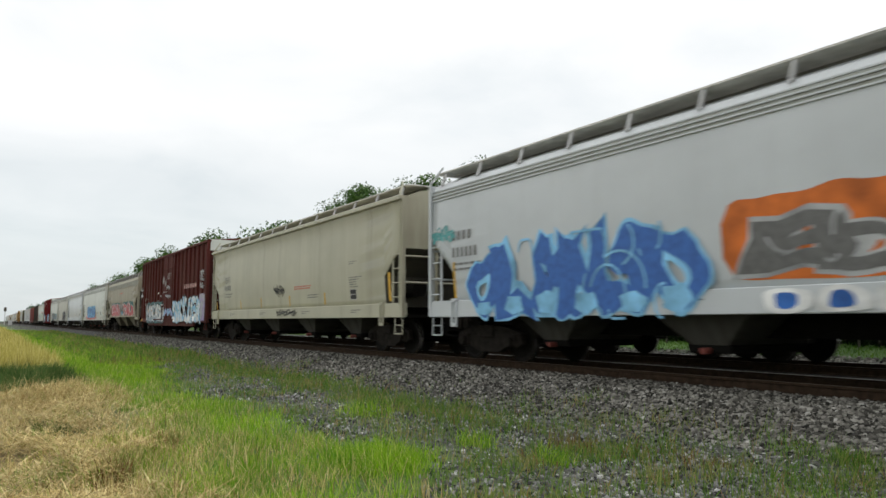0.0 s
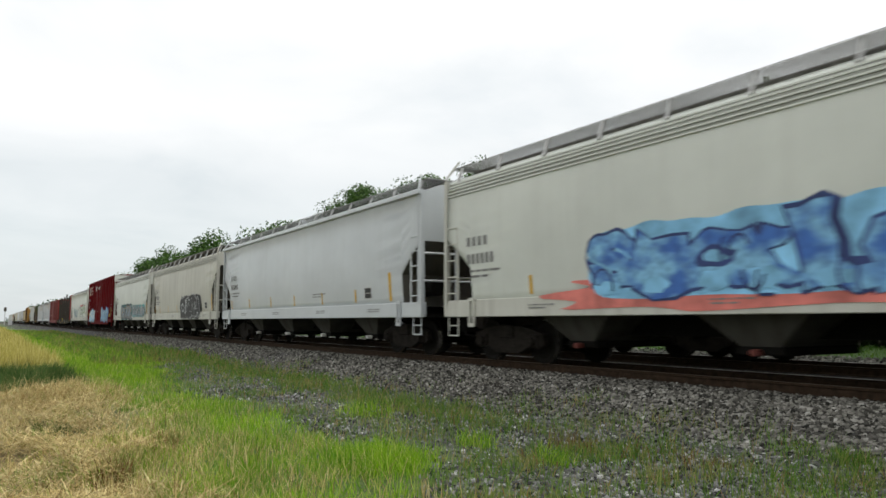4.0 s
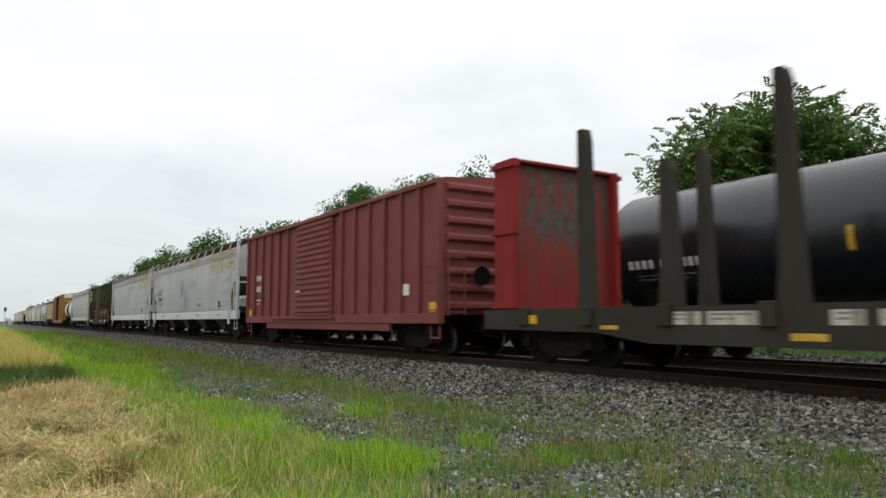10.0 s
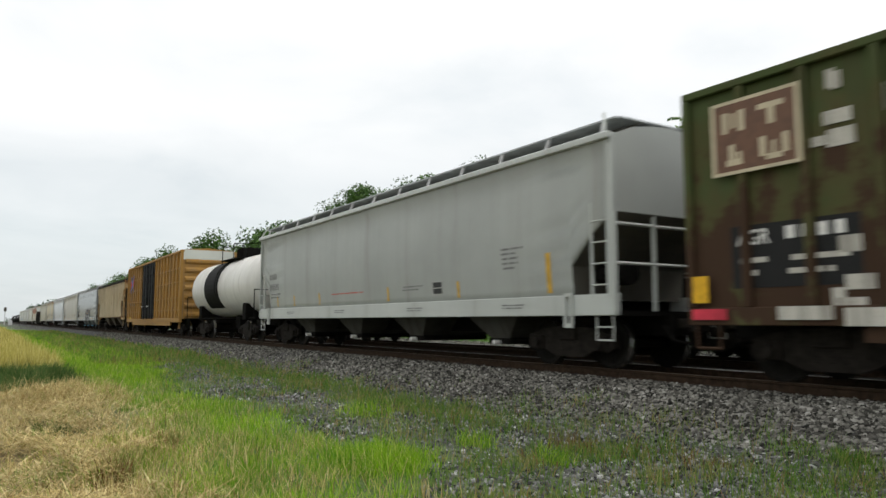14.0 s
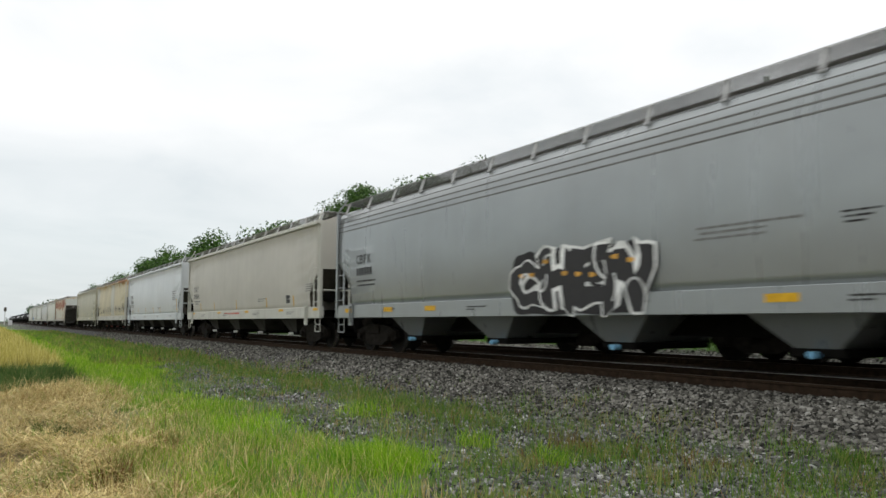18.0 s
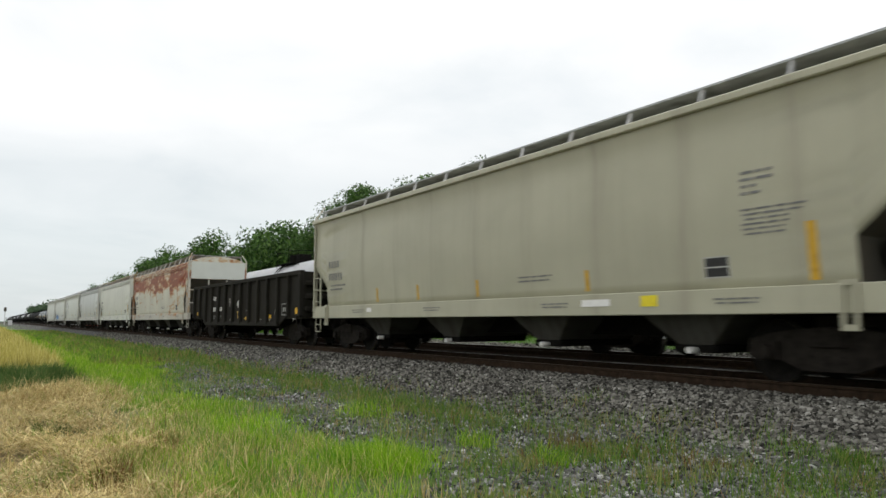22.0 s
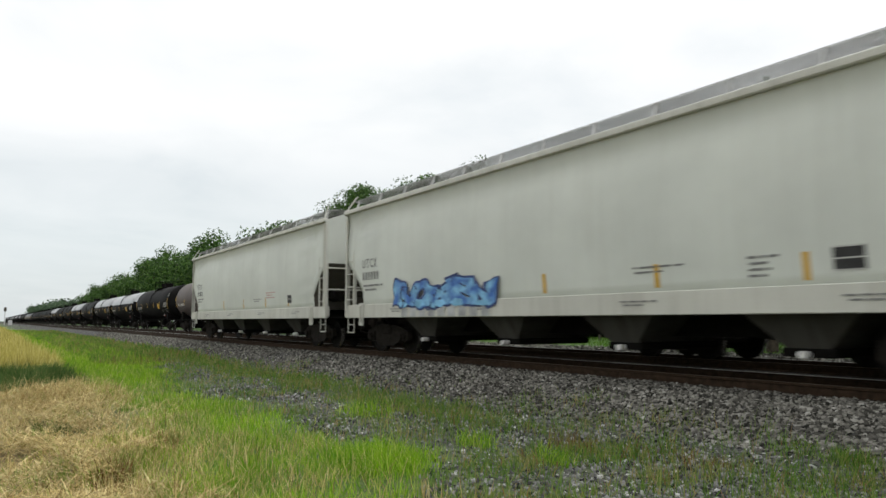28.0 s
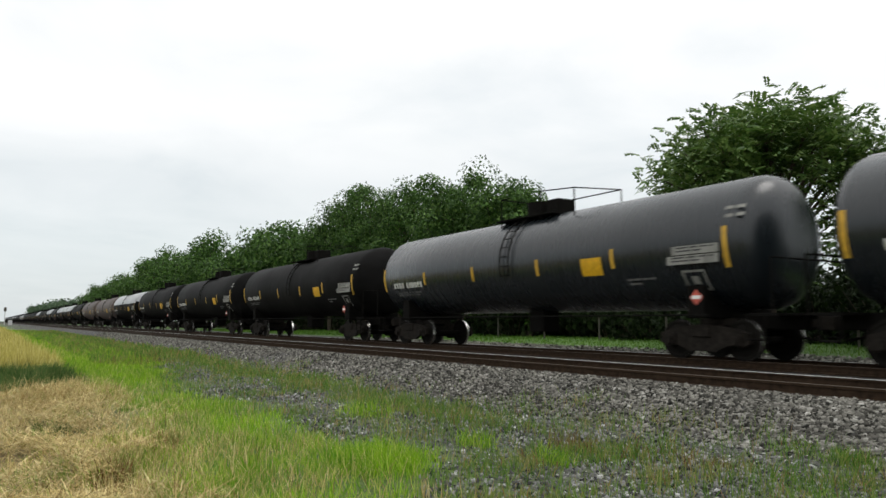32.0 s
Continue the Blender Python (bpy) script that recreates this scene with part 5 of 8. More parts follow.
def code_mark(car, side_y, text, x0, x1, z0, z1, mat, lift=0.008):
    """Stencilled letters on the car's side."""
    bm = bmesh.new()
    w = (x1 - x0) / len(text)
    for k, ch in enumerate(text):
        vs, fs = letter_shape(ch, 0.012)
        xa, xb = min(v[0] for v in vs), max(v[0] for v in vs)
        za, zb = min(v[1] for v in vs), max(v[1] for v in vs)
        g = w * 0.80 * min(1.0, (xb - xa) / 0.45)
        on_side(bm, side_y, [(x0 + k * w + (w * 0.80 - g) / 2 + g * (vx - xa) / (xb - xa), z0 + (z1 - z0) * (vz - za) / (zb - za)) for vx, vz in vs], fs, lift)
    return tagged(part("lettering", bm, M[mat], car), kind="stuff")


def stripes(car, side_y, places, mat="yellow", name="reflector"):
    for x0, z0, z1, *w in places:
        bm = bmesh.new()
        side_strip(bm, side_y, x0, x0 + (w[0] if w else 0.13), z0, z1, 0.007)
        part(name, bm, M[mat], car, "yellow reflective strip" if mat == "yellow" else "")


# ---------------------------------------------------------------- covered hoppers
def hopper_side(z):
    return float(np.interp(z, (0.9, 1.35, 1.8, 2.3, 2.8, 3.3, 3.7, 3.86, 4.02, 4.15), (1.47, 1.495, 1.535, 1.565, 1.578, 1.572, 1.556, 1.54, 1.515, 1.42)))


def flared_side(z):
    return float(np.interp(z, (0.9, 1.35, 1.8, 2.3, 2.8, 3.3, 3.74, 3.95, 4.15), (1.47, 1.495, 1.535, 1.565, 1.578, 1.566, 1.545, 1.575, 1.62)))


def deep_side(z):
    return float(np.interp(z, (0.9, 1.35, 1.8, 2.3, 2.8, 3.3, 3.62, 3.78, 3.95, 4.15), (1.47, 1.495, 1.535, 1.565, 1.578, 1.566, 1.535, 1.515, 1.545, 1.62)))


def hopper_sill(z):
    return 1.575


def hopper(c, L, body, label, sill=None, board="board", roof="lip", cut=(2.9, 1.05, 2.0), chute="chute", n_chute=4, caps=None, ends=None, ribs=0, air_tank=False,
           no_sill=False, posts=13, post_mat="galv", lift_board=0.0, edge=None, rib_low=3.80, rib_step=0.082, n_rib=5, shadow_line_mat=None, group="cars of the near train"):
    """A covered hopper car. cut: height and depth of the sloping corner openings, and where their straight foot starts."""
    car = thing("hopper_car", pose(c, NEAR_Y, 0), label, "train car", group)
    h = L / 2
    bmat, smat = M[body], M[sill or body]
    zc, dc, zf = cut
    prof = {"lines": hopper_side, "deep": deep_side}.get(roof, flared_side)
    foot = 1.28
    rows = (0.0, 0.08, 0.17, 0.26, 0.35, 0.44, 0.53, 0.62, 0.70, 0.78, 0.857, 0.905, 0.955, 1.0)
    roofline = ((1.40, 4.20), (1.05, 4.36), (0.5, 4.45), (0.0, 4.48), (-0.5, 4.45), (-1.05, 4.36), (-1.40, 4.20))
    n_mid = 10
    xs = [-h, -h + dc * 0.5, -h + dc, -h + dc + 0.001] + [-h + dc + (L - 2 * dc) * k / n_mid for k in range(1, n_mid)] + [h - dc - 0.001, h - dc, h - dc * 0.5, h]
    low = [zc, (zc + zf) / 2 + 0.06, zf, foot] + [foot] * (n_mid - 1) + [foot, zf, (zc + zf) / 2 + 0.06, zc]
    bm = bmesh.new()
    prev = None
    for x, zb in zip(xs, low):
        left = [(-prof(zb + (4.15 - zb) * r), zb + (4.15 - zb) * r) for r in rows]
        ring = left + [(-y, z) for y, z in roofline] + [(-y, z) for y, z in reversed(left)]
        vs = [bm.verts.new((x, y, z)) for y, z in ring]
        if prev:
            k = len(vs)
            for i in range(k):
                bm.faces.new((prev[i], prev[(i + 1) % k], vs[(i + 1) % k], vs[i]))
        else:
            bm.faces.new(vs[::-1])
        prev = vs
    bm.faces.new(prev)
    bmesh.ops.recalc_face_normals(bm, faces=bm.faces)
    bm.normal_update()
    bm.faces.index_update()
    # end slope faces, which take the paint with their shade mixed in
    shaded_faces = [f.index for f in bm.faces if abs(f.normal.y) < 0.2 and h - dc - 0.05 < abs(f.calc_center_median().x) < h - 0.01 and f.calc_center_median().z < 4.0]
    shell = part("body", bm, bmat, car)
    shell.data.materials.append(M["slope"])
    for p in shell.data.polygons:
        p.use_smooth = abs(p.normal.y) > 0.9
    for i in shaded_faces:
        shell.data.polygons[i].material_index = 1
    # roof edge
    if roof == "lines":
        for k in range(n_rib):
            z = rib_low + k * rib_step
            y = hopper_side(z)
            # with a material given, flat dark strips imitate the ribs' shadow lines
            part("roof_rib", boxed((-h + 0.04, h - 0.04, -y - (0.008 if shadow_line_mat else 0.030), -y + 0.03, z - 0.014, z + 0.014)), M[shadow_line_mat] if shadow_line_mat else bmat, car)
            if k < n_rib - 1 and not shadow_line_mat:
                # strip that colours the inset as if shaded
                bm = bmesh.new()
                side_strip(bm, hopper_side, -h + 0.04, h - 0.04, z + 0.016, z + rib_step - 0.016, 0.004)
                part("roof_groove", bm, M["groove"] if "rust" not in body else bmat, car, "recess between the roof ribs, its shade painted on")
        part("roof_rib", boxed((-h + 0.04, h - 0.04, 1.44, 1.51, 4.08, 4.13)), bmat, car)
    else:
        for s in (-1, 1):
            part("roof_edge", boxed((-h, h, s * 1.61 - 0.07, s * 1.61 + 0.07, 4.085, 4.215), bevel=0.02), M[edge] if edge else smat, car)
    # vertical side posts of the older, ribbed cars
    if ribs:
        for k in range(ribs):
            x = -h + 0.12 + (L - 0.24) * k / (ribs - 1)
            z0 = foot if dc < h - abs(x) else zc - (zc - zf) * (h - abs(x)) / dc
            shared("side_post", "hopper_rib%.2f" % z0, lambda: boxed((-0.055, 0.055, -1.66, -1.50, z0, 4.16), bevel=0.012), M["rib_beige"], car, "", pose(x, 0, 0))
    if not no_sill:
        for s in (-1, 1):
            part("side_sill", boxed((-h, h, s * 1.5 - 0.07, s * 1.5 + 0.07, 0.98, 1.36), bevel=0.012), smat, car)
    else:
        for s in (-1, 1):
            part("side_sill", boxed((-h + dc, h - dc, s * 1.5 - 0.05, s * 1.5 + 0.05, 1.22, 1.32), bevel=0.012), smat, car)
            for e in (-1, 1):
                part("end_sill", boxed((e * (h - dc / 2) - dc / 2, e * (h - dc / 2) + dc / 2, s * 1.5 - 0.06, s * 1.5 + 0.06, 1.02, 1.22), bevel=0.012), smat, car)
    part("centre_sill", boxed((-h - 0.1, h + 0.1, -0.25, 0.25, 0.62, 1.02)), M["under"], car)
    if not no_sill:
        for e in (-1, 1):
            shared("roping_loop", "roping_loop", lambda: boxed((-0.11, -0.06, -1.62, -1.575, 0.80, 1.36), (0.06, 0.11, -1.62, -1.575, 0.80, 1.36), (-0.11, 0.11, -1.62, -1.575, 0.76, 0.84), (-0.11, 0.11, -1.62, -1.575, 1.33, 1.40)),
                   smat, car, "pale steel pulling loop", pose(e * (h - 1.15), 0, 0))
    # running boards on brackets
    zb = 4.53 + lift_board
    for s in (-1, 1):
        part("running_board", boxed((-h + 0.1, h - 0.1, s * 1.06 - 0.30, s * 1.06 + 0.30, zb - 0.02, zb + 0.012)), M[board], car, "steel grating walkway")
        part("walkway_edge", boxed((-h + 0.1, h - 0.1, s * 0.75 - 0.015, s * 0.75 + 0.015, zb - 0.065, zb + 0.01)), M["boarddark"], car, "dark steel edge of the walkway")
        for k in range(posts):
            x = -h + 0.4 + (L - 0.8) * k / (posts - 1)
            shared("bracket", "bracket%d%.2f" % (s, zb), lambda: rods(((0, s * 1.45, 4.17), (0, s * 1.31, zb), 0.036)), M[post_mat], car, "", pose(x, 0, 0))
    n_hatch = 4
    for k in range(n_hatch):
        w = (L - 2.2) / n_hatch
        shared("roof_hatch", "hatch%.2f" % w, lambda: boxed((-w / 2 + 0.12, w / 2 - 0.12, -0.42, 0.42, 4.40, 4.575), bevel=0.03), M["hatch"], car, "long roof hatch cover", pose(-L / 2 + 1.1 + w * (k + 0.5), 0, 0))
    for e in (-1, 1):
        part("end_walkway", boxed((e * (h - 0.22) - 0.2, e * (h - 0.22) + 0.2, -1.3, 1.3, zb - 0.03, zb)), M[board], car)
        # corner posts, ladders and end frame
        for s in (-1, 1):
            part("corner_post", boxed((e * (h - 0.06) - 0.06, e * (h - 0.06) + 0.06, s * 1.54 - 0.05, s * 1.54 + 0.05, 1.0, 4.2)), smat, car)
            lad = part("ladder", rods(((e * (h - 0.55), s * 1.56, 1.3), (e * (h - 0.55), s * 1.56, min(zc + 0.2, 3.3)), 0.03), ((e * (h - 0.12), s * 1.60, 1.3), (e * (h - 0.12), s * 1.60, 4.25), 0.025),
                                            ((e * (h - 0.12), s * 1.60, 4.25), (e * (h - 0.35), s * 1.38, zb + 0.12), 0.025)), smat, car)
            for k in range(5):
                z = 1.52 + k * 0.38
                if z < zc + 0.2:
                    shared("rung", "rung", lambda: rods(((-0.22, 0, 0), (0.22, 0, 0), 0.016)), smat, lad, "", pose(e * (h - 0.335), s * 1.58, z))
            shared("step", "step", lambda: rods(((-0.2, 0, 0.55), (-0.2, 0, 1.0), 0.015), ((0.2, 0, 0.55), (0.2, 0, 1.0), 0.015), ((-0.2, 0, 0.55), (0.2, 0, 0.55), 0.018), ((-0.2, 0, 0.78), (0.2, 0, 0.78), 0.015)),
                   smat, car, "", pose(e * (h - 0.3), s * 1.52, 0))
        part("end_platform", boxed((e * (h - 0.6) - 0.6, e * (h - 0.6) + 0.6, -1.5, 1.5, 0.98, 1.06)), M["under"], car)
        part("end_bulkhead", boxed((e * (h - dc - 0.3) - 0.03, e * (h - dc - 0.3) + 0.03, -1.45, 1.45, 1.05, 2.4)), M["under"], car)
        part("end_frame", rods(((e * (h - 0.06), -0.5, 1.05), (e * (h - 0.06), -0.5, zc), 0.045), ((e * (h - 0.06), 0.5, 1.05), (e * (h - 0.06), 0.5, zc), 0.045),
                               ((e * (h - 0.06), -1.5, 1.9), (e * (h - 0.06), 1.5, 1.9), 0.03), ((e * (h - 0.06), -1.5, 2.6), (e * (h - 0.06), 1.5, 2.6), 0.03)), smat, car)
    if ends:
        for e in (-1, 1):
            part("end_panel", boxed((e * (h + 0.012) - 0.01, e * (h + 0.012) + 0.01, -1.47, 1.47, zc + 0.02, 4.16)), M[ends], car, "pale upper end panel")
    part("brake_wheel", rods(((h + 0.02, 0.75, 2.35), (h + 0.06, 0.75, 2.35), 0.26), n=14), M["under"], car)
    part("brake_cylinder", rods(((h - 0.95, -0.9, 1.75), (h - 0.25, -0.9, 1.75), 0.22), n=12), smat if air_tank else M["under"], car, "white air reservoir" if air_tank else "")
    if air_tank:
        part("air_reservoir", rods(((h - 1.02, -1.2, 1.78), (h - 0.12, -1.2, 1.78), 0.24), n=14), smat, car, "painted air reservoir in the end opening")
    # discharge chutes
    span = L - 2 * dc - 2.2
    cl = span / n_chute
    for k in range(n_chute):
        x = -span / 2 + cl * (k + 0.5)

        def make():
            bm = bmesh.new()
            a, b = cl * 0.34, 0.32
            quads(bm, [(-a, -1.38, 1.28), (a, -1.38, 1.28), (a, 1.38, 1.28), (-a, 1.38, 1.28), (-b, -1.0, 0.50), (b, -1.0, 0.50), (b, 1.0, 0.50), (-b, 1.0, 0.50)],
                  ((0, 1, 5, 4), (1, 2, 6, 5), (2, 3, 7, 6), (3, 0, 4, 7), (4, 5, 6, 7)))
            bmesh.ops.recalc_face_normals(bm, faces=bm.faces)
            return bm

        ch = shared("chute", "chute%.2f" % cl, make, M[chute], car, "sloping discharge chute", pose(x, 0, 0))
        shared("gate", "gate", lambda: boxed((-0.40, 0.40, -1.02, 1.02, 0.38, 0.51), bevel=0.02), M["under"], ch)
        if caps:
            shared("outlet_cap", "outlet_cap", lambda: rods(((0, -1.18, 0.42), (0, -1.0, 0.42), 0.052), n=12), M[caps], ch, "round outlet cap")
    bogies(car, h, 1.75, "near")
    couplers(car, h)
    return car


def defaults(car, L, marks=True, ink="inkgrey", strip=True, seed=1, label_at=None, code=(0.95, 2.2), plated=True, block=None, mark=""):
    """The usual stencils: owner's code, data blocks, reflectors along the sill, a routing plate."""
    h = L / 2
    rng = random.Random(seed)
    if marks:
        x, z = -h + code[0] + 0.35, code[1]
        if mark:
            code_mark(car, hopper_side, mark, x, x + 0.95, z + 0.40, z + 0.66, ink)
        else:
            lettering(car, hopper_side, x, x + 0.85, z + 0.40, z + 0.66, 4, ink, seed)
        lettering(car, hopper_side, x, x + 1.05, z, z + 0.28, 6, ink, seed + 1)
        lettering(car, hopper_side, x, x + 1.2, z - 0.32, z - 0.08, 13, ink, seed + 2, rows=2)
        for bx, bz, bw, bh, br in block or ():
            lettering(car, hopper_side, -h + bx, -h + bx + bw, bz, bz + bh, max(6, int(bw * 11)), ink, seed + 3 + br, rows=br)
        x = h - rng.uniform(6.5, 8.5)
        lettering(car, hopper_side, x, x + 1.1, 1.62, 1.78, 12, ink, seed + 4, rows=2)
        for f in (0.16, 0.38, 0.62, 0.83):
            lettering(car, hopper_sill, -h + L * f, -h + L * f + 0.8, 1.10, 1.22, 9, ink, seed + 5, rows=2)
    if strip:
        for f in strip if isinstance(strip, tuple) else (0.07, 0.21, 0.36, 0.50, 0.64, 0.78, 0.90):
            tall = f > 0.88
            stripes(car, hopper_side, [(-h + L * f, 1.42, 2.2 if tall else 1.80, 0.14 if tall else 0.10)])
    if not plated:
        return
    x = label_at if label_at is not None else h - 3.3
    bm = bmesh.new()
    side_strip(bm, hopper_side, x, x + 0.40, 1.54, 1.82, 0.008)
    plate = part("data_plate", bm, M["ink"], car, "black routing plate with a white border")
    bm = bmesh.new()
    for a, b, q, w in ((-0.02, 0.0, 1.52, 1.84), (0.40, 0.42, 1.52, 1.84)):
        side_strip(bm, hopper_side, x + a, x + b, q, w, 0.009)
    for q in (1.52, 1.67, 1.82):
        side_strip(bm, hopper_side, x - 0.02, x + 0.42, q, q + 0.02, 0.0095)
    part("plate_border", bm, M["platerim"], plate)


# ---------------------------------------------------------------- box cars
def flat_side(w):
    return lambda z: w


def boxcar(c, L, H, body, label, doors, posts, end_white=False, roof_rgb=None, grid=False, door_mat=None, door_style="plug", end_ribs=9, ladder_low=True, sill_drop=True, end_mat=None, group="cars of the near train"):
    """doors: list of (x0, x1) of the side doors from the car's centre; posts: spacing of the outside posts."""
    car = thing("boxcar", pose(c, NEAR_Y, 0), label, "train car", group)
    h, w = L / 2, 1.50
    m = M[body]
    bm = bmesh.new()
    ring = [(-w, 1.05), (-w, H - 0.04), (-w + 0.10, H + 0.03), (0, H + 0.16), (w - 0.10, H + 0.03), (w, H - 0.04), (w, 1.05)]
    rows = [[bm.verts.new((x, y, z)) for y, z in ring] for x in (-h + 0.05, h - 0.05)]
    for i in range(len(ring)):
        bm.faces.new((rows[0][i], rows[0][(i + 1) % 7], rows[1][(i + 1) % 7], rows[1][i]))
    bm.faces.new(rows[0][::-1])
    bm.faces.new(rows[1])
    bmesh.ops.recalc_face_normals(bm, faces=bm.faces)
    part("body", bm, m, car)
    for s in (-1, 1):
        part("roof_rail", boxed((-h, h, s * 1.50 - 0.10, s * 1.50 + 0.10, H - 0.12, H), bevel=0.015), m, car)
        part("side_sill", boxed((-h, h, s * 1.50 - 0.08, s * 1.50 + 0.08, 0.82, 1.08), bevel=0.012), m, car)
        if sill_drop:
            part("sill_skirt", boxed((-h + 2.6, h - 2.6, s * 1.50 - 0.05, s * 1.50 + 0.05, 0.62, 0.84)), m, car)
    part("centre_sill", boxed((-h - 0.1, h + 0.1, -0.3, 0.3, 0.60, 1.04)), M["under"], car)
    # outside posts
    x = -h + 0.06
    xs = []
    k = round((L - 0.12) / posts)
    for i in range(k + 1):
        x = -h + 0.06 + (L - 0.12) * i / k
        if not any(a - 0.1 < x < b + 0.1 for a, b in doors):
            xs.append(x)
    for s in (-1, 1):
        for x in xs:
            shared("side_post", "post%.2f%d" % (H, s), lambda: boxed((-0.06, 0.06, s * 1.545 - 0.055, s * 1.545 + 0.055, 1.08, H - 0.12), bevel=0.014), m, car, "", pose(x, 0, 0))
    if grid:
        for a, b in zip(xs, xs[1:]):
            if b - a < posts * 1.6:
                for z in (1.55, 2.25, 3.15, 3.95):
                    shared("cross_rib", "cross%.2f" % (b - a), lambda: boxed((-(b - a) / 2 + 0.06, (b - a) / 2 - 0.06, -1.56, -1.49, -0.035, 0.035)), m, car, "", pose((a + b) / 2, 0, z))
    dm = M[door_mat or body]
    for a, b in doors:
        for s in (-1, 1):
            d = part("door", boxed((a + 0.03, b - 0.03, s * 1.555 - 0.055, s * 1.555 + 0.055, 1.06, H - 0.16), bevel=0.012), dm, car, "sliding side door")
            if door_style == "corrugated":
                for k in range(16):
                    z = 1.22 + (H - 1.5) * k / 15
                    shared("door_rib", "drib%.2f%d" % (b - a, s), lambda: boxed((-(b - a) / 2 + 0.10, (b - a) / 2 - 0.10, s * 1.625 - 0.03, s * 1.625 + 0.03, -0.05, 0.05), bevel=0.018), dm, d, "", pose((a + b) / 2, 0, z))
            else:
                for k in range(1, 5):
                    z = 1.06 + (H - 1.22) * k / 5
                    shared("door_rib", "dribp%.2f%d" % (b - a, s), lambda: boxed((-(b - a) / 2 + 0.05, (b - a) / 2 - 0.05, s * 1.63 - 0.03, s * 1.63 + 0.03, -0.035, 0.035)), dm, d, "", pose((a + b) / 2, 0, z))
                for f in (0.08, 0.5, 0.92):
                    xx = a + (b - a) * f
                    shared("lock_rod", "lock%.2f%d" % (H, s), lambda: rods(((0, s * 1.66, 1.0), (0, s * 1.66, H - 0.2), 0.025)), dm, d, "", pose(xx, 0, 0))
            if s < 0:
                part("door_handle", rods(((a + 0.25, s * 1.70, 1.9), (a + 0.55, s * 1.70, 1.9), 0.03)), M["labelwhite"], d, "pale door handle")
        for z in (1.0, H - 0.12):
            part("door_track", boxed((a - (b - a) * 0.8, b + 0.2, -1.66, -1.56, z - 0.03, z + 0.03)), m, car)
    # corrugated ends
    for e in (-1, 1):
        for k in range(end_ribs):
            z = 1.25 + (H - (1.9 if end_white else 1.45)) * k / (end_ribs - 1)
            hh = (H - 1.45) / (end_ribs - 1) * 0.30

            def make():
                bm = bmesh.new()
                vs = quads(bm, [(0, -1.36, -hh), (0.10, -1.30, -hh * 0.35), (0.10, -1.30, hh * 0.35), (0, -1.36, hh), (0, 1.36, -hh), (0.10, 1.30, -hh * 0.35), (0.10, 1.30, hh * 0.35), (0, 1.36, hh)],
                           ((0, 1, 5, 4), (1, 2, 6, 5), (2, 3, 7, 6), (0, 3, 2, 1), (4, 5, 6, 7)))
                bmesh.ops.recalc_face_normals(bm, faces=bm.faces)
                return bm

            shared("end_rib", "endrib%.3f" % hh, make, M[end_mat] if end_mat else m, car, "", pose(e * (h - 0.052), 0, z, 0, 0, 0 if e > 0 else 180))
        if end_mat:
            part("end_panel", boxed((e * (h - 0.048) - 0.002, e * (h - 0.048) + 0.002, -1.44, 1.44, 1.06, H - 0.02)), M[end_mat], car, "grime-darkened steel end")
        if end_white:
            part("end_band", boxed((e * (h - 0.03) - 0.02, e * (h - 0.03) + 0.02, -1.46, 1.46, H - 0.55, H + 0.02)), M["white"], car, "white painted band on the end")
        part("corner_post", boxed((e * (h - 0.05) - 0.05, e * (h - 0.05) + 0.05, -1.57, -1.45, 0.85, H)), m, car)
        for s in (-1, 1):
            shared("step", "bstep", lambda: rods(((-0.2, 0, 0.48), (-0.2, 0, 0.84), 0.022), ((0.2, 0, 0.48), (0.2, 0, 0.84), 0.022), ((-0.2, 0, 0.48), (0.2, 0, 0.48), 0.025)), m, car, "", pose(e * (h - 0.3), s * 1.5, 0))
        lad = part("ladder", rods(((e * h + e * 0.09, -1.36, 1.0), (e * h + e * 0.09, -1.36, 2.5), 0.02), ((e * h + e * 0.09, -0.9, 1.0), (e * h + e * 0.09, -0.9, 2.5), 0.02)), m, car)
        for k in range(5):
            shared("rung", "endrung", lambda: rods(((0, -0.24, 0), (0, 0.24, 0), 0.016)), m, lad, "", pose(e * (h + 0.09), -1.13, 1.1 + k * 0.33))
        if e > 0:
            for k in range(4):
                shared("grab_iron", "grab", lambda: rods(((-0.24, -1.60, 0), (0.24, -1.60, 0), 0.016)), m, car, "", pose(e * (h - 0.36), 0, 1.15 + k * 0.36))
    part("brake_wheel", rods(((h + 0.10, -0.4, 2.0), (h + 0.14, -0.4, 2.0), 0.24), n=14), M["under"], car)
    part("brake_reservoir", boxed((-2.2, -0.8, -0.9, -0.3, 0.55, 0.95), bevel=0.03), M["under"], car)
    part("valve_box", boxed((0.9, 1.6, -1.0, -0.4, 0.58, 0.92), bevel=0.03), M["under"], car)
    bogies(car, h, 1.9, "near")
    couplers(car, h)
    return car


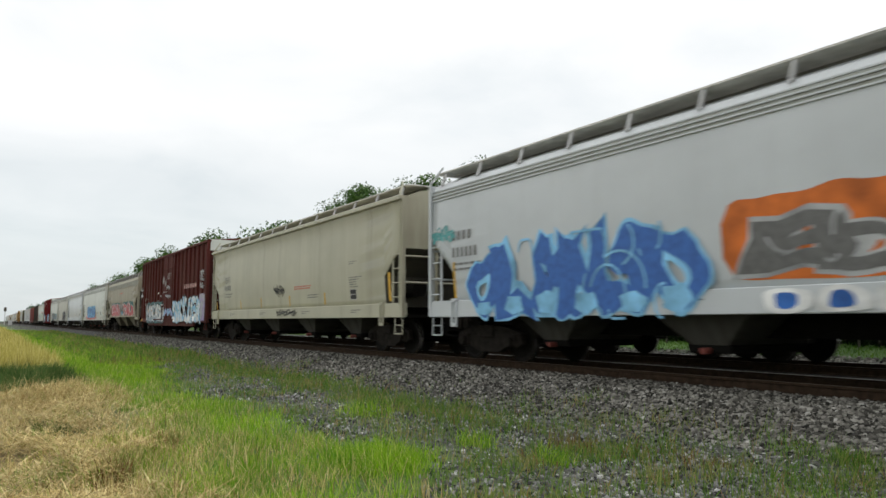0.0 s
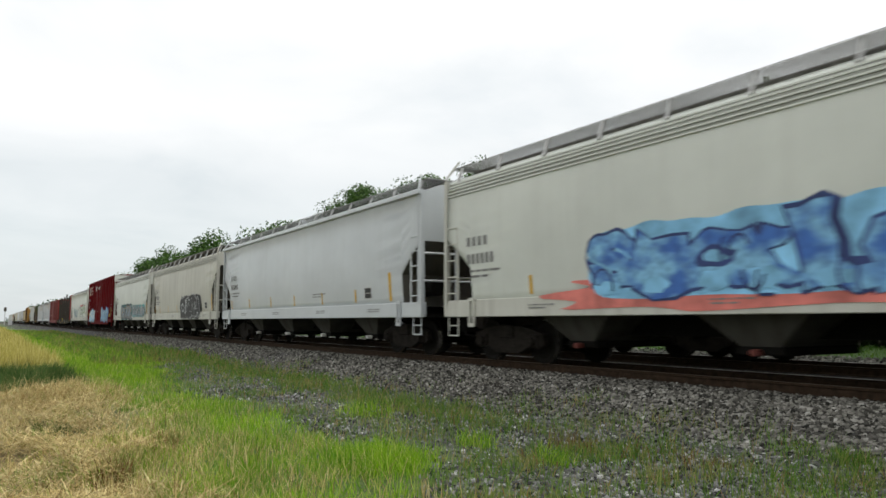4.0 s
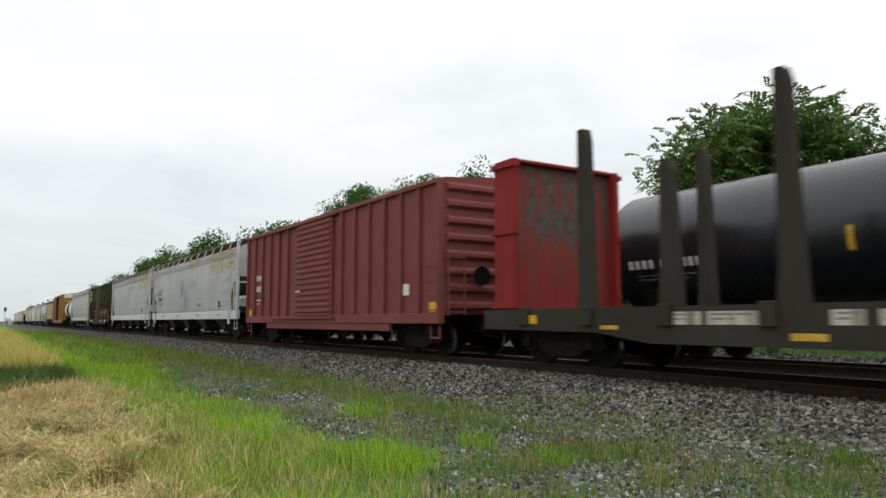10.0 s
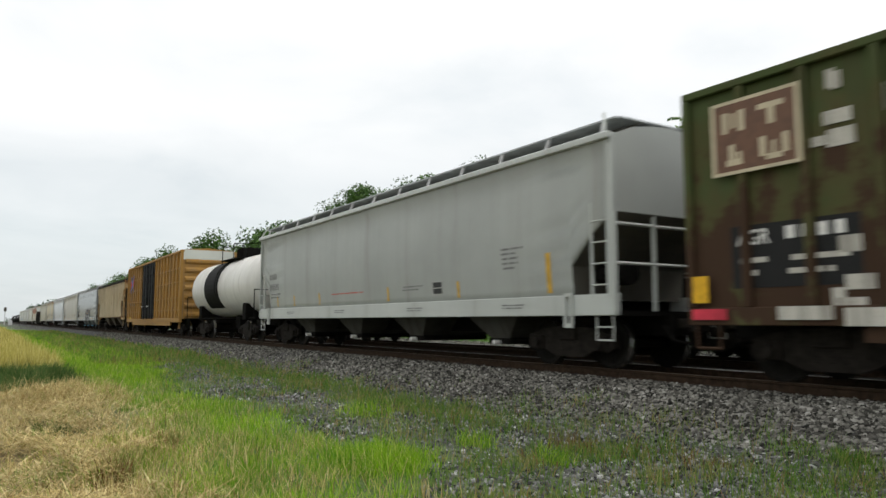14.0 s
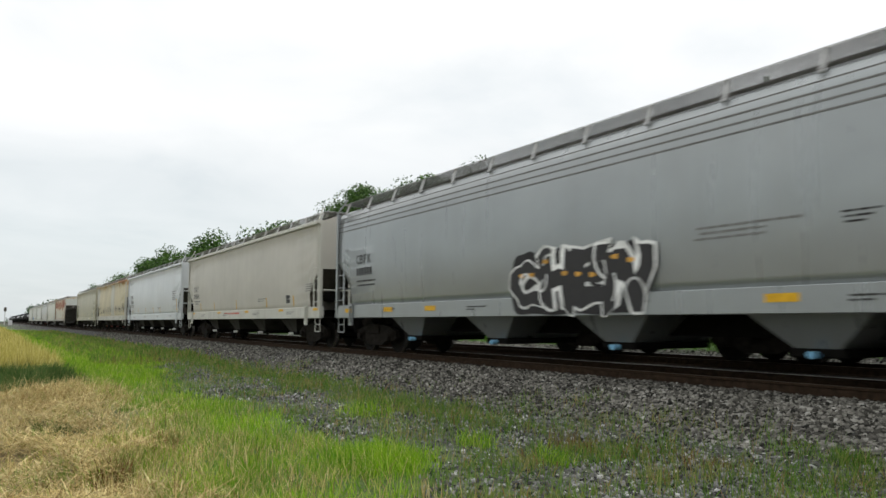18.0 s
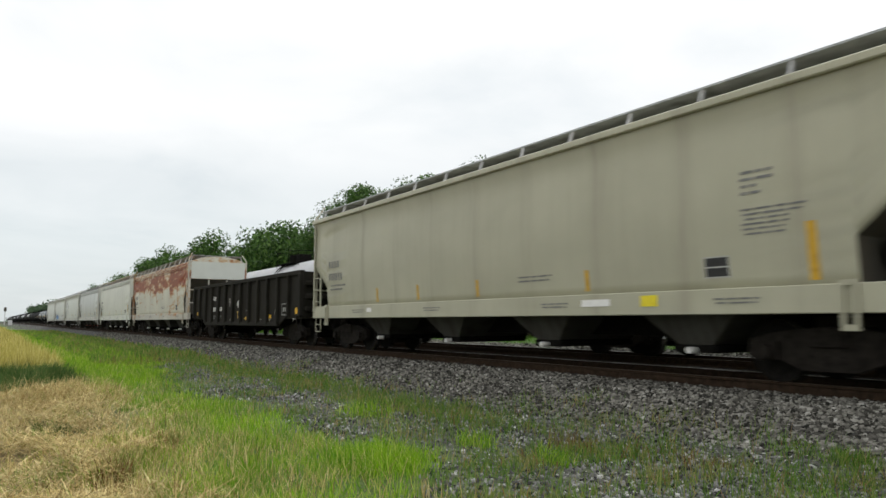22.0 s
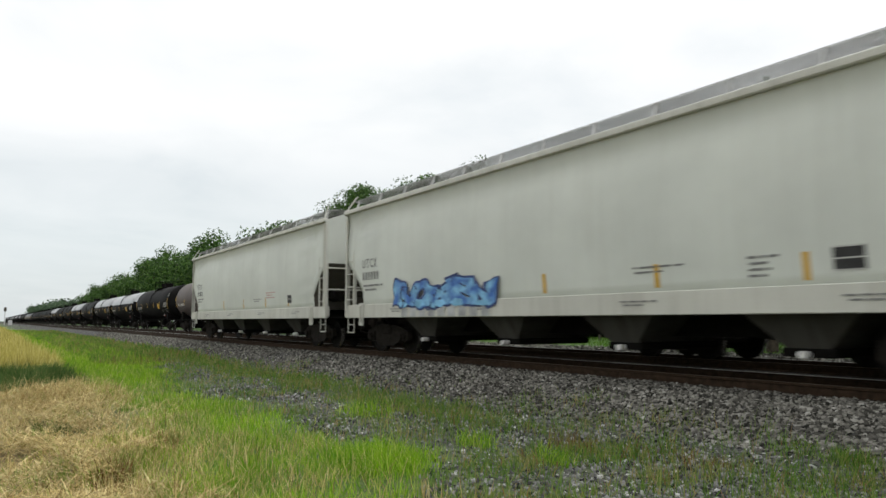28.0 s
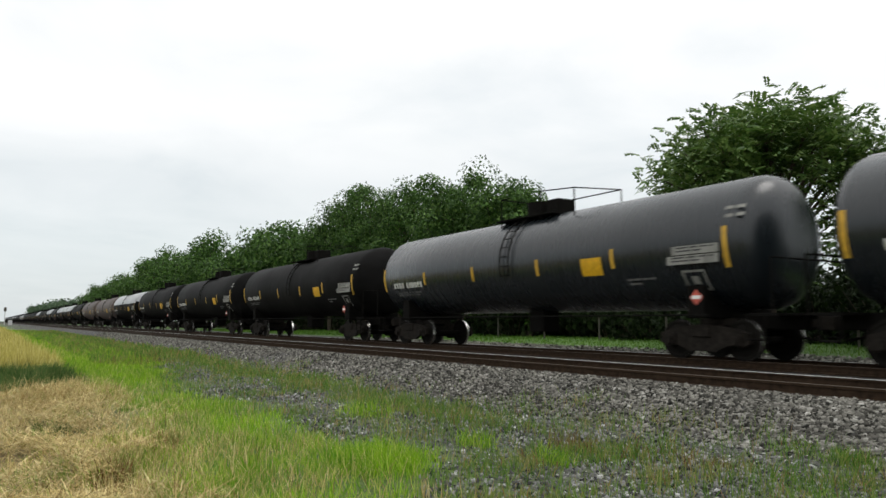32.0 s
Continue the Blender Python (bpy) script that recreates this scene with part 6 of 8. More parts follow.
# ---------------------------------------------------------------- tank cars
def tank_shell(R, zc, h, dome=0.55, n=40):
    bm = bmesh.new()
    secs = [(-h + dome * (1 - math.cos(a)), R * math.sin(a) ** 0.72) for a in (0.12, 0.35, 0.6, 0.9, 1.2, 1.5708)]
    prof = secs + [(-h * 0.5, R), (0, R), (h * 0.5, R)] + [(-x, r) for x, r in reversed(secs)]
    prev = None
    for x, r in prof:
        vs = [bm.verts.new((x, r * math.cos(k * 6.28319 / n), zc + r * math.sin(k * 6.28319 / n))) for k in range(n)]
        if prev:
            for k in range(n):
                bm.faces.new((prev[k], prev[(k + 1) % n], vs[(k + 1) % n], vs[k]))
        else:
            bm.faces.new(vs)
        prev = vs
    bm.faces.new(prev[::-1])
    bmesh.ops.recalc_face_normals(bm, faces=bm.faces)
    return bm


def band(R, zc, x0, x1, a0, a1, n=10):
    """A strip of the tank's skin, between two angles from the level of its axis on the near side."""
    bm = bmesh.new()
    prev = None
    for k in range(n + 1):
        a = a0 + (a1 - a0) * k / n
        y, z = -(R + 0.007) * math.cos(a), zc + (R + 0.007) * math.sin(a)
        vs = (bm.verts.new((x0, y, z)), bm.verts.new((x1, y, z)))
        if prev:
            bm.faces.new((prev[0], prev[1], vs[1], vs[0]))
        prev = vs
    bmesh.ops.recalc_face_normals(bm, faces=bm.faces)
    return bm


def tank_side(R, zc):
    return lambda z: math.sqrt(max(0.01, R * R - (z - zc) ** 2))


def tankcar(c, y, L, R, zc, body, label, group, roll_with, top=None, black_band=None, ink="inkwhite", reflectors=True, rails=True, detail=True):
    car = thing("tank_car", pose(c, y, 0), label, "train car", group)
    h = L / 2
    shell = part("tank", tank_shell(R, zc, h), M[body], car, "", smooth=True)
    sd = tank_side(R, zc)
    if top:
        shell.data.materials.append(M[top])
        for q in shell.data.polygons:
            q.material_index = 1 if q.center.z > zc + 0.22 * R else 0
    if black_band:
        a, b = black_band
        part("painted_band", band(R, zc, a, b, -0.8, 2.2, 20), M["black2"], car, "black painted band")
    # saddle, bolsters, walkway and platform
    for e in (-1, 1):
        part("end_sill", boxed((e * (h - 0.9) - 1.2, e * (h - 0.9) + 1.2, -0.32, 0.32, 0.70, 1.05), bevel=0.02), M["under"], car)
        part("saddle", boxed((e * (h - 1.75) - 0.25, e * (h - 1.75) + 0.25, -1.25, 1.25, 0.95, zc - R + 0.55), bevel=0.02), M["under"], car)
        part("end_platform", boxed((e * (h + 0.05) - 0.35, e * (h + 0.05) + 0.35, -1.45, 1.45, 1.0, 1.05)), M["under"], car)
        part("handrail", rods(((e * (h + 0.30), -1.45, 1.05), (e * (h + 0.30), -1.45, 2.2), 0.022), ((e * (h + 0.30), 1.45, 1.05), (e * (h + 0.30), 1.45, 2.2), 0.022),
                              ((e * (h + 0.30), -1.45, 2.2), (e * (h + 0.30), 1.45, 2.2), 0.022)), M["under"], car)
        for s in (-1, 1):
            shared("step", "tstep", lambda: rods(((-0.2, 0, 0.5), (-0.2, 0, 1.0), 0.022), ((0.2, 0, 0.5), (0.2, 0, 1.0), 0.022), ((-0.2, 0, 0.5), (0.2, 0, 0.5), 0.025)), M["under"], car, "", pose(e * (h - 0.1), s * 1.45, 0))
    part("side_rail", rods(((-h + 1.2, -1.5, 1.02), (h - 1.2, -1.5, 1.02), 0.022)), M["under"], car)
    part("bottom_outlet", boxed((-0.35, 0.35, -0.35, 0.35, 0.55, zc - R + 0.1), bevel=0.04), M["under"], car)
    zt = zc + R
    part("manway", rods(((0, 0, zt - 0.1), (0, 0, zt + 0.46), 0.50), n=18), M["under"], car)
    part("valve_housing", boxed((0.55, 1.15, -0.35, 0.35, zt - 0.06, zt + 0.46), bevel=0.04), M["under"], car)
    part("platform", boxed((-1.3, 1.5, -0.95, -0.5, zt - 0.10, zt - 0.06), (-1.3, 1.5, 0.5, 0.95, zt - 0.10, zt - 0.06)), M["under"], car)
    if rails:
        up, xa, xb = zt + 0.62, -0.95, 2.5
        part("platform_railing", rods(((xa, -0.95, zt - 0.3), (xa, -0.95, up), 0.02), ((xb, -0.95, zt - 0.3), (xb, -0.95, up - 0.12), 0.02), ((xa, -0.95, up), (xa + 0.5, -0.95, up), 0.02),
                                      ((1.0, -0.95, up), (xb, -0.95, up - 0.12), 0.02), ((1.0, -0.95, up), (1.0, -0.95, zt - 0.2), 0.02), ((xa, 0.95, zt - 0.3), (xa, 0.95, up), 0.02), ((xb, 0.95, zt - 0.3), (xb, 0.95, up), 0.02),
                                      ((xa, 0.95, up), (xb, 0.95, up), 0.02), ((xa, -0.95, up), (xa, 0.95, up), 0.02), ((xb, -0.95, up - 0.12), (xb, 0.95, up), 0.02)), M["under"], car)
    bm = bmesh.new()
    for s in (-0.22, 0.22):
        prev = None
        for k in range(9):
            a = -0.25 + 1.45 * k / 8
            p = (-(R + 0.10) * math.cos(a), zc + (R + 0.10) * math.sin(a))
            vs = [bm.verts.new((s - 0.02, p[0], p[1])), bm.verts.new((s + 0.02, p[0], p[1])), bm.verts.new((s + 0.02, p[0] * 0.985, p[1] - 0.03)), bm.verts.new((s - 0.02, p[0] * 0.985, p[1] - 0.03))]
            if prev:
                for q in range(4):
                    bm.faces.new((prev[q], prev[(q + 1) % 4], vs[(q + 1) % 4], vs[q]))
            prev = vs
    lad = part("ladder", bm, M["under"], car)
    for k in range(9 if detail else 0):
        a = -0.25 + 1.45 * k / 8
        shared("rung", "tank_rung", lambda: rods(((-0.22, 0, 0), (0.22, 0, 0), 0.016)), M["under"], lad, "", pose(0, -(R + 0.10) * math.cos(a), zc + (R + 0.10) * math.sin(a)))
    if reflectors and detail:
        for x, a0, a1 in ((-8.13, -0.42, 0.18), (-5.03, -0.32, -0.01), (-1.92, -0.32, -0.01), (1.40, -0.32, -0.01), (4.40, -0.30, 0.03), (7.76, -0.42, 0.18)):
            part("reflector", band(R, zc, x, x + 0.13, a0, a1, 4), M["yellow"], car, "yellow reflective strip")
        lettering(car, sd, -7.35, -6.5, zc - 0.58, zc - 0.33, 4, ink, 5)
        lettering(car, sd, -6.35, -5.15, zc - 0.58, zc - 0.33, 6, ink, 6)
        lettering(car, sd, -7.2, -5.3, zc - 0.86, zc - 0.68, 14, "inkgrey", 7, rows=2)
        x = 6.25
        for q in (0.0, 0.225):
            panel = part("data_panel", boxed((x + q * 0.6, x + 1.42, -(R + 0.012), -(R + 0.002), zc - 0.50 + q, zc - 0.30 + q)), M["stencil"], car, "pale stencilled data panel")
            tagged(lettering(panel, flat_side(R + 0.006), x + 0.12 + q * 0.6, x + 1.35, zc - 0.48 + q, zc - 0.33 + q, 10, "ink", 8, rows=2, name="data_block"), kind="stuff")
        bm = bmesh.new()
        for dx, dz, w, hh in ((0.0, 0.0, 0.62, 0.05), (0.0, -0.42, 0.62, 0.05), (0.0, -0.42, 0.05, 0.47), (0.57, -0.42, 0.05, 0.47), (0.22, -0.27, 0.20, 0.18)):
            side_strip(bm, sd, x + 0.3 + dx, x + 0.3 + dx + w, zc - 0.68 + dz, zc - 0.68 + dz + hh, 0.008)
        part("plate_border", bm, M["stencil"], car, "pale square outline of a routing plate")
        lettering(car, sd, h - 0.78, h - 0.22, zc + 0.35, zc + 0.72, 5, "stencil", 13, rows=2)
        part("label", band(R, zc, 3.31, 4.07, -0.40, -0.085, 3), M["ylabel"], car, "yellow warning label")
        lettering(car, sd, 4.75, 5.76, zc - 0.95, zc - 0.74, 10, "inkgrey", 9, rows=2)
        bm = bmesh.new()
        on_side(bm, lambda z: 1.48, [(6.85, 1.42), (7.03, 1.24), (7.21, 1.42), (7.03, 1.60)], [(0, 1, 2, 3)], 0.03)
        pl = part("placard", bm, M["inkred"], car, "red diamond placard")
        part("placard_text", boxed((6.91, 7.15, -1.525, -1.515, 1.38, 1.46)), M["labelwhite"], pl)
    bogies(car, h, 1.75, roll_with, detail)
    couplers(car, h, over=0.75)
    return car


# ---------------------------------------------------------------- flat car and gondola
def bulkhead_flat(c, L, label):
    car = thing("bulkhead_flatcar", pose(c, NEAR_Y, 0), label, "train car", "cars of the near train")
    h = L / 2
    part("deck", boxed((-h + 0.1, h - 0.1, -1.45, 1.45, 1.02, 1.10), bevel=0.01), M["deck"], car, "bare dark deck")
    for s in (-1, 1):
        bm = bmesh.new()
        prism(bm, [(-h, 1.12), (h, 1.12), (h, 0.72), (h - 3.4, 0.68), (h - 4.6, 0.52), (-h + 4.6, 0.52), (-h + 3.4, 0.68), (-h, 0.72)], s * 1.50 - 0.07, s * 1.50 + 0.07)
        part("side_sill", bm, M["deck"], car)
        for k in range(12):
            x = -h + 1.4 + (L - 2.8) * k / 11
            shared("stake_pocket", "pocket%d" % s, lambda: boxed((-0.14, 0.14, s * 1.56 - 0.08, s * 1.56 + 0.08, 0.80, 1.16), bevel=0.015), M["deck"], car, "", pose(x, 0, 0))
    rng = random.Random(8)
    for k, f in enumerate((3.1, 5.0, 7.05, 9.1, 11.1, 13.0, 15.0, 17.1, 19.05)):
        for s in (-1, 1):
            top = (4.42, 3.5, 4.40, 3.6, 4.5, 3.6, 4.75, 3.6, 4.38)[k] if s < 0 else (4.35, 3.4, 4.3, 3.6, 4.2, 3.5, 4.3, 3.5, 4.2)[k]
            bm = bmesh.new()
            prism(bm, [(-0.21, 1.0), (0.20, 1.0), (0.16, 1.6), (0.09, top - 0.18), (0.04, top), (-0.11, top), (-0.15, 1.6)], s * 1.46 - 0.10, s * 1.46 + 0.10)
            part("stake", bm, M["deck"], car, "tall dark steel stake", pose(-h + f + (0.0 if s < 0 else 0.35), 0, 0, 0, 0, 0))
    for e in (-1, 1):
        x = e * (h - 0.75)
        up = 0.14 if e > 0 else 0.0
        bm = boxed((x - 0.06, x + 0.06, -1.42, 1.42, 1.10, 4.24 + up), bevel=0.01)
        b = part("bulkhead", bm, M["flatpanel"], car, "red bulkhead with a scraped brown panel")
        for s in (-1, 1):
            part("bulkhead_post", boxed((x - 0.42, x + 0.30, s * 1.46 - 0.07, s * 1.46 + 0.07, 1.10, 4.30 + up), bevel=0.02), M["flatred"], b)
            for z in (1.2, 2.75, 4.17 + up):
                part("bulkhead_flange", boxed((x - 0.46, x + 0.34, s * 1.50 - 0.09, s * 1.50 + 0.09, z - 0.05, z + 0.05)), M["flatred"], b)
        part("bulkhead_cap", boxed((x - 0.2, x + 0.2, -1.50, 1.50, 4.24 + up, 4.32 + up), bevel=0.02), M["flatred"], b)
        for y in (-0.75, 0.0, 0.75):
            bm = bmesh.new()
            prism(bm, [(x + e * 0.06, 1.12), (x + e * 0.68, 1.12), (x + e * 0.22, 4.22 + up), (x + e * 0.06, 4.22 + up)], y - 0.05, y + 0.05)
            part("brace", bm, M["flatred"], b)
        lad = part("ladder", rods(((x + e * 0.72, -1.30, 1.1), (x + e * 0.30, -1.30, 4.22 + up), 0.025), ((x + e * 0.72, -0.88, 1.1), (x + e * 0.30, -0.88, 4.22 + up), 0.025)), M["flatred"], b)
        for k in range(8):
            f = k / 7
            part("rung", rods(((x + e * (0.70 - 0.38 * f), -1.30, 1.3 + 2.9 * f), (x + e * (0.70 - 0.38 * f), -0.88, 1.3 + 2.9 * f), 0.016)), M["flatred"], lad)
    sd = flat_side(1.57)
    for f in (0.06, 0.47, 0.965):
        stripes(car, sd, [(-h + L * f, 0.83, 1.0, 0.42)], "ylabel", "label")
    for x, w in ((5.0, 0.62), (5.72, 0.85), (7.6, 0.42), (8.2, 0.4), (13.8, 0.6), (16.4, 0.5)):
        stripes(car, sd, [(-h + x, 0.83, 1.03, w)], "inkworn", "stencil_panel")
        lettering(car, sd, -h + x + 0.05, -h + x + w - 0.04, 0.86, 1.0, 6, "inkgrey", 3 + int(x), lift=0.011, rows=2)
    stripes(car, sd, [(-h + 3.5, 0.74, 0.81, 0.42), (-h + 7.05, 0.62, 0.72, 0.5), (-h + 14.6, 0.62, 0.72, 0.5)], "yellow", "reflector")
    part("centre_sill", boxed((-h - 0.1, h + 0.1, -0.3, 0.3, 0.55, 1.0)), M["under"], car)
    for k in (-2.0, 3.2):
        part("tie_down_winch", boxed((k - 0.18, k + 0.18, -1.52, -1.3, 1.12, 1.26), bevel=0.02), M["brightyellow"], car, "yellow strap winch")
    bogies(car, h, 1.9, "near")
    couplers(car, h)
    return car


GON_LABELS = ((0.55, 1.18, 0.2, 0.16), (5.75, 0.96, 0.3, 0.10), (8.88, 0.95, 0.45, 0.11), (11.75, 1.0, 0.52, 0.13), (14.83, 1.14, 0.5, 0.22))
GON_TEXT = ((12.6, 1.14, 0.5, 0.16, 2), (11.8, 0.86, 0.45, 0.11, 2), (10.9, 0.85, 0.25, 0.10, 2), (14.58, 0.84, 0.26, 0.14, 2), (9.05, 1.25, 0.15, 0.12, 1), (6.6, 0.9, 0.2, 0.1, 2))
GON_PLATE = (13.45, 1.10)


def gondola(c, L, label):
    car = thing("gondola_car", pose(c, NEAR_Y, 0), label, "train car", "cars of the near train")
    h, top = L / 2, 2.62
    m = M["gon"]
    part("floor", boxed((-h + 0.05, h - 0.05, -1.42, 1.42, 0.98, 1.06)), M["deck"], car)
    for s in (-1, 1):
        bm = bmesh.new()
        prism(bm, [(-h, 1.05), (-h + 1.6, 1.05), (-h + 2.4, 0.72), (h - 2.4, 0.72), (h - 1.6, 1.05), (h, 1.05), (h, top), (-h, top)], s * 1.46 - 0.03, s * 1.46 + 0.03)
        w = part("side_wall", bm, m, car)
        part("top_rail", boxed((-h, h, s * 1.50 - 0.09, s * 1.50 + 0.09, top - 0.10, top + 0.05), bevel=0.015), m, car)
        part("bottom_rail", boxed((-h + 2.4, h - 2.4, s * 1.50 - 0.07, s * 1.50 + 0.07, 0.70, 0.86), bevel=0.012), m, car)
        n = 14
        for k in range(n):
            x = -h + 0.08 + (L - 0.16) * k / (n - 1)
            z0 = 1.05 if h - abs(x) < 2.2 else 0.78
            shared("side_post", "gpost%.2f%d" % (z0, s), lambda: boxed((-0.09, 0.09, s * 1.54 - 0.07, s * 1.54 + 0.07, z0, top - 0.08), bevel=0.02), m, w, "", pose(x, 0, 0))
    for e in (-1, 1):
        part("end_wall", boxed((e * (h - 0.03) - 0.03, e * (h - 0.03) + 0.03, -1.45, 1.45, 1.0, top)), m, car)
        for z in (1.3, 1.75, 2.2):
            part("end_rib", boxed((e * (h + 0.04) - 0.06, e * (h + 0.04) + 0.06, -1.4, 1.4, z - 0.09, z + 0.09), bevel=0.03), m, car)
        for s in (-1, 1):
            shared("step", "gstep", lambda: rods(((-0.2, 0, 0.5), (-0.2, 0, 1.05), 0.022), ((0.2, 0, 0.5), (0.2, 0, 1.05), 0.022), ((-0.2, 0, 0.5), (0.2, 0, 0.5), 0.025)), m, car, "", pose(e * (h - 0.3), s * 1.5, 0))
    sd = flat_side(1.49)
    lettering(car, sd, -h + 3.75, -h + 4.25, 1.82, 2.06, 2, "inkwhite", 2)
    lettering(car, sd, -h + 3.70, -h + 4.25, 1.30, 1.54, 2, "inkwhite", 3)
    lettering(car, sd, -h + 4.65, -h + 5.35, 1.30, 1.54, 3, "inkwhite", 4)
    lettering(car, sd, -h + 3.75, -h + 4.2, 0.96, 1.14, 4, "inkgrey", 5, rows=2)
    lettering(car, sd, -h + 4.65, -h + 5.2, 0.96, 1.14, 4, "inkgrey", 5, rows=2)
    bm = bmesh.new()
    on_side(bm, sd, [(-h + 7.72, 1.62), (-h + 7.92, 1.40), (-h + 8.12, 1.62), (-h + 7.92, 1.84)], [(0, 1, 2, 3)], 0.01)
    part("logo_diamond", bm, M["labelwhite"], car, "white diamond mark")
    bm = bmesh.new()
    pts = []
    for k in range(10):
        r = 0.30 if k % 2 == 0 else 0.12
        pts.append((-h + 7.98 + r * math.sin(k * 0.62832), 1.22 + r * math.cos(k * 0.62832)))
    on_side(bm, sd, pts, [tuple(range(10))], 0.012)
    part("logo_star", bm, M["yellow"], car, "yellow star mark")
    for x, z, w, t in GON_LABELS:
        stripes(car, sd, [(-h + x, z, z + t, w)], "ylabel", "label")
    for x, z, w, t, q in GON_TEXT:
        lettering(car, sd, -h + x, -h + x + w, z, z + t, max(4, int(w * 10)), "inkworn", int(x * 10), rows=q)
    bm = bmesh.new()
    for dx, dz, w, t in ((0, 0, 0.62, 0.035), (0, 0.40, 0.62, 0.035), (0, 0, 0.035, 0.435), (0.585, 0, 0.035, 0.435), (0.12, 0.14, 0.16, 0.15), (0.34, 0.14, 0.16, 0.15)):
        side_strip(bm, sd, -h + GON_PLATE[0] + dx, -h + GON_PLATE[0] + dx + w, GON_PLATE[1] + dz, GON_PLATE[1] + dz + t, 0.008)
    tagged(part("plate_border", bm, M["stencil"], car, "pale outlined routing plate"), kind="stuff")
    for k in range(3):
        scribble(car, sd, -h + 6.45, -h + 6.95, 1.5, 1.95, "faint", 120 + k, 3, 0.02)
    part("centre_sill", boxed((-h - 0.1, h + 0.1, -0.3, 0.3, 0.58, 1.0)), M["under"], car)
    bogies(car, h, 1.8, "near")
    couplers(car, h)
    return car


# ---------------------------------------------------------------- the near train (rear and front end of each car at the start)
NEAR = {1: (-15.01, 3.9), 2: (-35.35, -16.35), 3: (-54.81, -36.57), 4: (-72.82, -56.15), 5: (-93.52, -74.19), 6: (-112.72, -94.6), 7: (-130.01, -113.74), 8: (-147.50, -131.14),
        9: (-167.19, -148.99), 10: (-187.48, -168.65), 11: (-211.31, -188.93), 12: (-228.48, -213.15), 13: (-249.22, -229.88), 14: (-268.44, -250.42), 15: (-285.37, -270.06),
        16: (-306.16, -286.90), 17: (-318.9, -307.6), 18: (-339.25, -320.6), 19: (-357.32, -340.99), 20: (-377.70, -358.79), 21: (-397.55, -379.0), 22: (-417.88, -399.17),
        23: (-437.24, -419.08), 24: (-457.32, -438.56), 25: (-474.06, -458.55), 26: (-493.43, -475.30), 27: (-512.71, -494.85), 28: (-532.21, -514.2), 29: (-551.89, -533.74),
        30: (-571.46, -553.42), 31: (-591.11, -573.00)}
NEAR_CARS = []


def span(k):
    a, b = NEAR[k]
    return (a + b) / 2, b - a


def keep(car):
    NEAR_CARS.append(car)
    return car


HS = hopper_side


def L0(k):
    """The rear end of car k in its own space."""
    return -span(k)[1] / 2


# 1 white hopper with large blue and orange graffiti
c, L = span(1)
car = keep(hopper(c, L, "bluegrey", "pale blue-grey covered hopper car with blue and orange graffiti", roof="lines", cut=(2.95, 1.05, 2.0), caps="capred", board="boardgrey", sill="bluegrey", n_rib=4))
a = L0(1)
defaults(car, L, code=(0.7, 2.3), strip=False, seed=11)
graffiti(car, hopper_sill, "OLMNSO", a + 1.9, a + 8.1, 0.98, 2.42, "blue", "sky", 3, second="blue", foot="sky")
graffiti(car, HS, "EDCSE", a + 8.75, a + 14.5, 1.48, 2.28, "dgrey", "lgrey", 4, glow="orange", margin=0.42)
bm = bmesh.new()
for k in range(6):
    blob(bm, hopper_sill, a + 8.95 + k * 0.75, a + 9.72 + k * 0.75, 0.98, 1.34, 0.022, random.Random(k), 3, 0.1)
part("graffiti", bm, M["g_white"], car, "white and blue spray-painted patches")
bm = bmesh.new()
for k in range(6):
    blob(bm, hopper_sill, a + 9.15 + k * 0.75, a + 9.5 + k * 0.75, 1.04, 1.28, 0.028, random.Random(k), 3, 0.1)
part("graffiti", bm, M["g_blue"], car, "blue spray-painted dots")
for k in range(3):
    scribble(car, HS, a + 0.15, a + 1.15, 2.72, 3.18 - 0.08 * k, "teal", 5 + k, 4, 0.02)
stripes(car, HS, [(a + 1.05, 1.42, 2.25, 0.09)])

# 2 tan hopper
c, L = span(2)
car = keep(hopper(c, L, "tan", "tan covered hopper car with grey roof walkway", cut=(2.8, 1.05, 2.1), caps="capred", board="boardgrey"))
a = L0(2)
defaults(car, L, code=(1.75, 2.2), strip=(0.035, 0.235, 0.38, 0.55, 0.72, 0.955), mark="CBFX", seed=21, block=((15.6, 2.55, 0.6, 0.12, 2), (15.6, 1.85, 0.9, 0.35, 5)))
for k in range(3):
    scribble(car, HS, a + 8.9, a + 10.0, 1.75 + 0.05 * k, 2.25, "black", 7 + k, 5 + k, 0.014)
    scribble(car, hopper_sill, a + 9.3, a + 11.3, 1.06, 1.32, "black", 18 + k, 6 + k, 0.012)
lettering(car, HS, a + 10.9, a + 12.6, 1.95, 2.1, 14, "inkred", 9, rows=2)

# 3 maroon box car
c, L = span(3)
a = L0(3)
car = keep(boxcar(c, L, 4.99, "maroon", "maroon boxcar with graffiti and white end band", [(a + 7.5, a + 10.75)], 0.93, end_white=True, end_mat="maroonend"))
sd = flat_side(1.502)
graffiti(car, flat_side(1.61), "HEOEM", a + 2.4, a + 7.9, 0.80, 2.0, "white", "black", 6, glow="dteal", second="bluegrey", drop="gold")
graffiti(car, flat_side(1.61), "SICKLER", a + 10.6, a + 17.3, 0.82, 2.1, "sky", "black", 7, second="white", drop="teal")
bm = bmesh.new()
cloud(bm, flat_side(1.61), a + 16.9, a + 18.1, 0.9, 2.3, 0.004, random.Random(12), 16)
part("graffiti", bm, spray("purple", "lgrey"), car, "pale purple spray-painted edge")
bm = bmesh.new()
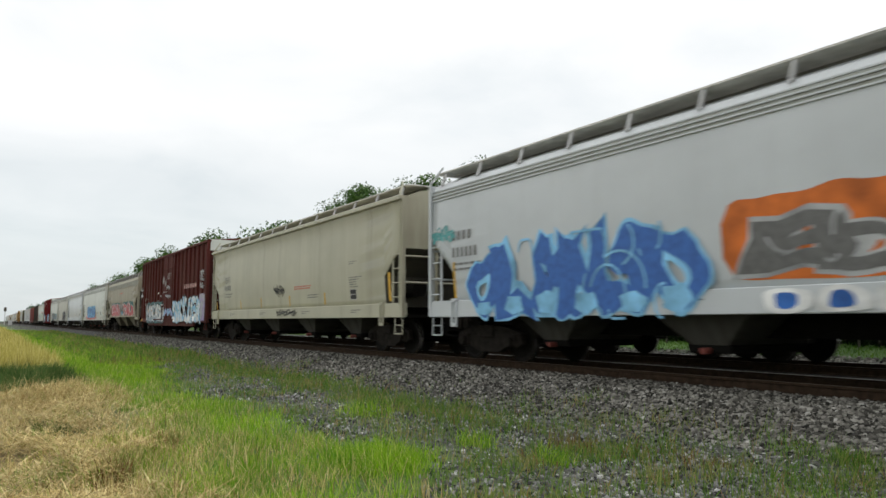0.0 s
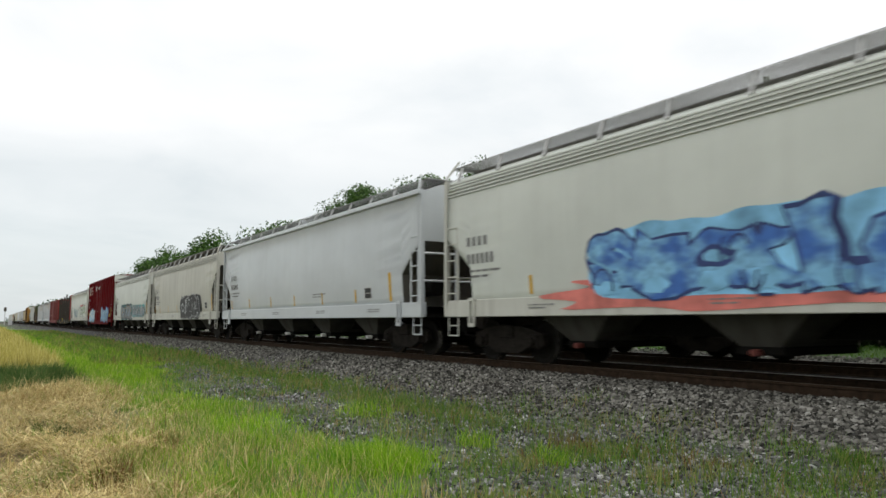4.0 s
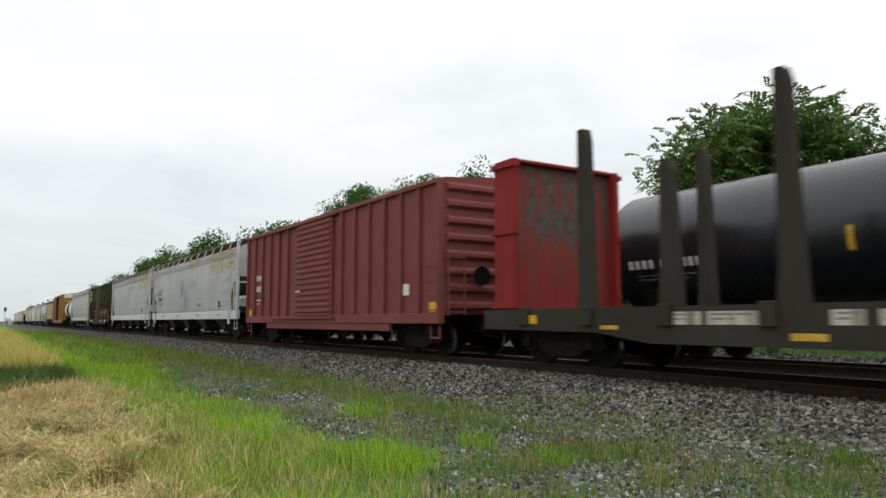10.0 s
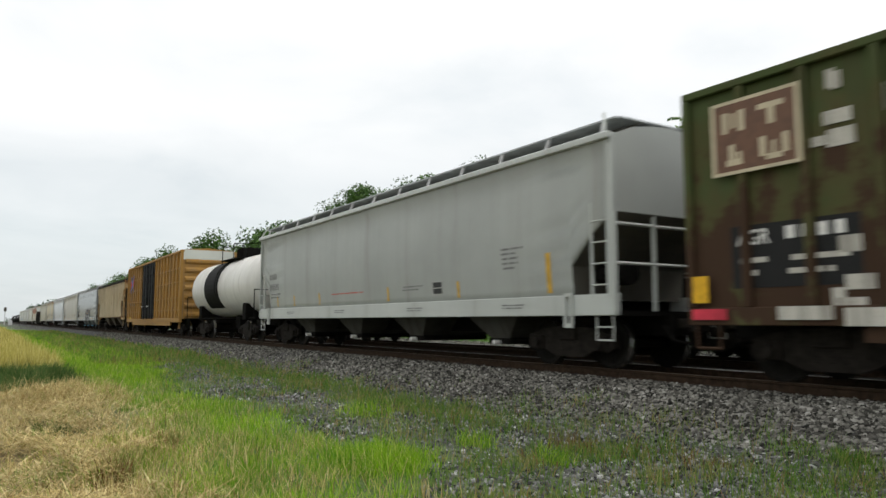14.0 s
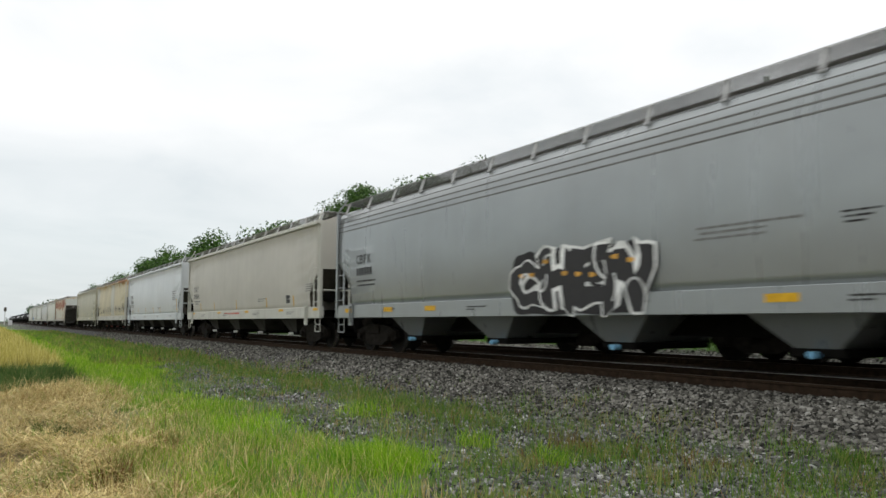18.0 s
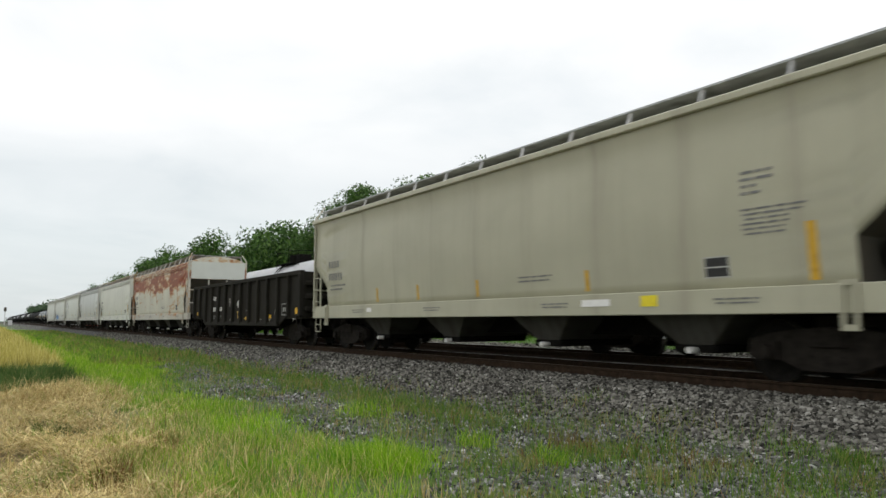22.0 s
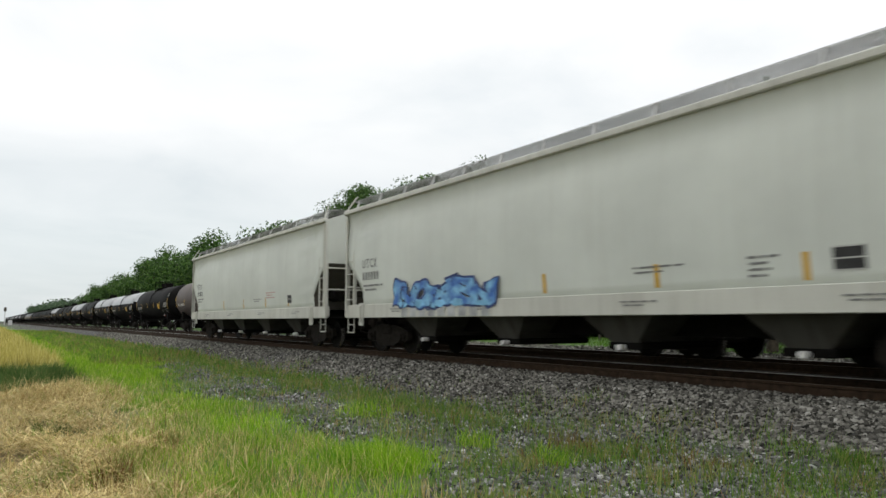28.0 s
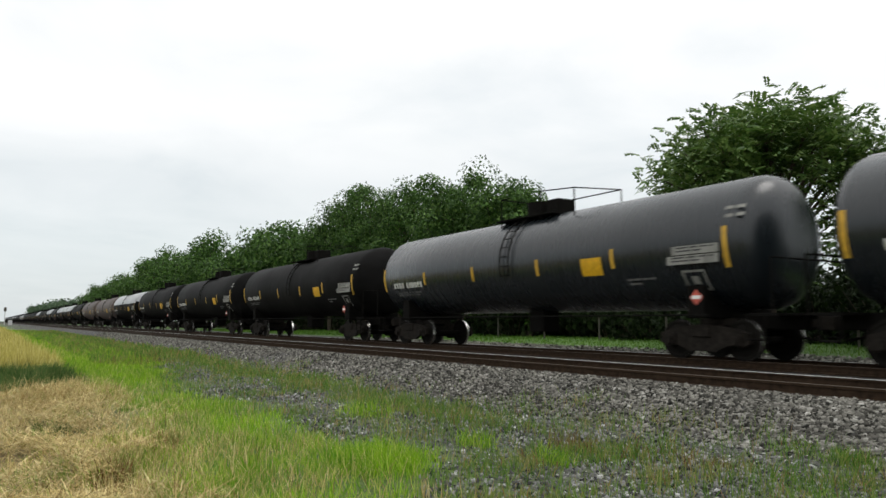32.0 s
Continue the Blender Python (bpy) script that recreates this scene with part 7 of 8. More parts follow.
for k in range(7):
    blob(bm, flat_side(1.675), a + 8.3 + k * 0.35, a + 8.9 + k * 0.35, 1.15 + 0.1 * (k % 3), 1.55 + 0.15 * (k % 2), 0.003 * k, random.Random(k), 4, 0.3)
part("graffiti", bm, spray("purple", "sky"), car, "purple and blue spray-painted cloud")
for k, (x0, x1, z0, z1) in enumerate(((0.15, 0.75, 2.9, 3.25), (0.1, 0.8, 2.5, 2.85), (9.2, 10.1, 2.75, 3.05), (9.0, 10.3, 2.25, 2.5))):
    for q in range(2):
        scribble(car, flat_side(1.62 if x0 < 5 else 1.70), a + x0, a + x1, z0, z1, "lgrey", 90 + 2 * k + q, 4, 0.02)
lettering(car, flat_side(1.61), a + 13.5, a + 16.4, 2.62, 2.90, 7, "salmonink", 3)
code_mark(car, sd, "BN", a + 1.0, a + 1.5, 2.25, 2.5, "inkworn")
code_mark(car, sd, "SF", a + 1.75, a + 2.2, 2.25, 2.5, "inkworn")
lettering(car, sd, a + 1.0, a + 2.4, 1.9, 2.12, 6, "inkworn", 5)
lettering(car, flat_side(1.70), a + 9.2, a + 10.4, 3.35, 3.75, 16, "inkfaint", 6, rows=4)
stripes(car, flat_side(1.61), [(a + 6.05, 2.62, 2.72, 0.3), (a + 6.95, 2.42, 2.52, 0.2)], "inkwhite", "label")
lettering(car, flat_side(1.61), a + 5.95, a + 6.55, 2.02, 2.2, 8, "inkfaint", 16, rows=3)
lettering(car, flat_side(1.70), a + 8.0, a + 9.6, 2.56, 2.68, 9, "inkfaint", 17)
bm = bmesh.new()
blob(bm, flat_side(1.70), a + 7.9, a + 8.45, 3.15, 3.65, 0, random.Random(2), 3, 0.05, 1.0)
blob(bm, flat_side(1.70), a + 8.5, a + 9.1, 2.95, 3.4, 0, random.Random(3), 7, 0.4)
part("logo_disc", bm, M["inkfaint"], car, "faded white round mark on the door")
stripes(car, flat_side(1.61), [(a + 0.4, 0.9, 1.05, 0.3)], "ylabel", "label")
for k in range(3):
    scribble(car, flat_side(1.62), a + 17.1, a + 17.8, 2.5 + 0.35 * k, 2.9 + 0.35 * k, "lgrey", 31 + k, 3, 0.03)

# 4 dirty tan hopper, red graffiti
c, L = span(4)
a = L0(4)
car = keep(hopper(c, L, "tan2", "dirty tan rounded hopper car with red graffiti", roof="lines", cut=(3.1, 1.5, 2.2), no_sill=True, chute="chutetan", n_chute=3, board="boarddark", rib_low=3.6, rib_step=0.12, n_rib=4))
lettering(car, HS, a + 13.4, a + 14.6, 2.55, 3.15, 12, "g_faint", 41, rows=6)
code_mark(car, HS, "SHPX", a + 1.5, a + 2.4, 2.70, 2.95, "ink")
lettering(car, HS, a + 1.5, a + 2.75, 2.28, 2.55, 6, "ink", 4)
graffiti(car, HS, "READA", a + 3.0, a + 7.6, 1.30, 2.32, "red", "white", 9, glow="dteal", second="pink")
graffiti(car, HS, "YOALS", a + 9.2, a + 14.2, 1.30, 2.30, "red", "white", 10, glow="dteal", second="pink")
bm = bmesh.new()
blob(bm, HS, a + 7.8, a + 9.1, 1.4, 2.4, 0.008, random.Random(4), 5, 0.2)
part("graffiti", bm, spray("dteal", "brown"), car, "green and brown painted shape")
bm = bmesh.new()
blob(bm, HS, a + 8.0, a + 9.0, 1.75, 2.6, 0.014, random.Random(5), 6, 0.2)
part("graffiti", bm, spray("brown", "lgrey"), car, "grey-brown spray-painted patch")
bm = bmesh.new()
blob(bm, HS, a + 8.3, a + 9.2, 1.38, 1.7, 0.02, random.Random(6), 6, 0.2)
part("graffiti", bm, M["g_sky"], car, "light blue spray-painted patch")
bm = bmesh.new()
blob(bm, HS, a + 1.9, a + 2.9, 1.38, 2.05, 0.008, random.Random(7), 5, 0.2)
part("graffiti", bm, M["g_brown"], car, "brown and green spray-painted patch")
lettering(car, HS, a + 7.4, a + 9.2, 3.05, 3.2, 12, "inkred", 12)

# 5 white hopper with blue lettering on red
c, L = span(5)
a = L0(5)
car = keep(hopper(c, L, "white", "white covered hopper car with blue and red graffiti", roof="lines", cut=(2.85, 1.05, 2.05), caps="capred", air_tank=True, sill="sill"))
defaults(car, L, code=(0.6, 2.1), strip=(0.16, 0.40, 0.64, 0.745, 0.91), seed=31, label_at=a + 15.5)
bm = bmesh.new()
blob(bm, hopper_sill, a + 3.2, a + 13.4, 1.0, 1.75, 0.004, random.Random(8), 9, 0.25)
part("graffiti", bm, M["g_salmon"], car, "red spray-painted cloud")
graffiti(car, hopper_sill, "SICKLES", a + 5.0, a + 11.8, 1.30, 2.35, "blue", "navy", 12, glow="sky", second="sky")

# 6 light blue-grey hopper
c, L = span(6)
car = keep(hopper(c, L, "bluegrey", "plain light blue-grey covered hopper car", cut=(2.9, 1.05, 2.1), caps="labelwhite"))
defaults(car, L, seed=41)

# 7 dirty white hopper with a black throw-up
c, L = span(7)
a = L0(7)
car = keep(hopper(c, L, "dirtywhite", "dirty white covered hopper car with black graffiti", roof="lines", cut=(3.55, 1.05, 2.45), caps="labelwhite", board="boarddark", sill="sill"))
defaults(car, L, code=(0.9, 2.2), strip=(0.045, 0.15, 0.30, 0.45, 0.925), mark="DAKX", seed=51, label_at=a + 13.8)
graffiti(car, hopper_sill, "CUEBA", a + 8.6, a + 13.0, 1.05, 2.2, "black", "lgrey", 13, glow="black", margin=0.10)

# 8 white hopper
c, L = span(8)
a = L0(8)
car = keep(hopper(c, L, "white", "white covered hopper car with dark teal graffiti", roof="lines", cut=(3.4, 1.25, 2.2), caps="labelwhite", board="boarddark", sill="sill"))
defaults(car, L, strip=(0.93,), mark="DAKX", seed=61)
graffiti(car, hopper_sill, "BUMR", a + 4.1, a + 9.4, 1.05, 2.15, "bluegrey", "black", 14, glow="dteal", second="dgrey", drop="gold", margin=0.10)
graffiti(car, hopper_sill, "OUT4ACTION", a + 9.6, a + 14.7, 1.25, 2.0, "lgrey", "black", 15, glow="teal", second="bluegrey", margin=0.10)

# 9 red box car
c, L = span(9)
a = L0(9)
car = keep(boxcar(c, L, 4.98, "cpred", "red boxcar with double doors and blue graffiti", [(a + 6.65, a + 8.95), (a + 8.98, a + 11.25)], 1.12, end_white=True, end_mat="redend"))
sd = flat_side(1.61)
graffiti(car, sd, "MEMS", a + 2.0, a + 6.3, 0.85, 2.0, "white", "sky", 16, second="sky", drop="gold", glow="dgrey", margin=0.08)
graffiti(car, sd, "BURST", a + 11.4, a + 16.2, 0.85, 2.05, "sky", "blue", 17, second="bluegrey", drop="white")
for k, w in enumerate((1.75, 1.45, 1.35)):
    lettering(car, sd, a + 2.65, a + 2.65 + w, 4.28 - 0.34 * k, 4.50 - 0.34 * k, 8, "salmonink", 7)
bm = bmesh.new()
blob(bm, sd, a + 1.28, a + 2.22, 3.58, 4.58, 0.003, random.Random(3), 13, 0.05, 1.0)
ring = part("logo_disc", bm, spray("gold", "lgrey"), car, "round emblem with a cream ring")
bm = bmesh.new()
blob(bm, sd, a + 1.40, a + 2.10, 3.72, 4.44, 0.008, random.Random(4), 11, 0.16, 1.0)
part("logo_centre", bm, spray("brown", "lgrey"), ring, "cream and brown emblem centre")
for k in range(3):
    scribble(car, sd, a + 1.1, a + 1.75, 2.98, 3.30, "lgrey", 96 + k, 4, 0.02)
lettering(car, sd, a + 1.2, a + 1.6, 2.58, 2.80, 2, "salmonink", 8)
lettering(car, sd, a + 1.2, a + 1.8, 2.22, 2.44, 3, "salmonink", 8)
lettering(car, flat_side(1.70), a + 7.3, a + 8.4, 3.9, 4.4, 8, "inkwhite", 9, rows=4)
lettering(car, flat_side(1.70), a + 9.4, a + 10.5, 3.9, 4.25, 8, "inkwhite", 10, rows=3)
stripes(car, sd, [(a + 16.75, 1.28, 1.55, 0.6), (a + 1.2, 1.52, 1.72, 0.5)], "ylabel", "label")
stripes(car, sd, [(a + 0.03, 1.3, 2.2, 0.1), (a + 18.02, 1.3, 2.2, 0.1)])
lettering(car, flat_side(1.505), a + 16.75, a + 17.4, 1.7, 2.4, 5, "inkwhite", 11, rows=5)

# 10 white hopper, green lettering
c, L = span(10)
a = L0(10)
car = keep(hopper(c, L, "white", "clean white covered hopper car with green graffiti", cut=(2.8, 1.3, 1.85), chute="chute", board="boardsteel", caps="ink", sill="sill"))
defaults(car, L, ink="ink", code=(1.2, 2.05), strip=(0.075, 0.93), mark="PINX", seed=71)
graffiti(car, HS, "KATNEM", a + 11.1, a + 16.9, 1.30, 2.65, "green", "black", 18, second="white")
bm = bmesh.new()
blob(bm, HS, a + 11.0, a + 17.0, 2.55, 2.85, 0.008, random.Random(5), 16, 0.35)
part("graffiti", bm, M["g_red"], car, "dark red spray-painted edge")
graffiti(car, HS, "GRAY", a + 4.1, a + 8.3, 1.30, 2.4, "bluegrey", "teal", 19, second="lgrey")
scribble(car, HS, a + 8.6, a + 10.6, 2.05, 2.7, "inkgrey", 20, 6, 0.02)

# 11 bulkhead flat car
c, L = span(11)
keep(bulkhead_flat(c, L, "empty bulkhead flatcar with red ends and dark stakes"))

# 12 faded red box car
c, L = span(12)
a = L0(12)
car = keep(boxcar(c, L, 4.38, "agrred", "faded red boxcar with a corrugated sliding door", [(a + 5.85, a + 8.95)], 0.98, door_style="corrugated", end_ribs=8))
sd = flat_side(1.505)
lettering(car, sd, a + 1.1, a + 1.75, 2.45, 2.72, 3, "inkwhite", 2)
lettering(car, sd, a + 1.1, a + 1.85, 2.0, 2.28, 5, "inkwhite", 3)
lettering(car, sd, a + 1.15, a + 1.75, 1.45, 1.75, 4, "inkwhite", 4, rows=2)
stripes(car, sd, [(a + 0.2, 1.1, 1.35, 0.35), (a + 14.75, 1.1, 1.35, 0.35)], "ylabel", "label")
stripes(car, sd, [(a + 13.4, 1.55, 1.85, 0.35)], "inkwhite", "data_plate")
stripes(car, sd, [(a + 3.4, 0.86, 0.98, 0.5), (a + 10.4, 0.86, 0.98, 0.5)], "ylabel", "label")

# 13 pale grey hopper, faded logo
c, L = span(13)
a = L0(13)
car = keep(hopper(c, L, "greyrust", "pale grey covered hopper car with rust along the roof edge", roof="lines", cut=(2.85, 1.05, 2.05), caps="labelwhite", board="boarddark", air_tank=True, sill="bluegrey"))
defaults(car, L, ink="ink", code=(1.6, 2.08), strip=(0.045, 0.17, 0.40, 0.63, 0.80, 0.935), mark="ECUX", seed=81, label_at=a + 16.1)
for x0, x1, z0, z1, q in ((8.0, 9.08, 2.05, 3.27, 1), (9.05, 9.73, 1.48, 2.63, 2)):
    bm = bmesh.new()
    blob(bm, HS, a + x0, a + x1, z0, z1, 0.008 + 0.003 * q, random.Random(q), 3, 0.05, 0.95)
    part("logo_shape", bm, spray("bluegrey", "lgrey"), car, "faded blue-grey oval mark")
    scribble(car, HS, a + x0 + 0.1, a + x1 - 0.1, z0 + 0.1, z1 - 0.1, "lgrey", 70 + q, 4, 0.02)
for q in range(2):
    scribble(car, HS, a + 9.85, a + 12.2, 2.35, 3.2, "lgrey", 75 + q, 5 + q, 0.012)
bm = bmesh.new()
for q, w, e, r in ((a + 1.82, a + 3.3, 2.79, 2.82), (a + 1.82, a + 3.3, 1.97, 2.0), (a + 1.79, a + 1.82, 1.97, 2.82), (a + 3.3, a + 3.33, 1.97, 2.82)):
    side_strip(bm, HS, q, w, e, r, 0.009)
part("number_frame", bm, M["ink"], car, "thin black painted frame")

# 14 grey hopper with rust spots
c, L = span(14)
a = L0(14)
car = keep(hopper(c, L, "greyrust", "light grey covered hopper car with rust patches", roof="lines", cut=(3.15, 1.05, 2.1), caps="labelwhite", board="boarddark", air_tank=True, sill="bluegrey"))
defaults(car, L, ink="inkgrey", code=(0.8, 2.4), strip=False, seed=91)

# 15 rusting green box car
c, L = span(15)
a = L0(15)
car = keep(boxcar(c, L, 4.42, "greenrust", "rusting dark green boxcar with peeling white lettering", [(a + 5.85, a + 8.85)], 0.98, door_style="corrugated", end_ribs=8))
sd = flat_side(1.61)
for k in range(3):
    scribble(car, sd, a + 9.3, a + 13.5, 1.1 + 0.05 * k, 2.3 - 0.1 * k, "g_faint", 23 + k, 4 + k, 0.022, "faded pale graffiti outline")
rr = random.Random(17)
for k in range(40):
    x, z = a + rr.uniform(2.0, 5.4), rr.choice((1.0, 1.35, 1.7, 3.2, 3.5, 3.85)) + rr.uniform(-0.08, 0.08)
    bm = bmesh.new()
    side_strip(bm, flat_side(1.505), x, x + rr.uniform(0.12, 0.38), z, z + rr.uniform(0.12, 0.36), 0.004 + 0.0004 * k)
    part("painted_block", bm, M["inkworn"], car, "worn white painted block")
bm = bmesh.new()
for q, w, e, r in ((a + 0.55, a + 1.95, 4.05, 4.1), (a + 0.55, a + 1.95, 3.0, 3.05), (a + 0.55, a + 0.62, 3.0, 4.1), (a + 1.88, a + 1.95, 3.0, 4.1)):
    side_strip(bm, sd, q, w, e, r, 0.003)
for q, w, e, r in ((a + 0.74, a + 0.84, 3.62, 3.93), (a + 0.89, a + 0.96, 3.68, 3.90), (a + 1.01, a + 1.11, 3.62, 3.93), (a + 1.32, a + 1.72, 3.85, 3.93), (a + 1.47, a + 1.58, 3.62, 3.85), (a + 0.80, a + 1.06, 3.13, 3.22), (a + 0.84, a + 0.94, 3.22, 3.44), (a + 0.98, a + 1.05, 3.22, 3.32), (a + 1.34, a + 1.43, 3.18, 3.46), (a + 1.43, a + 1.68, 3.12, 3.20), (a + 1.52, a + 1.58, 3.20, 3.38), (a + 1.68, a + 1.77, 3.18, 3.46)):
    side_strip(bm, sd, q, w, e, r, 0.003)
part("logo_panel", bm, M["rib_beige"], car, "faded cream company panel")
bm = bmesh.new()
side_strip(bm, sd, a + 0.60, a + 1.90, 3.03, 4.07, 0.0005)
part("logo_ground", bm, spray("brown", "brown"), car, "brown painted ground of the panel")
bm = bmesh.new()
side_strip(bm, flat_side(1.505), a + 0.75, a + 2.6, 1.35, 2.25, 0.004)
pl = part("number_panel", bm, M["inkpanel"], car, "black number panel")
code_mark(pl, flat_side(1.505), "AGR", a + 0.85, a + 1.4, 1.96, 2.18, "inkwhite", 0.010)
lettering(pl, flat_side(1.505), a + 1.6, a + 2.5, 1.96, 2.18, 4, "inkwhite", 3, lift=0.010)
lettering(pl, flat_side(1.505), a + 0.88, a + 1.35, 1.42, 1.78, 5, "inkworn", 4, lift=0.010, rows=2)
lettering(pl, flat_side(1.505), a + 1.62, a + 2.45, 1.42, 1.78, 6, "inkworn", 5, lift=0.010, rows=2)
stripes(car, sd, [(a + 0.12, 1.15, 1.55, 0.28), (a + 15.0, 1.15, 1.5, 0.22), (a + 9.3, 0.86, 1.0, 1.2)], "ylabel", "label")
stripes(car, sd, [(a + 13.9, 1.64, 1.68, 0.34), (a + 13.9, 1.90, 1.94, 0.34), (a + 13.9, 1.66, 1.92, 0.04), (a + 14.2, 1.66, 1.92, 0.04), (a + 14.02, 1.72, 1.86, 0.12)], "inkworn", "plate_border")
stripes(car, sd, [(a + 12.4, 0.83, 1.02, 0.9)], "inkwhite", "label")
stripes(car, sd, [(a + 1.5, 0.9, 1.08, 0.75), (a + 2.4, 0.82, 1.05, 0.9)], "inkworn", "label")
stripes(car, sd, [(a + 0.1, 0.9, 1.06, 0.6)], "g_red", "label")

# 16 grey hopper
c, L = span(16)
a = L0(16)
car = keep(hopper(c, L, "grey", "grey covered hopper car with pale side sill", cut=(2.8, 1.1, 1.9), caps="labelwhite", board="boardsteel", sill="white2"))
defaults(car, L, code=(0.8, 2.0), strip=(0.10, 0.19, 0.31, 0.56, 0.74, 0.905), seed=101, label_at=a + 13.2, block=((16.0, 1.9, 0.75, 0.5, 5),))
lettering(car, HS, a + 7.0, a + 9.3, 1.66, 1.74, 16, "inkred", 3)

# 17 short white tank car with a black band
c, L = span(17)
car = keep(tankcar(c, NEAR_Y, L, 1.42, 2.55, "tankwhite", "short white tank car with a black band round it", "cars of the near train", "near", black_band=(-L / 2 + 3.1, -L / 2 + 5.7), reflectors=False))

# 18 ochre box car
c, L = span(18)
a = L0(18)
car = keep(boxcar(c, L, 4.98, "orange", "ochre yellow boxcar with black plug doors", [(a + 6.75, a + 8.85), (a + 8.88, a + 10.95)], 0.92, end_white=True, grid=True, door_mat="black", end_ribs=7))
sd = flat_side(1.505)
lettering(car, sd, a + 0.95, a + 2.15, 2.42, 2.72, 4, "inkgrey", 2)
lettering(car, sd, a + 0.95, a + 3.2, 1.98, 2.25, 6, "inkgrey", 3)
bm = bmesh.new()
for k, (x0, z0, x1, z1) in enumerate(((1.75, 3.02, 2.35, 3.62), (2.35, 3.62, 2.95, 4.30))):
    on_side(bm, flat_side(1.62), [(a + x0 - 0.1, z0), (a + x0 + 0.12, z0), (a + x1 + 0.12, z1), (a + x1 - 0.1, z1)], [(0, 1, 2, 3)], 0.004)
on_side(bm, flat_side(1.62), [(a + 1.75, 4.28), (a + 1.95, 4.28), (a + 3.05, 3.08), (a + 2.85, 3.08)], [(0, 1, 2, 3)], 0.006)
lg = part("logo_cross", bm, M["g_blue"], car, "blue and red crossed bars")
bm = bmesh.new()
on_side(bm, flat_side(1.62), [(a + 1.75, 3.95), (a + 2.3, 3.68), (a + 1.78, 3.32), (a + 1.72, 3.5), (a + 2.0, 3.68), (a + 1.72, 3.8)], [(0, 1, 2, 3, 4, 5)], 0.009)
on_side(bm, flat_side(1.62), [(a + 3.05, 4.05), (a + 2.45, 3.68), (a + 3.05, 3.42), (a + 3.05, 3.58), (a + 2.75, 3.68), (a + 3.05, 3.88)], [(0, 1, 2, 3, 4, 5)], 0.009)
part("logo_stripe", bm, M["g_red"], lg)
stripes(car, sd, [(a + 1.0, 1.05, 1.18, 0.55)], "brightyellow", "label")

# 19 rusting beige ribbed hopper
c, L = span(19)
a = L0(19)
car = keep(hopper(c, L, "beigerust", "rusting beige hopper car with outside ribs", cut=(3.55, 1.5, 2.1), no_sill=True, chute="chutedark", n_chute=3, ribs=19, edge="gon", board="gon", lift_board=-0.16, posts=9, post_mat="gon"))
for x, z, w, hh in ((1.2, 1.5, 2.0, 0.85), (3.4, 1.45, 1.5, 0.5), (8.6, 1.45, 0.4, 0.35), (9.5, 1.5, 0.4, 0.35), (10.4, 1.42, 0.5, 0.25)):
    bm = bmesh.new()
    side_strip(bm, HS, a + x, a + x + w, z, z + hh, 0.006)
    part("patch", bm, M["grey"] if w > 1 else M["ink"], car, "repainted patch")

# 20 silver hopper
c, L = span(20)
a = L0(20)
# its roof lines are shadows drawn as dark grey strips
car = keep(hopper(c, L, "silver", "silver-grey covered hopper car with a black and white tag", roof="lines", cut=(2.75, 1.0, 1.9), chute="silver", caps="g_sky", board="board", sill="silver", rib_low=3.62, rib_step=0.14, n_rib=4, shadow_line_mat="inkgrey"))
lettering(car, HS, a + 13.4, a + 15.2, 2.05, 2.3, 24, "inkgrey", 33, rows=3)
defaults(car, L, ink="ink", code=(1.1, 2.15), strip=False, mark="CBFX", seed=111, plated=False, block=((15.7, 2.08, 0.5, 0.2, 3), (16.4, 2.1, 0.6, 0.14, 2)))
graffiti(car, hopper_sill, "CHEN", a + 9.0, a + 12.4, 1.05, 2.15, "black", "white", 24, glow="black", margin=0.10, drop="gold")
for x in (0.7, 3.2, 5.4, 14.6):
    stripes(car, hopper_sill, [(a + x, 1.14, 1.26, 0.5)], "ylabel", "label")

# 21 warm white hopper
c, L = span(21)
a = L0(21)
car = keep(hopper(c, L, "warmwhite", "warm white covered hopper car", cut=(2.6, 1.0, 1.8), caps="labelwhite", board="board", sill="sill"))
defaults(car, L, code=(1.0, 2.0), strip=(0.14, 0.28, 0.48, 0.70, 0.86), mark="CGLX", seed=121, block=((17.2, 1.85, 1.0, 0.3, 4),))
for x in (1.2, 6.1, 10.4, 14.6, 18.0):
    stripes(car, hopper_sill, [(a + x, 1.24, 1.32, 0.5)], "ylabel", "label")
lettering(car, hopper_sill, a + 7.0, a + 9.6, 1.10, 1.26, 20, "inkred", 6)

# 22 light blue-grey hopper
c, L = span(22)
car = keep(hopper(c, L, "bluegrey", "light blue-grey covered hopper car", cut=(2.75, 1.0, 1.9), caps="labelwhite", board="board", sill="bluegrey"))
defaults(car, L, code=(1.1, 2.15), strip=(0.11, 0.24, 0.39, 0.54, 0.66, 0.92), seed=131, block=((16.1, 2.1, 1.15, 0.55, 5),), plated=False)

# 23 cream hopper, rusted roof edge
c, L = span(23)
a = L0(23)
car = keep(hopper(c, L, "creamrust", "cream covered hopper car with rust along the roof", cut=(2.8, 1.05, 1.9), caps="capred", board="boarddark", sill="dirtywhite", edge="rustedge"))
defaults(car, L, code=(0.9, 1.9), strip=(0.10, 0.36, 0.52, 0.66, 0.93), seed=141, plated=False)
for x0, x1, z0 in ((9.75, 11.75, 1.40), (0.35, 1.9, 2.4)):
    bm = bmesh.new()
    side_strip(bm, flared_side, a + x0, a + x1, z0, 4.12, 0.016)
    part("patch", bm, M["dirtywhite"], car, "repainted pale panel")
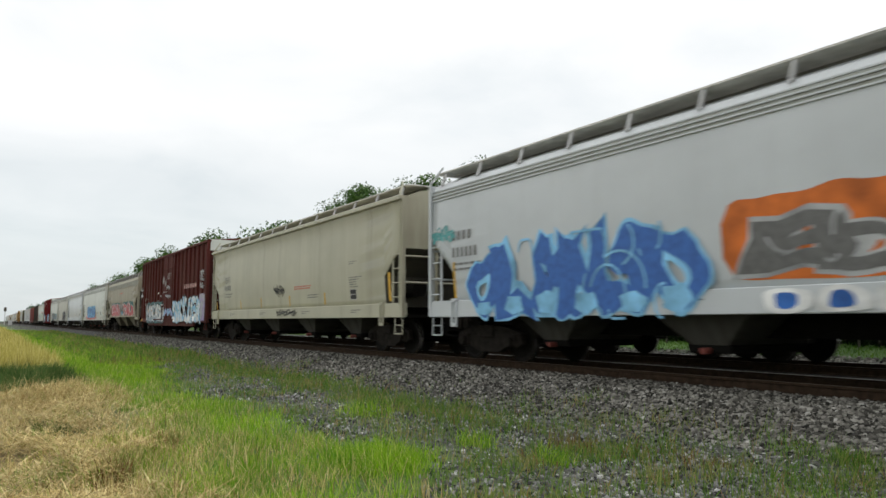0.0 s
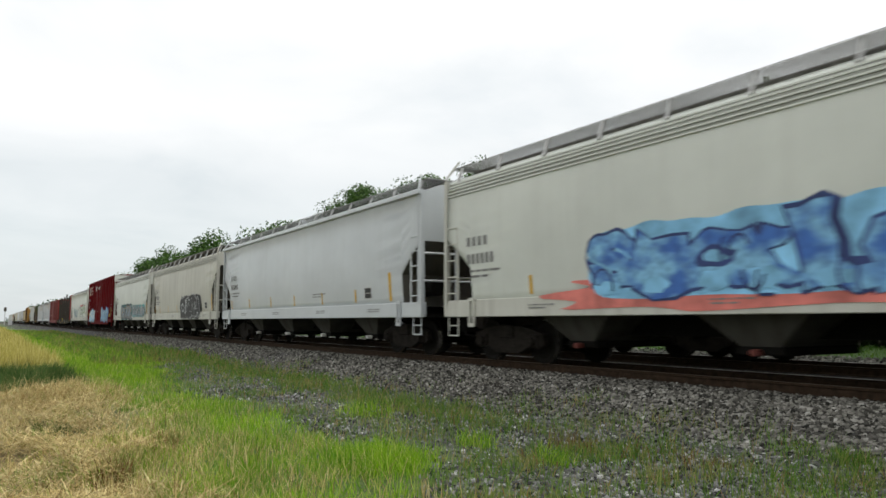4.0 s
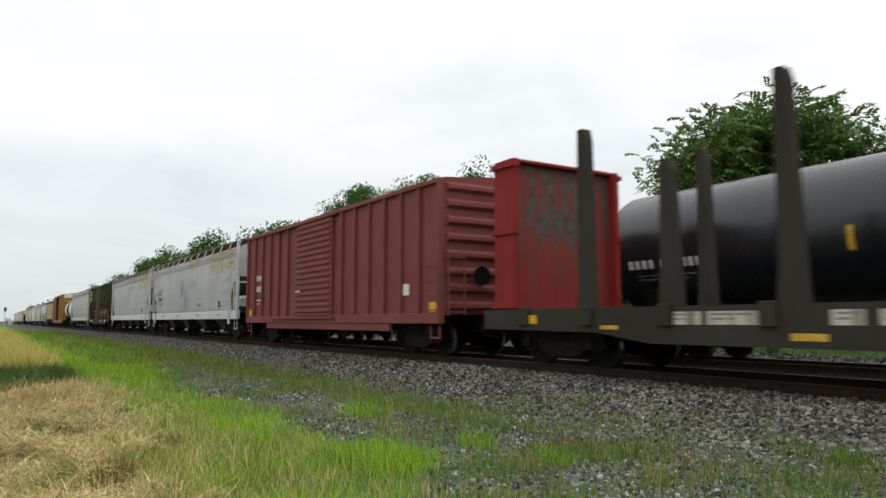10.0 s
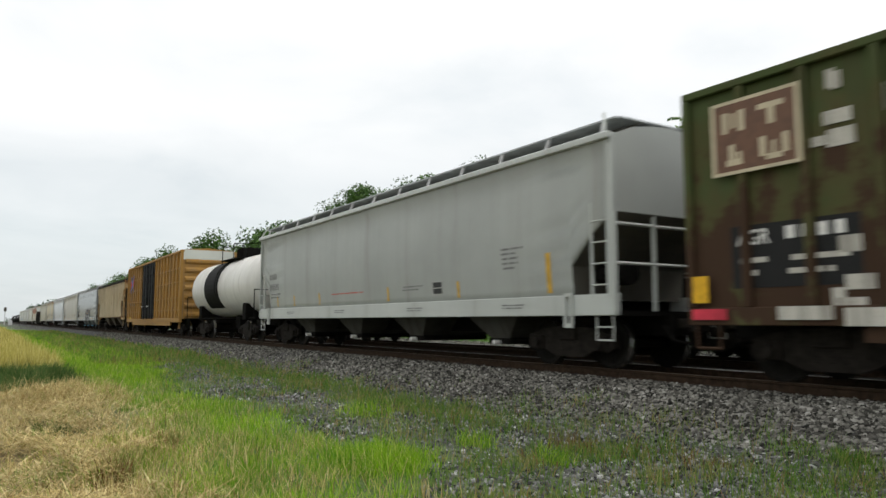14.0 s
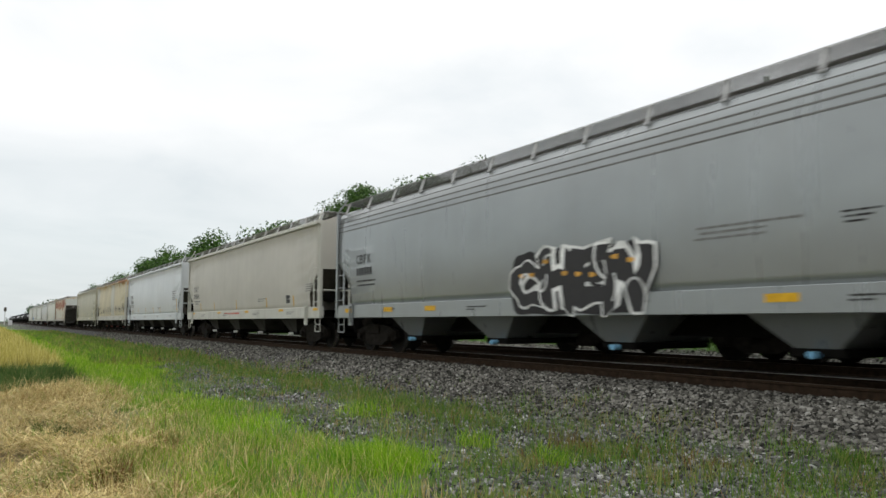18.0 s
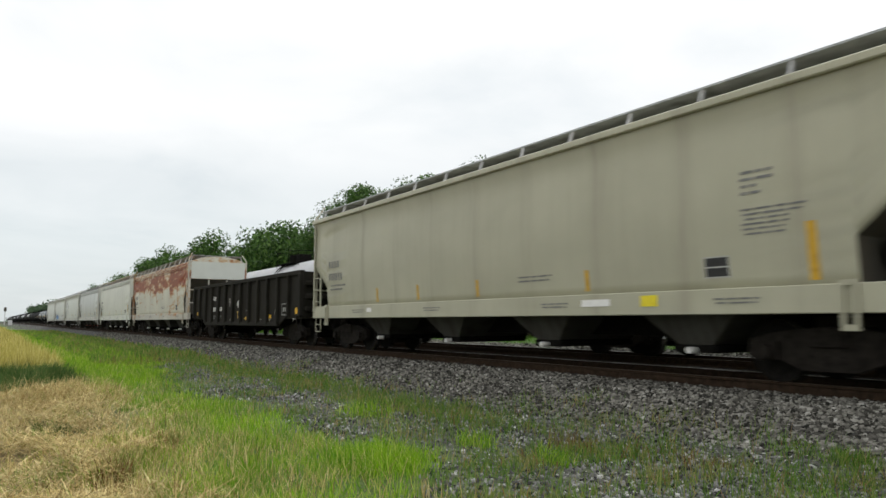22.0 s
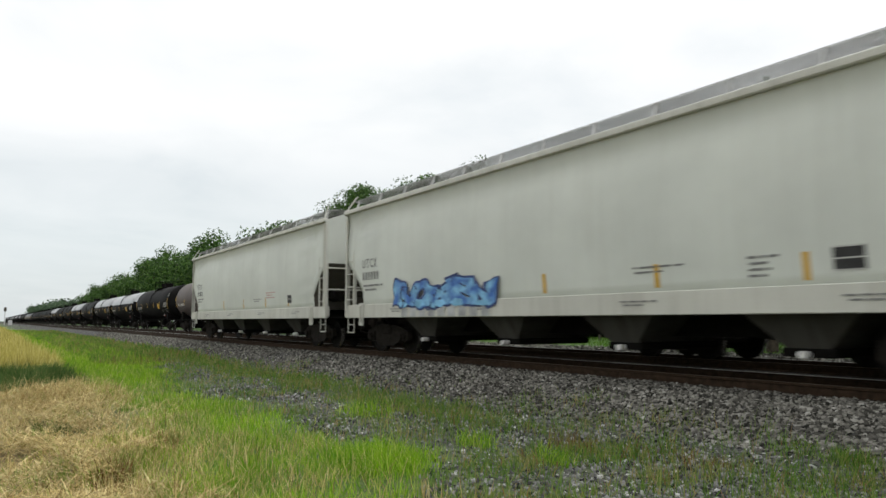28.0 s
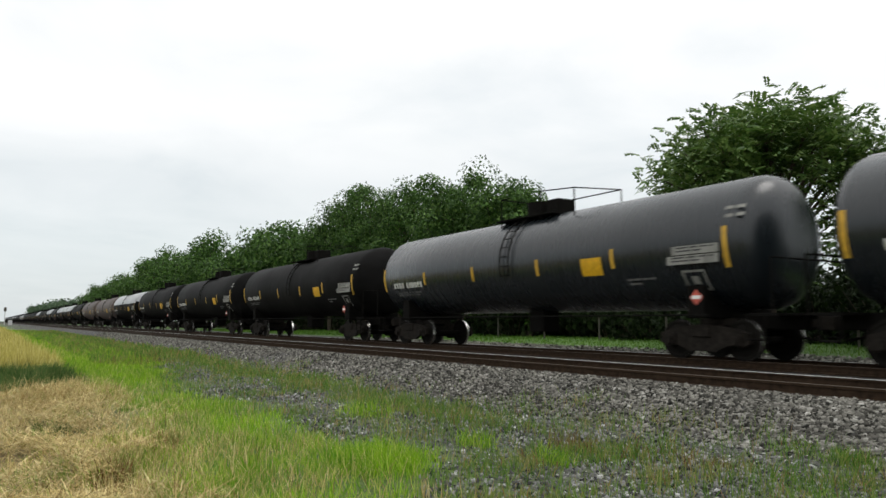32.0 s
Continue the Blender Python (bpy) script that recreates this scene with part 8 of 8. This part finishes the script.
for k, (x0, x1, z0, z1) in enumerate(((2.6, 3.5, 1.5, 1.8), (4.4, 5.3, 1.5, 2.1), (6.0, 9.0, 1.5, 2.2), (9.2, 10.8, 1.7, 2.2), (12.2, 13.2, 1.7, 2.2), (14.2, 15.3, 1.6, 2.2), (16.1, 17.0, 1.6, 2.4))):
    scribble(car, HS, a + x0, a + x1, z0, z1, ("inkgrey", "ink")[k % 2], 40 + k, 9, 0.014)
    scribble(car, HS, a + x0 - 0.1, a + x1 + 0.1, z0 - 0.08, z1 + 0.1, ("ink", "inkgrey", "g_bluegrey")[k % 3], 80 + k, 5, 0.012)

# 24 tan hopper
c, L = span(24)
a = L0(24)
car = keep(hopper(c, L, "tan", "tan-grey covered hopper car", cut=(2.7, 1.05, 1.95), caps="labelwhite", board="boardsteel"))
defaults(car, L, code=(0.9, 2.1), strip=(0.24, 0.36, 0.50, 0.685, 0.91), seed=151, label_at=a + 15.45, block=((16.1, 2.62, 0.6, 0.4, 4), (16.1, 2.06, 1.0, 0.42, 6)))
stripes(car, hopper_sill, [(a + 14.2, 1.12, 1.30, 0.35)], "brightyellow", "label")
stripes(car, hopper_sill, [(a + 12.8, 1.14, 1.26, 0.7), (a + 4.0, 1.14, 1.26, 0.3)], "labelwhite", "label")

# 25 gondola
c, L = span(25)
keep(gondola(c, L, "black-brown gondola car with yellow labels"))

# 26 badly rusted white hopper
c, L = span(26)
car = keep(hopper(c, L, "whiterust", "white covered hopper car with heavy orange rust", roof="lines", cut=(3.2, 1.25, 2.1), caps="labelwhite", board="board", sill="rustsill", ends="white"))
defaults(car, L, code=(0.9, 2.0), strip=False, seed=161, label_at=-L / 2 + 14.8)

# 27 to 31: white hoppers at the train's end
c, L = span(27)
car = keep(hopper(c, L, "creamwhite", "off-white covered hopper car with rust streaks under the walkway", roof="lines", cut=(2.75, 1.05, 1.95), caps="labelwhite", board="boardtan", sill="creamwhite"))
defaults(car, L, code=(0.8, 2.1), strip=(0.04, 0.19, 0.35, 0.585, 0.75, 0.93), seed=171, label_at=-L / 2 + 15.2)
c, L = span(28)
car = keep(hopper(c, L, "white2", "pale grey covered hopper car", roof="lines", cut=(2.75, 1.05, 1.95), caps="capred", sill="sill"))
defaults(car, L, seed=181, strip=(0.30, 0.52, 0.68, 0.91))
c, L = span(29)
a = L0(29)
car = keep(hopper(c, L, "white", "white covered hopper car with a thin black drawing", roof="deep", cut=(2.75, 1.1, 1.75), caps="labelwhite", sill="sill"))
defaults(car, L, ink="inkgrey", code=(1.2, 2.2), strip=(0.06, 0.22, 0.5, 0.7, 0.92), mark="UTCX", seed=191)
for x0, x1, z0, z1, sd0 in ((0.6, 1.6, 2.7, 3.3, 1), (1.5, 2.6, 3.1, 3.6, 2), (2.5, 3.6, 3.1, 3.7, 3), (3.4, 4.3, 2.6, 3.4, 4), (3.7, 4.3, 1.8, 2.6, 5)):
    scribble(car, HS, a + x0, a + x1, z0, z1, "inkgrey", 60 + sd0, 4, 0.03)
c, L = span(30)
a = L0(30)
car = keep(hopper(c, L, "white", "white covered hopper car with blue and tan graffiti", roof="deep", cut=(2.75, 1.1, 1.75), caps="labelwhite", sill="sill"))
defaults(car, L, ink="inkgrey", code=(0.8, 2.0), strip=(0.505, 0.66, 0.80, 0.92), mark="UTCX", seed=201, label_at=a + 14.85, block=((13.6, 1.45, 0.5, 0.35, 4),))
graffiti(car, hopper_sill, "ROMEN", a + 3.2, a + 7.6, 1.20, 1.88, "blue", "navy", 25, second="sky")
bm = bmesh.new()
for k in range(9):
    side_strip(bm, hopper_sill, a + 3.5 + k * 0.45, a + 3.8 + k * 0.45, 1.0, 1.32, 0.008)
part("graffiti", bm, M["g_lgrey"], car, "grey spray-painted foot of the letters")
c, L = span(31)
car = keep(hopper(c, L, "white", "white covered hopper car at the train's end", roof="deep", cut=(2.75, 1.1, 1.75), caps="labelwhite", sill="sill"))
defaults(car, L, ink="inkgrey", code=(0.8, 2.1), strip=(0.33, 0.50, 0.66, 0.80), mark="UTCX", seed=211, label_at=-L / 2 + 14.5)
lettering(car, HS, 3.0, 4.1, 1.72, 2.0, 9, "salmonink", 3, rows=3)

# ---------------------------------------------------------------- the far train: tank cars running the other way
FAR_CARS = []
FAR_V = 18.8
tank_kinds = [
    tankcar(0, FAR_Y, 17.1, 1.53, 2.68, "black", "glossy black tank car with yellow reflective strips", "tank cars of the far train", "far"),
    tankcar(0, FAR_Y, 17.1, 1.53, 2.68, "black2", "dusty black tank car with yellow reflective strips", "tank cars of the far train", "far"),
    tankcar(0, FAR_Y, 17.1, 1.53, 2.68, "black2", "black tank car with a pale grey upper half", "tank cars of the far train", "far", top="silver2"),
    tankcar(0, FAR_Y, 17.1, 1.53, 2.68, "tankbrown", "brown tank car with a dusty shell", "tank cars of the far train", "far"),
    tankcar(0, FAR_Y, 17.1, 1.53, 2.68, "black2", "dull black tank car far down the line", "tank cars of the far train", "far", detail=False),
    tankcar(0, FAR_Y, 17.1, 1.53, 2.68, "black2", "pale-topped tank car far down the line", "tank cars of the far train", "far", top="silver2", detail=False),
    tankcar(0, FAR_Y, 17.1, 1.53, 2.68, "blacksheen", "glossy black tank car with a bluish sheen in its colour and yellow reflective strips", "tank cars of the far train", "far"),
]
# centre of each car at the start, newest last; kinds seen at the end of the clip
far_places = [e + 7.92 + FAR_V * 32 for e in (11.1, -7.1, -25.55, -44.62, -63.7, -82.7, -101.7, -120.1, -139.5, -159.2, -178.5, -197.1)]
far_kinds = [6, 6, 6, 1, 1, 1, 2, 3, 3, 1, 2, 2]
x = far_places[-1]
for k in range(12):
    x -= 19.14
    far_places.append(x)
    far_kinds.append((0, 2, 1, 1, 2, 1, 0, 1, 1, 0, 1, 0)[k])
for k in range(31):
    x -= 18.6
    far_places.append(x)
    far_kinds.append(1 if k < 3 else (4, 5, 5, 4, 4, 4, 5, 4)[k % 8])
far_kinds = [6 if 138 < x < 192 else k for x, k in zip(far_places, far_kinds)]
used = set()
for x, k in zip(far_places, far_kinds):
    if k in used:
        ob = copy_thing(tank_kinds[k], pose(x, FAR_Y, 0))
    else:
        used.add(k)
        ob = tank_kinds[k]
        ob.matrix_basis = pose(x, FAR_Y, 0)
    FAR_CARS.append((ob, x))

# ---------------------------------------------------------------- what moves
# metres that the near train has run, at some seconds
RUN = ((0.0, 0.0), (3.0, 59.35), (6.0, 119.04), (9.0, 178.68), (12.0, 238.45), (14.5, 287.97), (16.5, 327.57), (18.0, 357.09), (20.0, 396.14), (22.0, 434.87), (24.0, 473.48),
       (25.5, 502.56), (27.5, 541.76), (29.0, 571.12), (32.0, 629.7))


def run(t):
    return float(np.interp(t, [r[0] for r in RUN], [r[1] for r in RUN]))


def roll_rows(ob, dist, t0, t1, px):
    """Rows for a wheelset that rolls frame by frame from t0 to t1; dist(t) is the way run."""
    rows = []
    a, b = max(0, round(t0 * FPS)), min(32 * FPS, round(t1 * FPS))
    if a > 0:
        rows.append((0.0, pose(px, 0, 0.457)))
    d0 = dist(a / FPS)
    for k in range(a, b + 1):
        ang = math.degrees((dist(k / FPS) - d0) / 0.4635)
        rows.append((k / FPS, pose(px, 0, 0.457, 0, ang, 0)))
    if b < 32 * FPS:
        rows.append((32.0, rows[-1][1]))
    return rows


def motions():
    for car in NEAR_CARS:
        x = car.matrix_basis.translation.x
        walk(car, [(t, pose(x + s, NEAR_Y, 0)) for t, s in RUN])
        near = [t / 10 for t in range(321) if -46 < x + run(t / 10) < 16]
        if near:
            for bg in car.children:
                if bg.name.startswith("bogie"):
                    for ws in bg.children:
                        if ws.name.startswith("wheelset"):
                            walk(ws, roll_rows(ws, run, near[0], near[-1], ws.matrix_basis.translation.x))
    for car, x in FAR_CARS:
        walk(car, [(t, pose(x - FAR_V * t, FAR_Y, 0)) for t in (0.0, 16.0, 32.0)])
        near = [t / 10 for t in range(290, 321) if -50 < x - FAR_V * t / 10 < 16]
        if near:
            for bg in car.children:
                if bg.name.startswith("bogie"):
                    for ws in bg.children:
                        if ws.name.startswith("wheelset"):
                            walk(ws, roll_rows(ws, lambda t: -FAR_V * t, near[0], near[-1], ws.matrix_basis.translation.x))


motions()
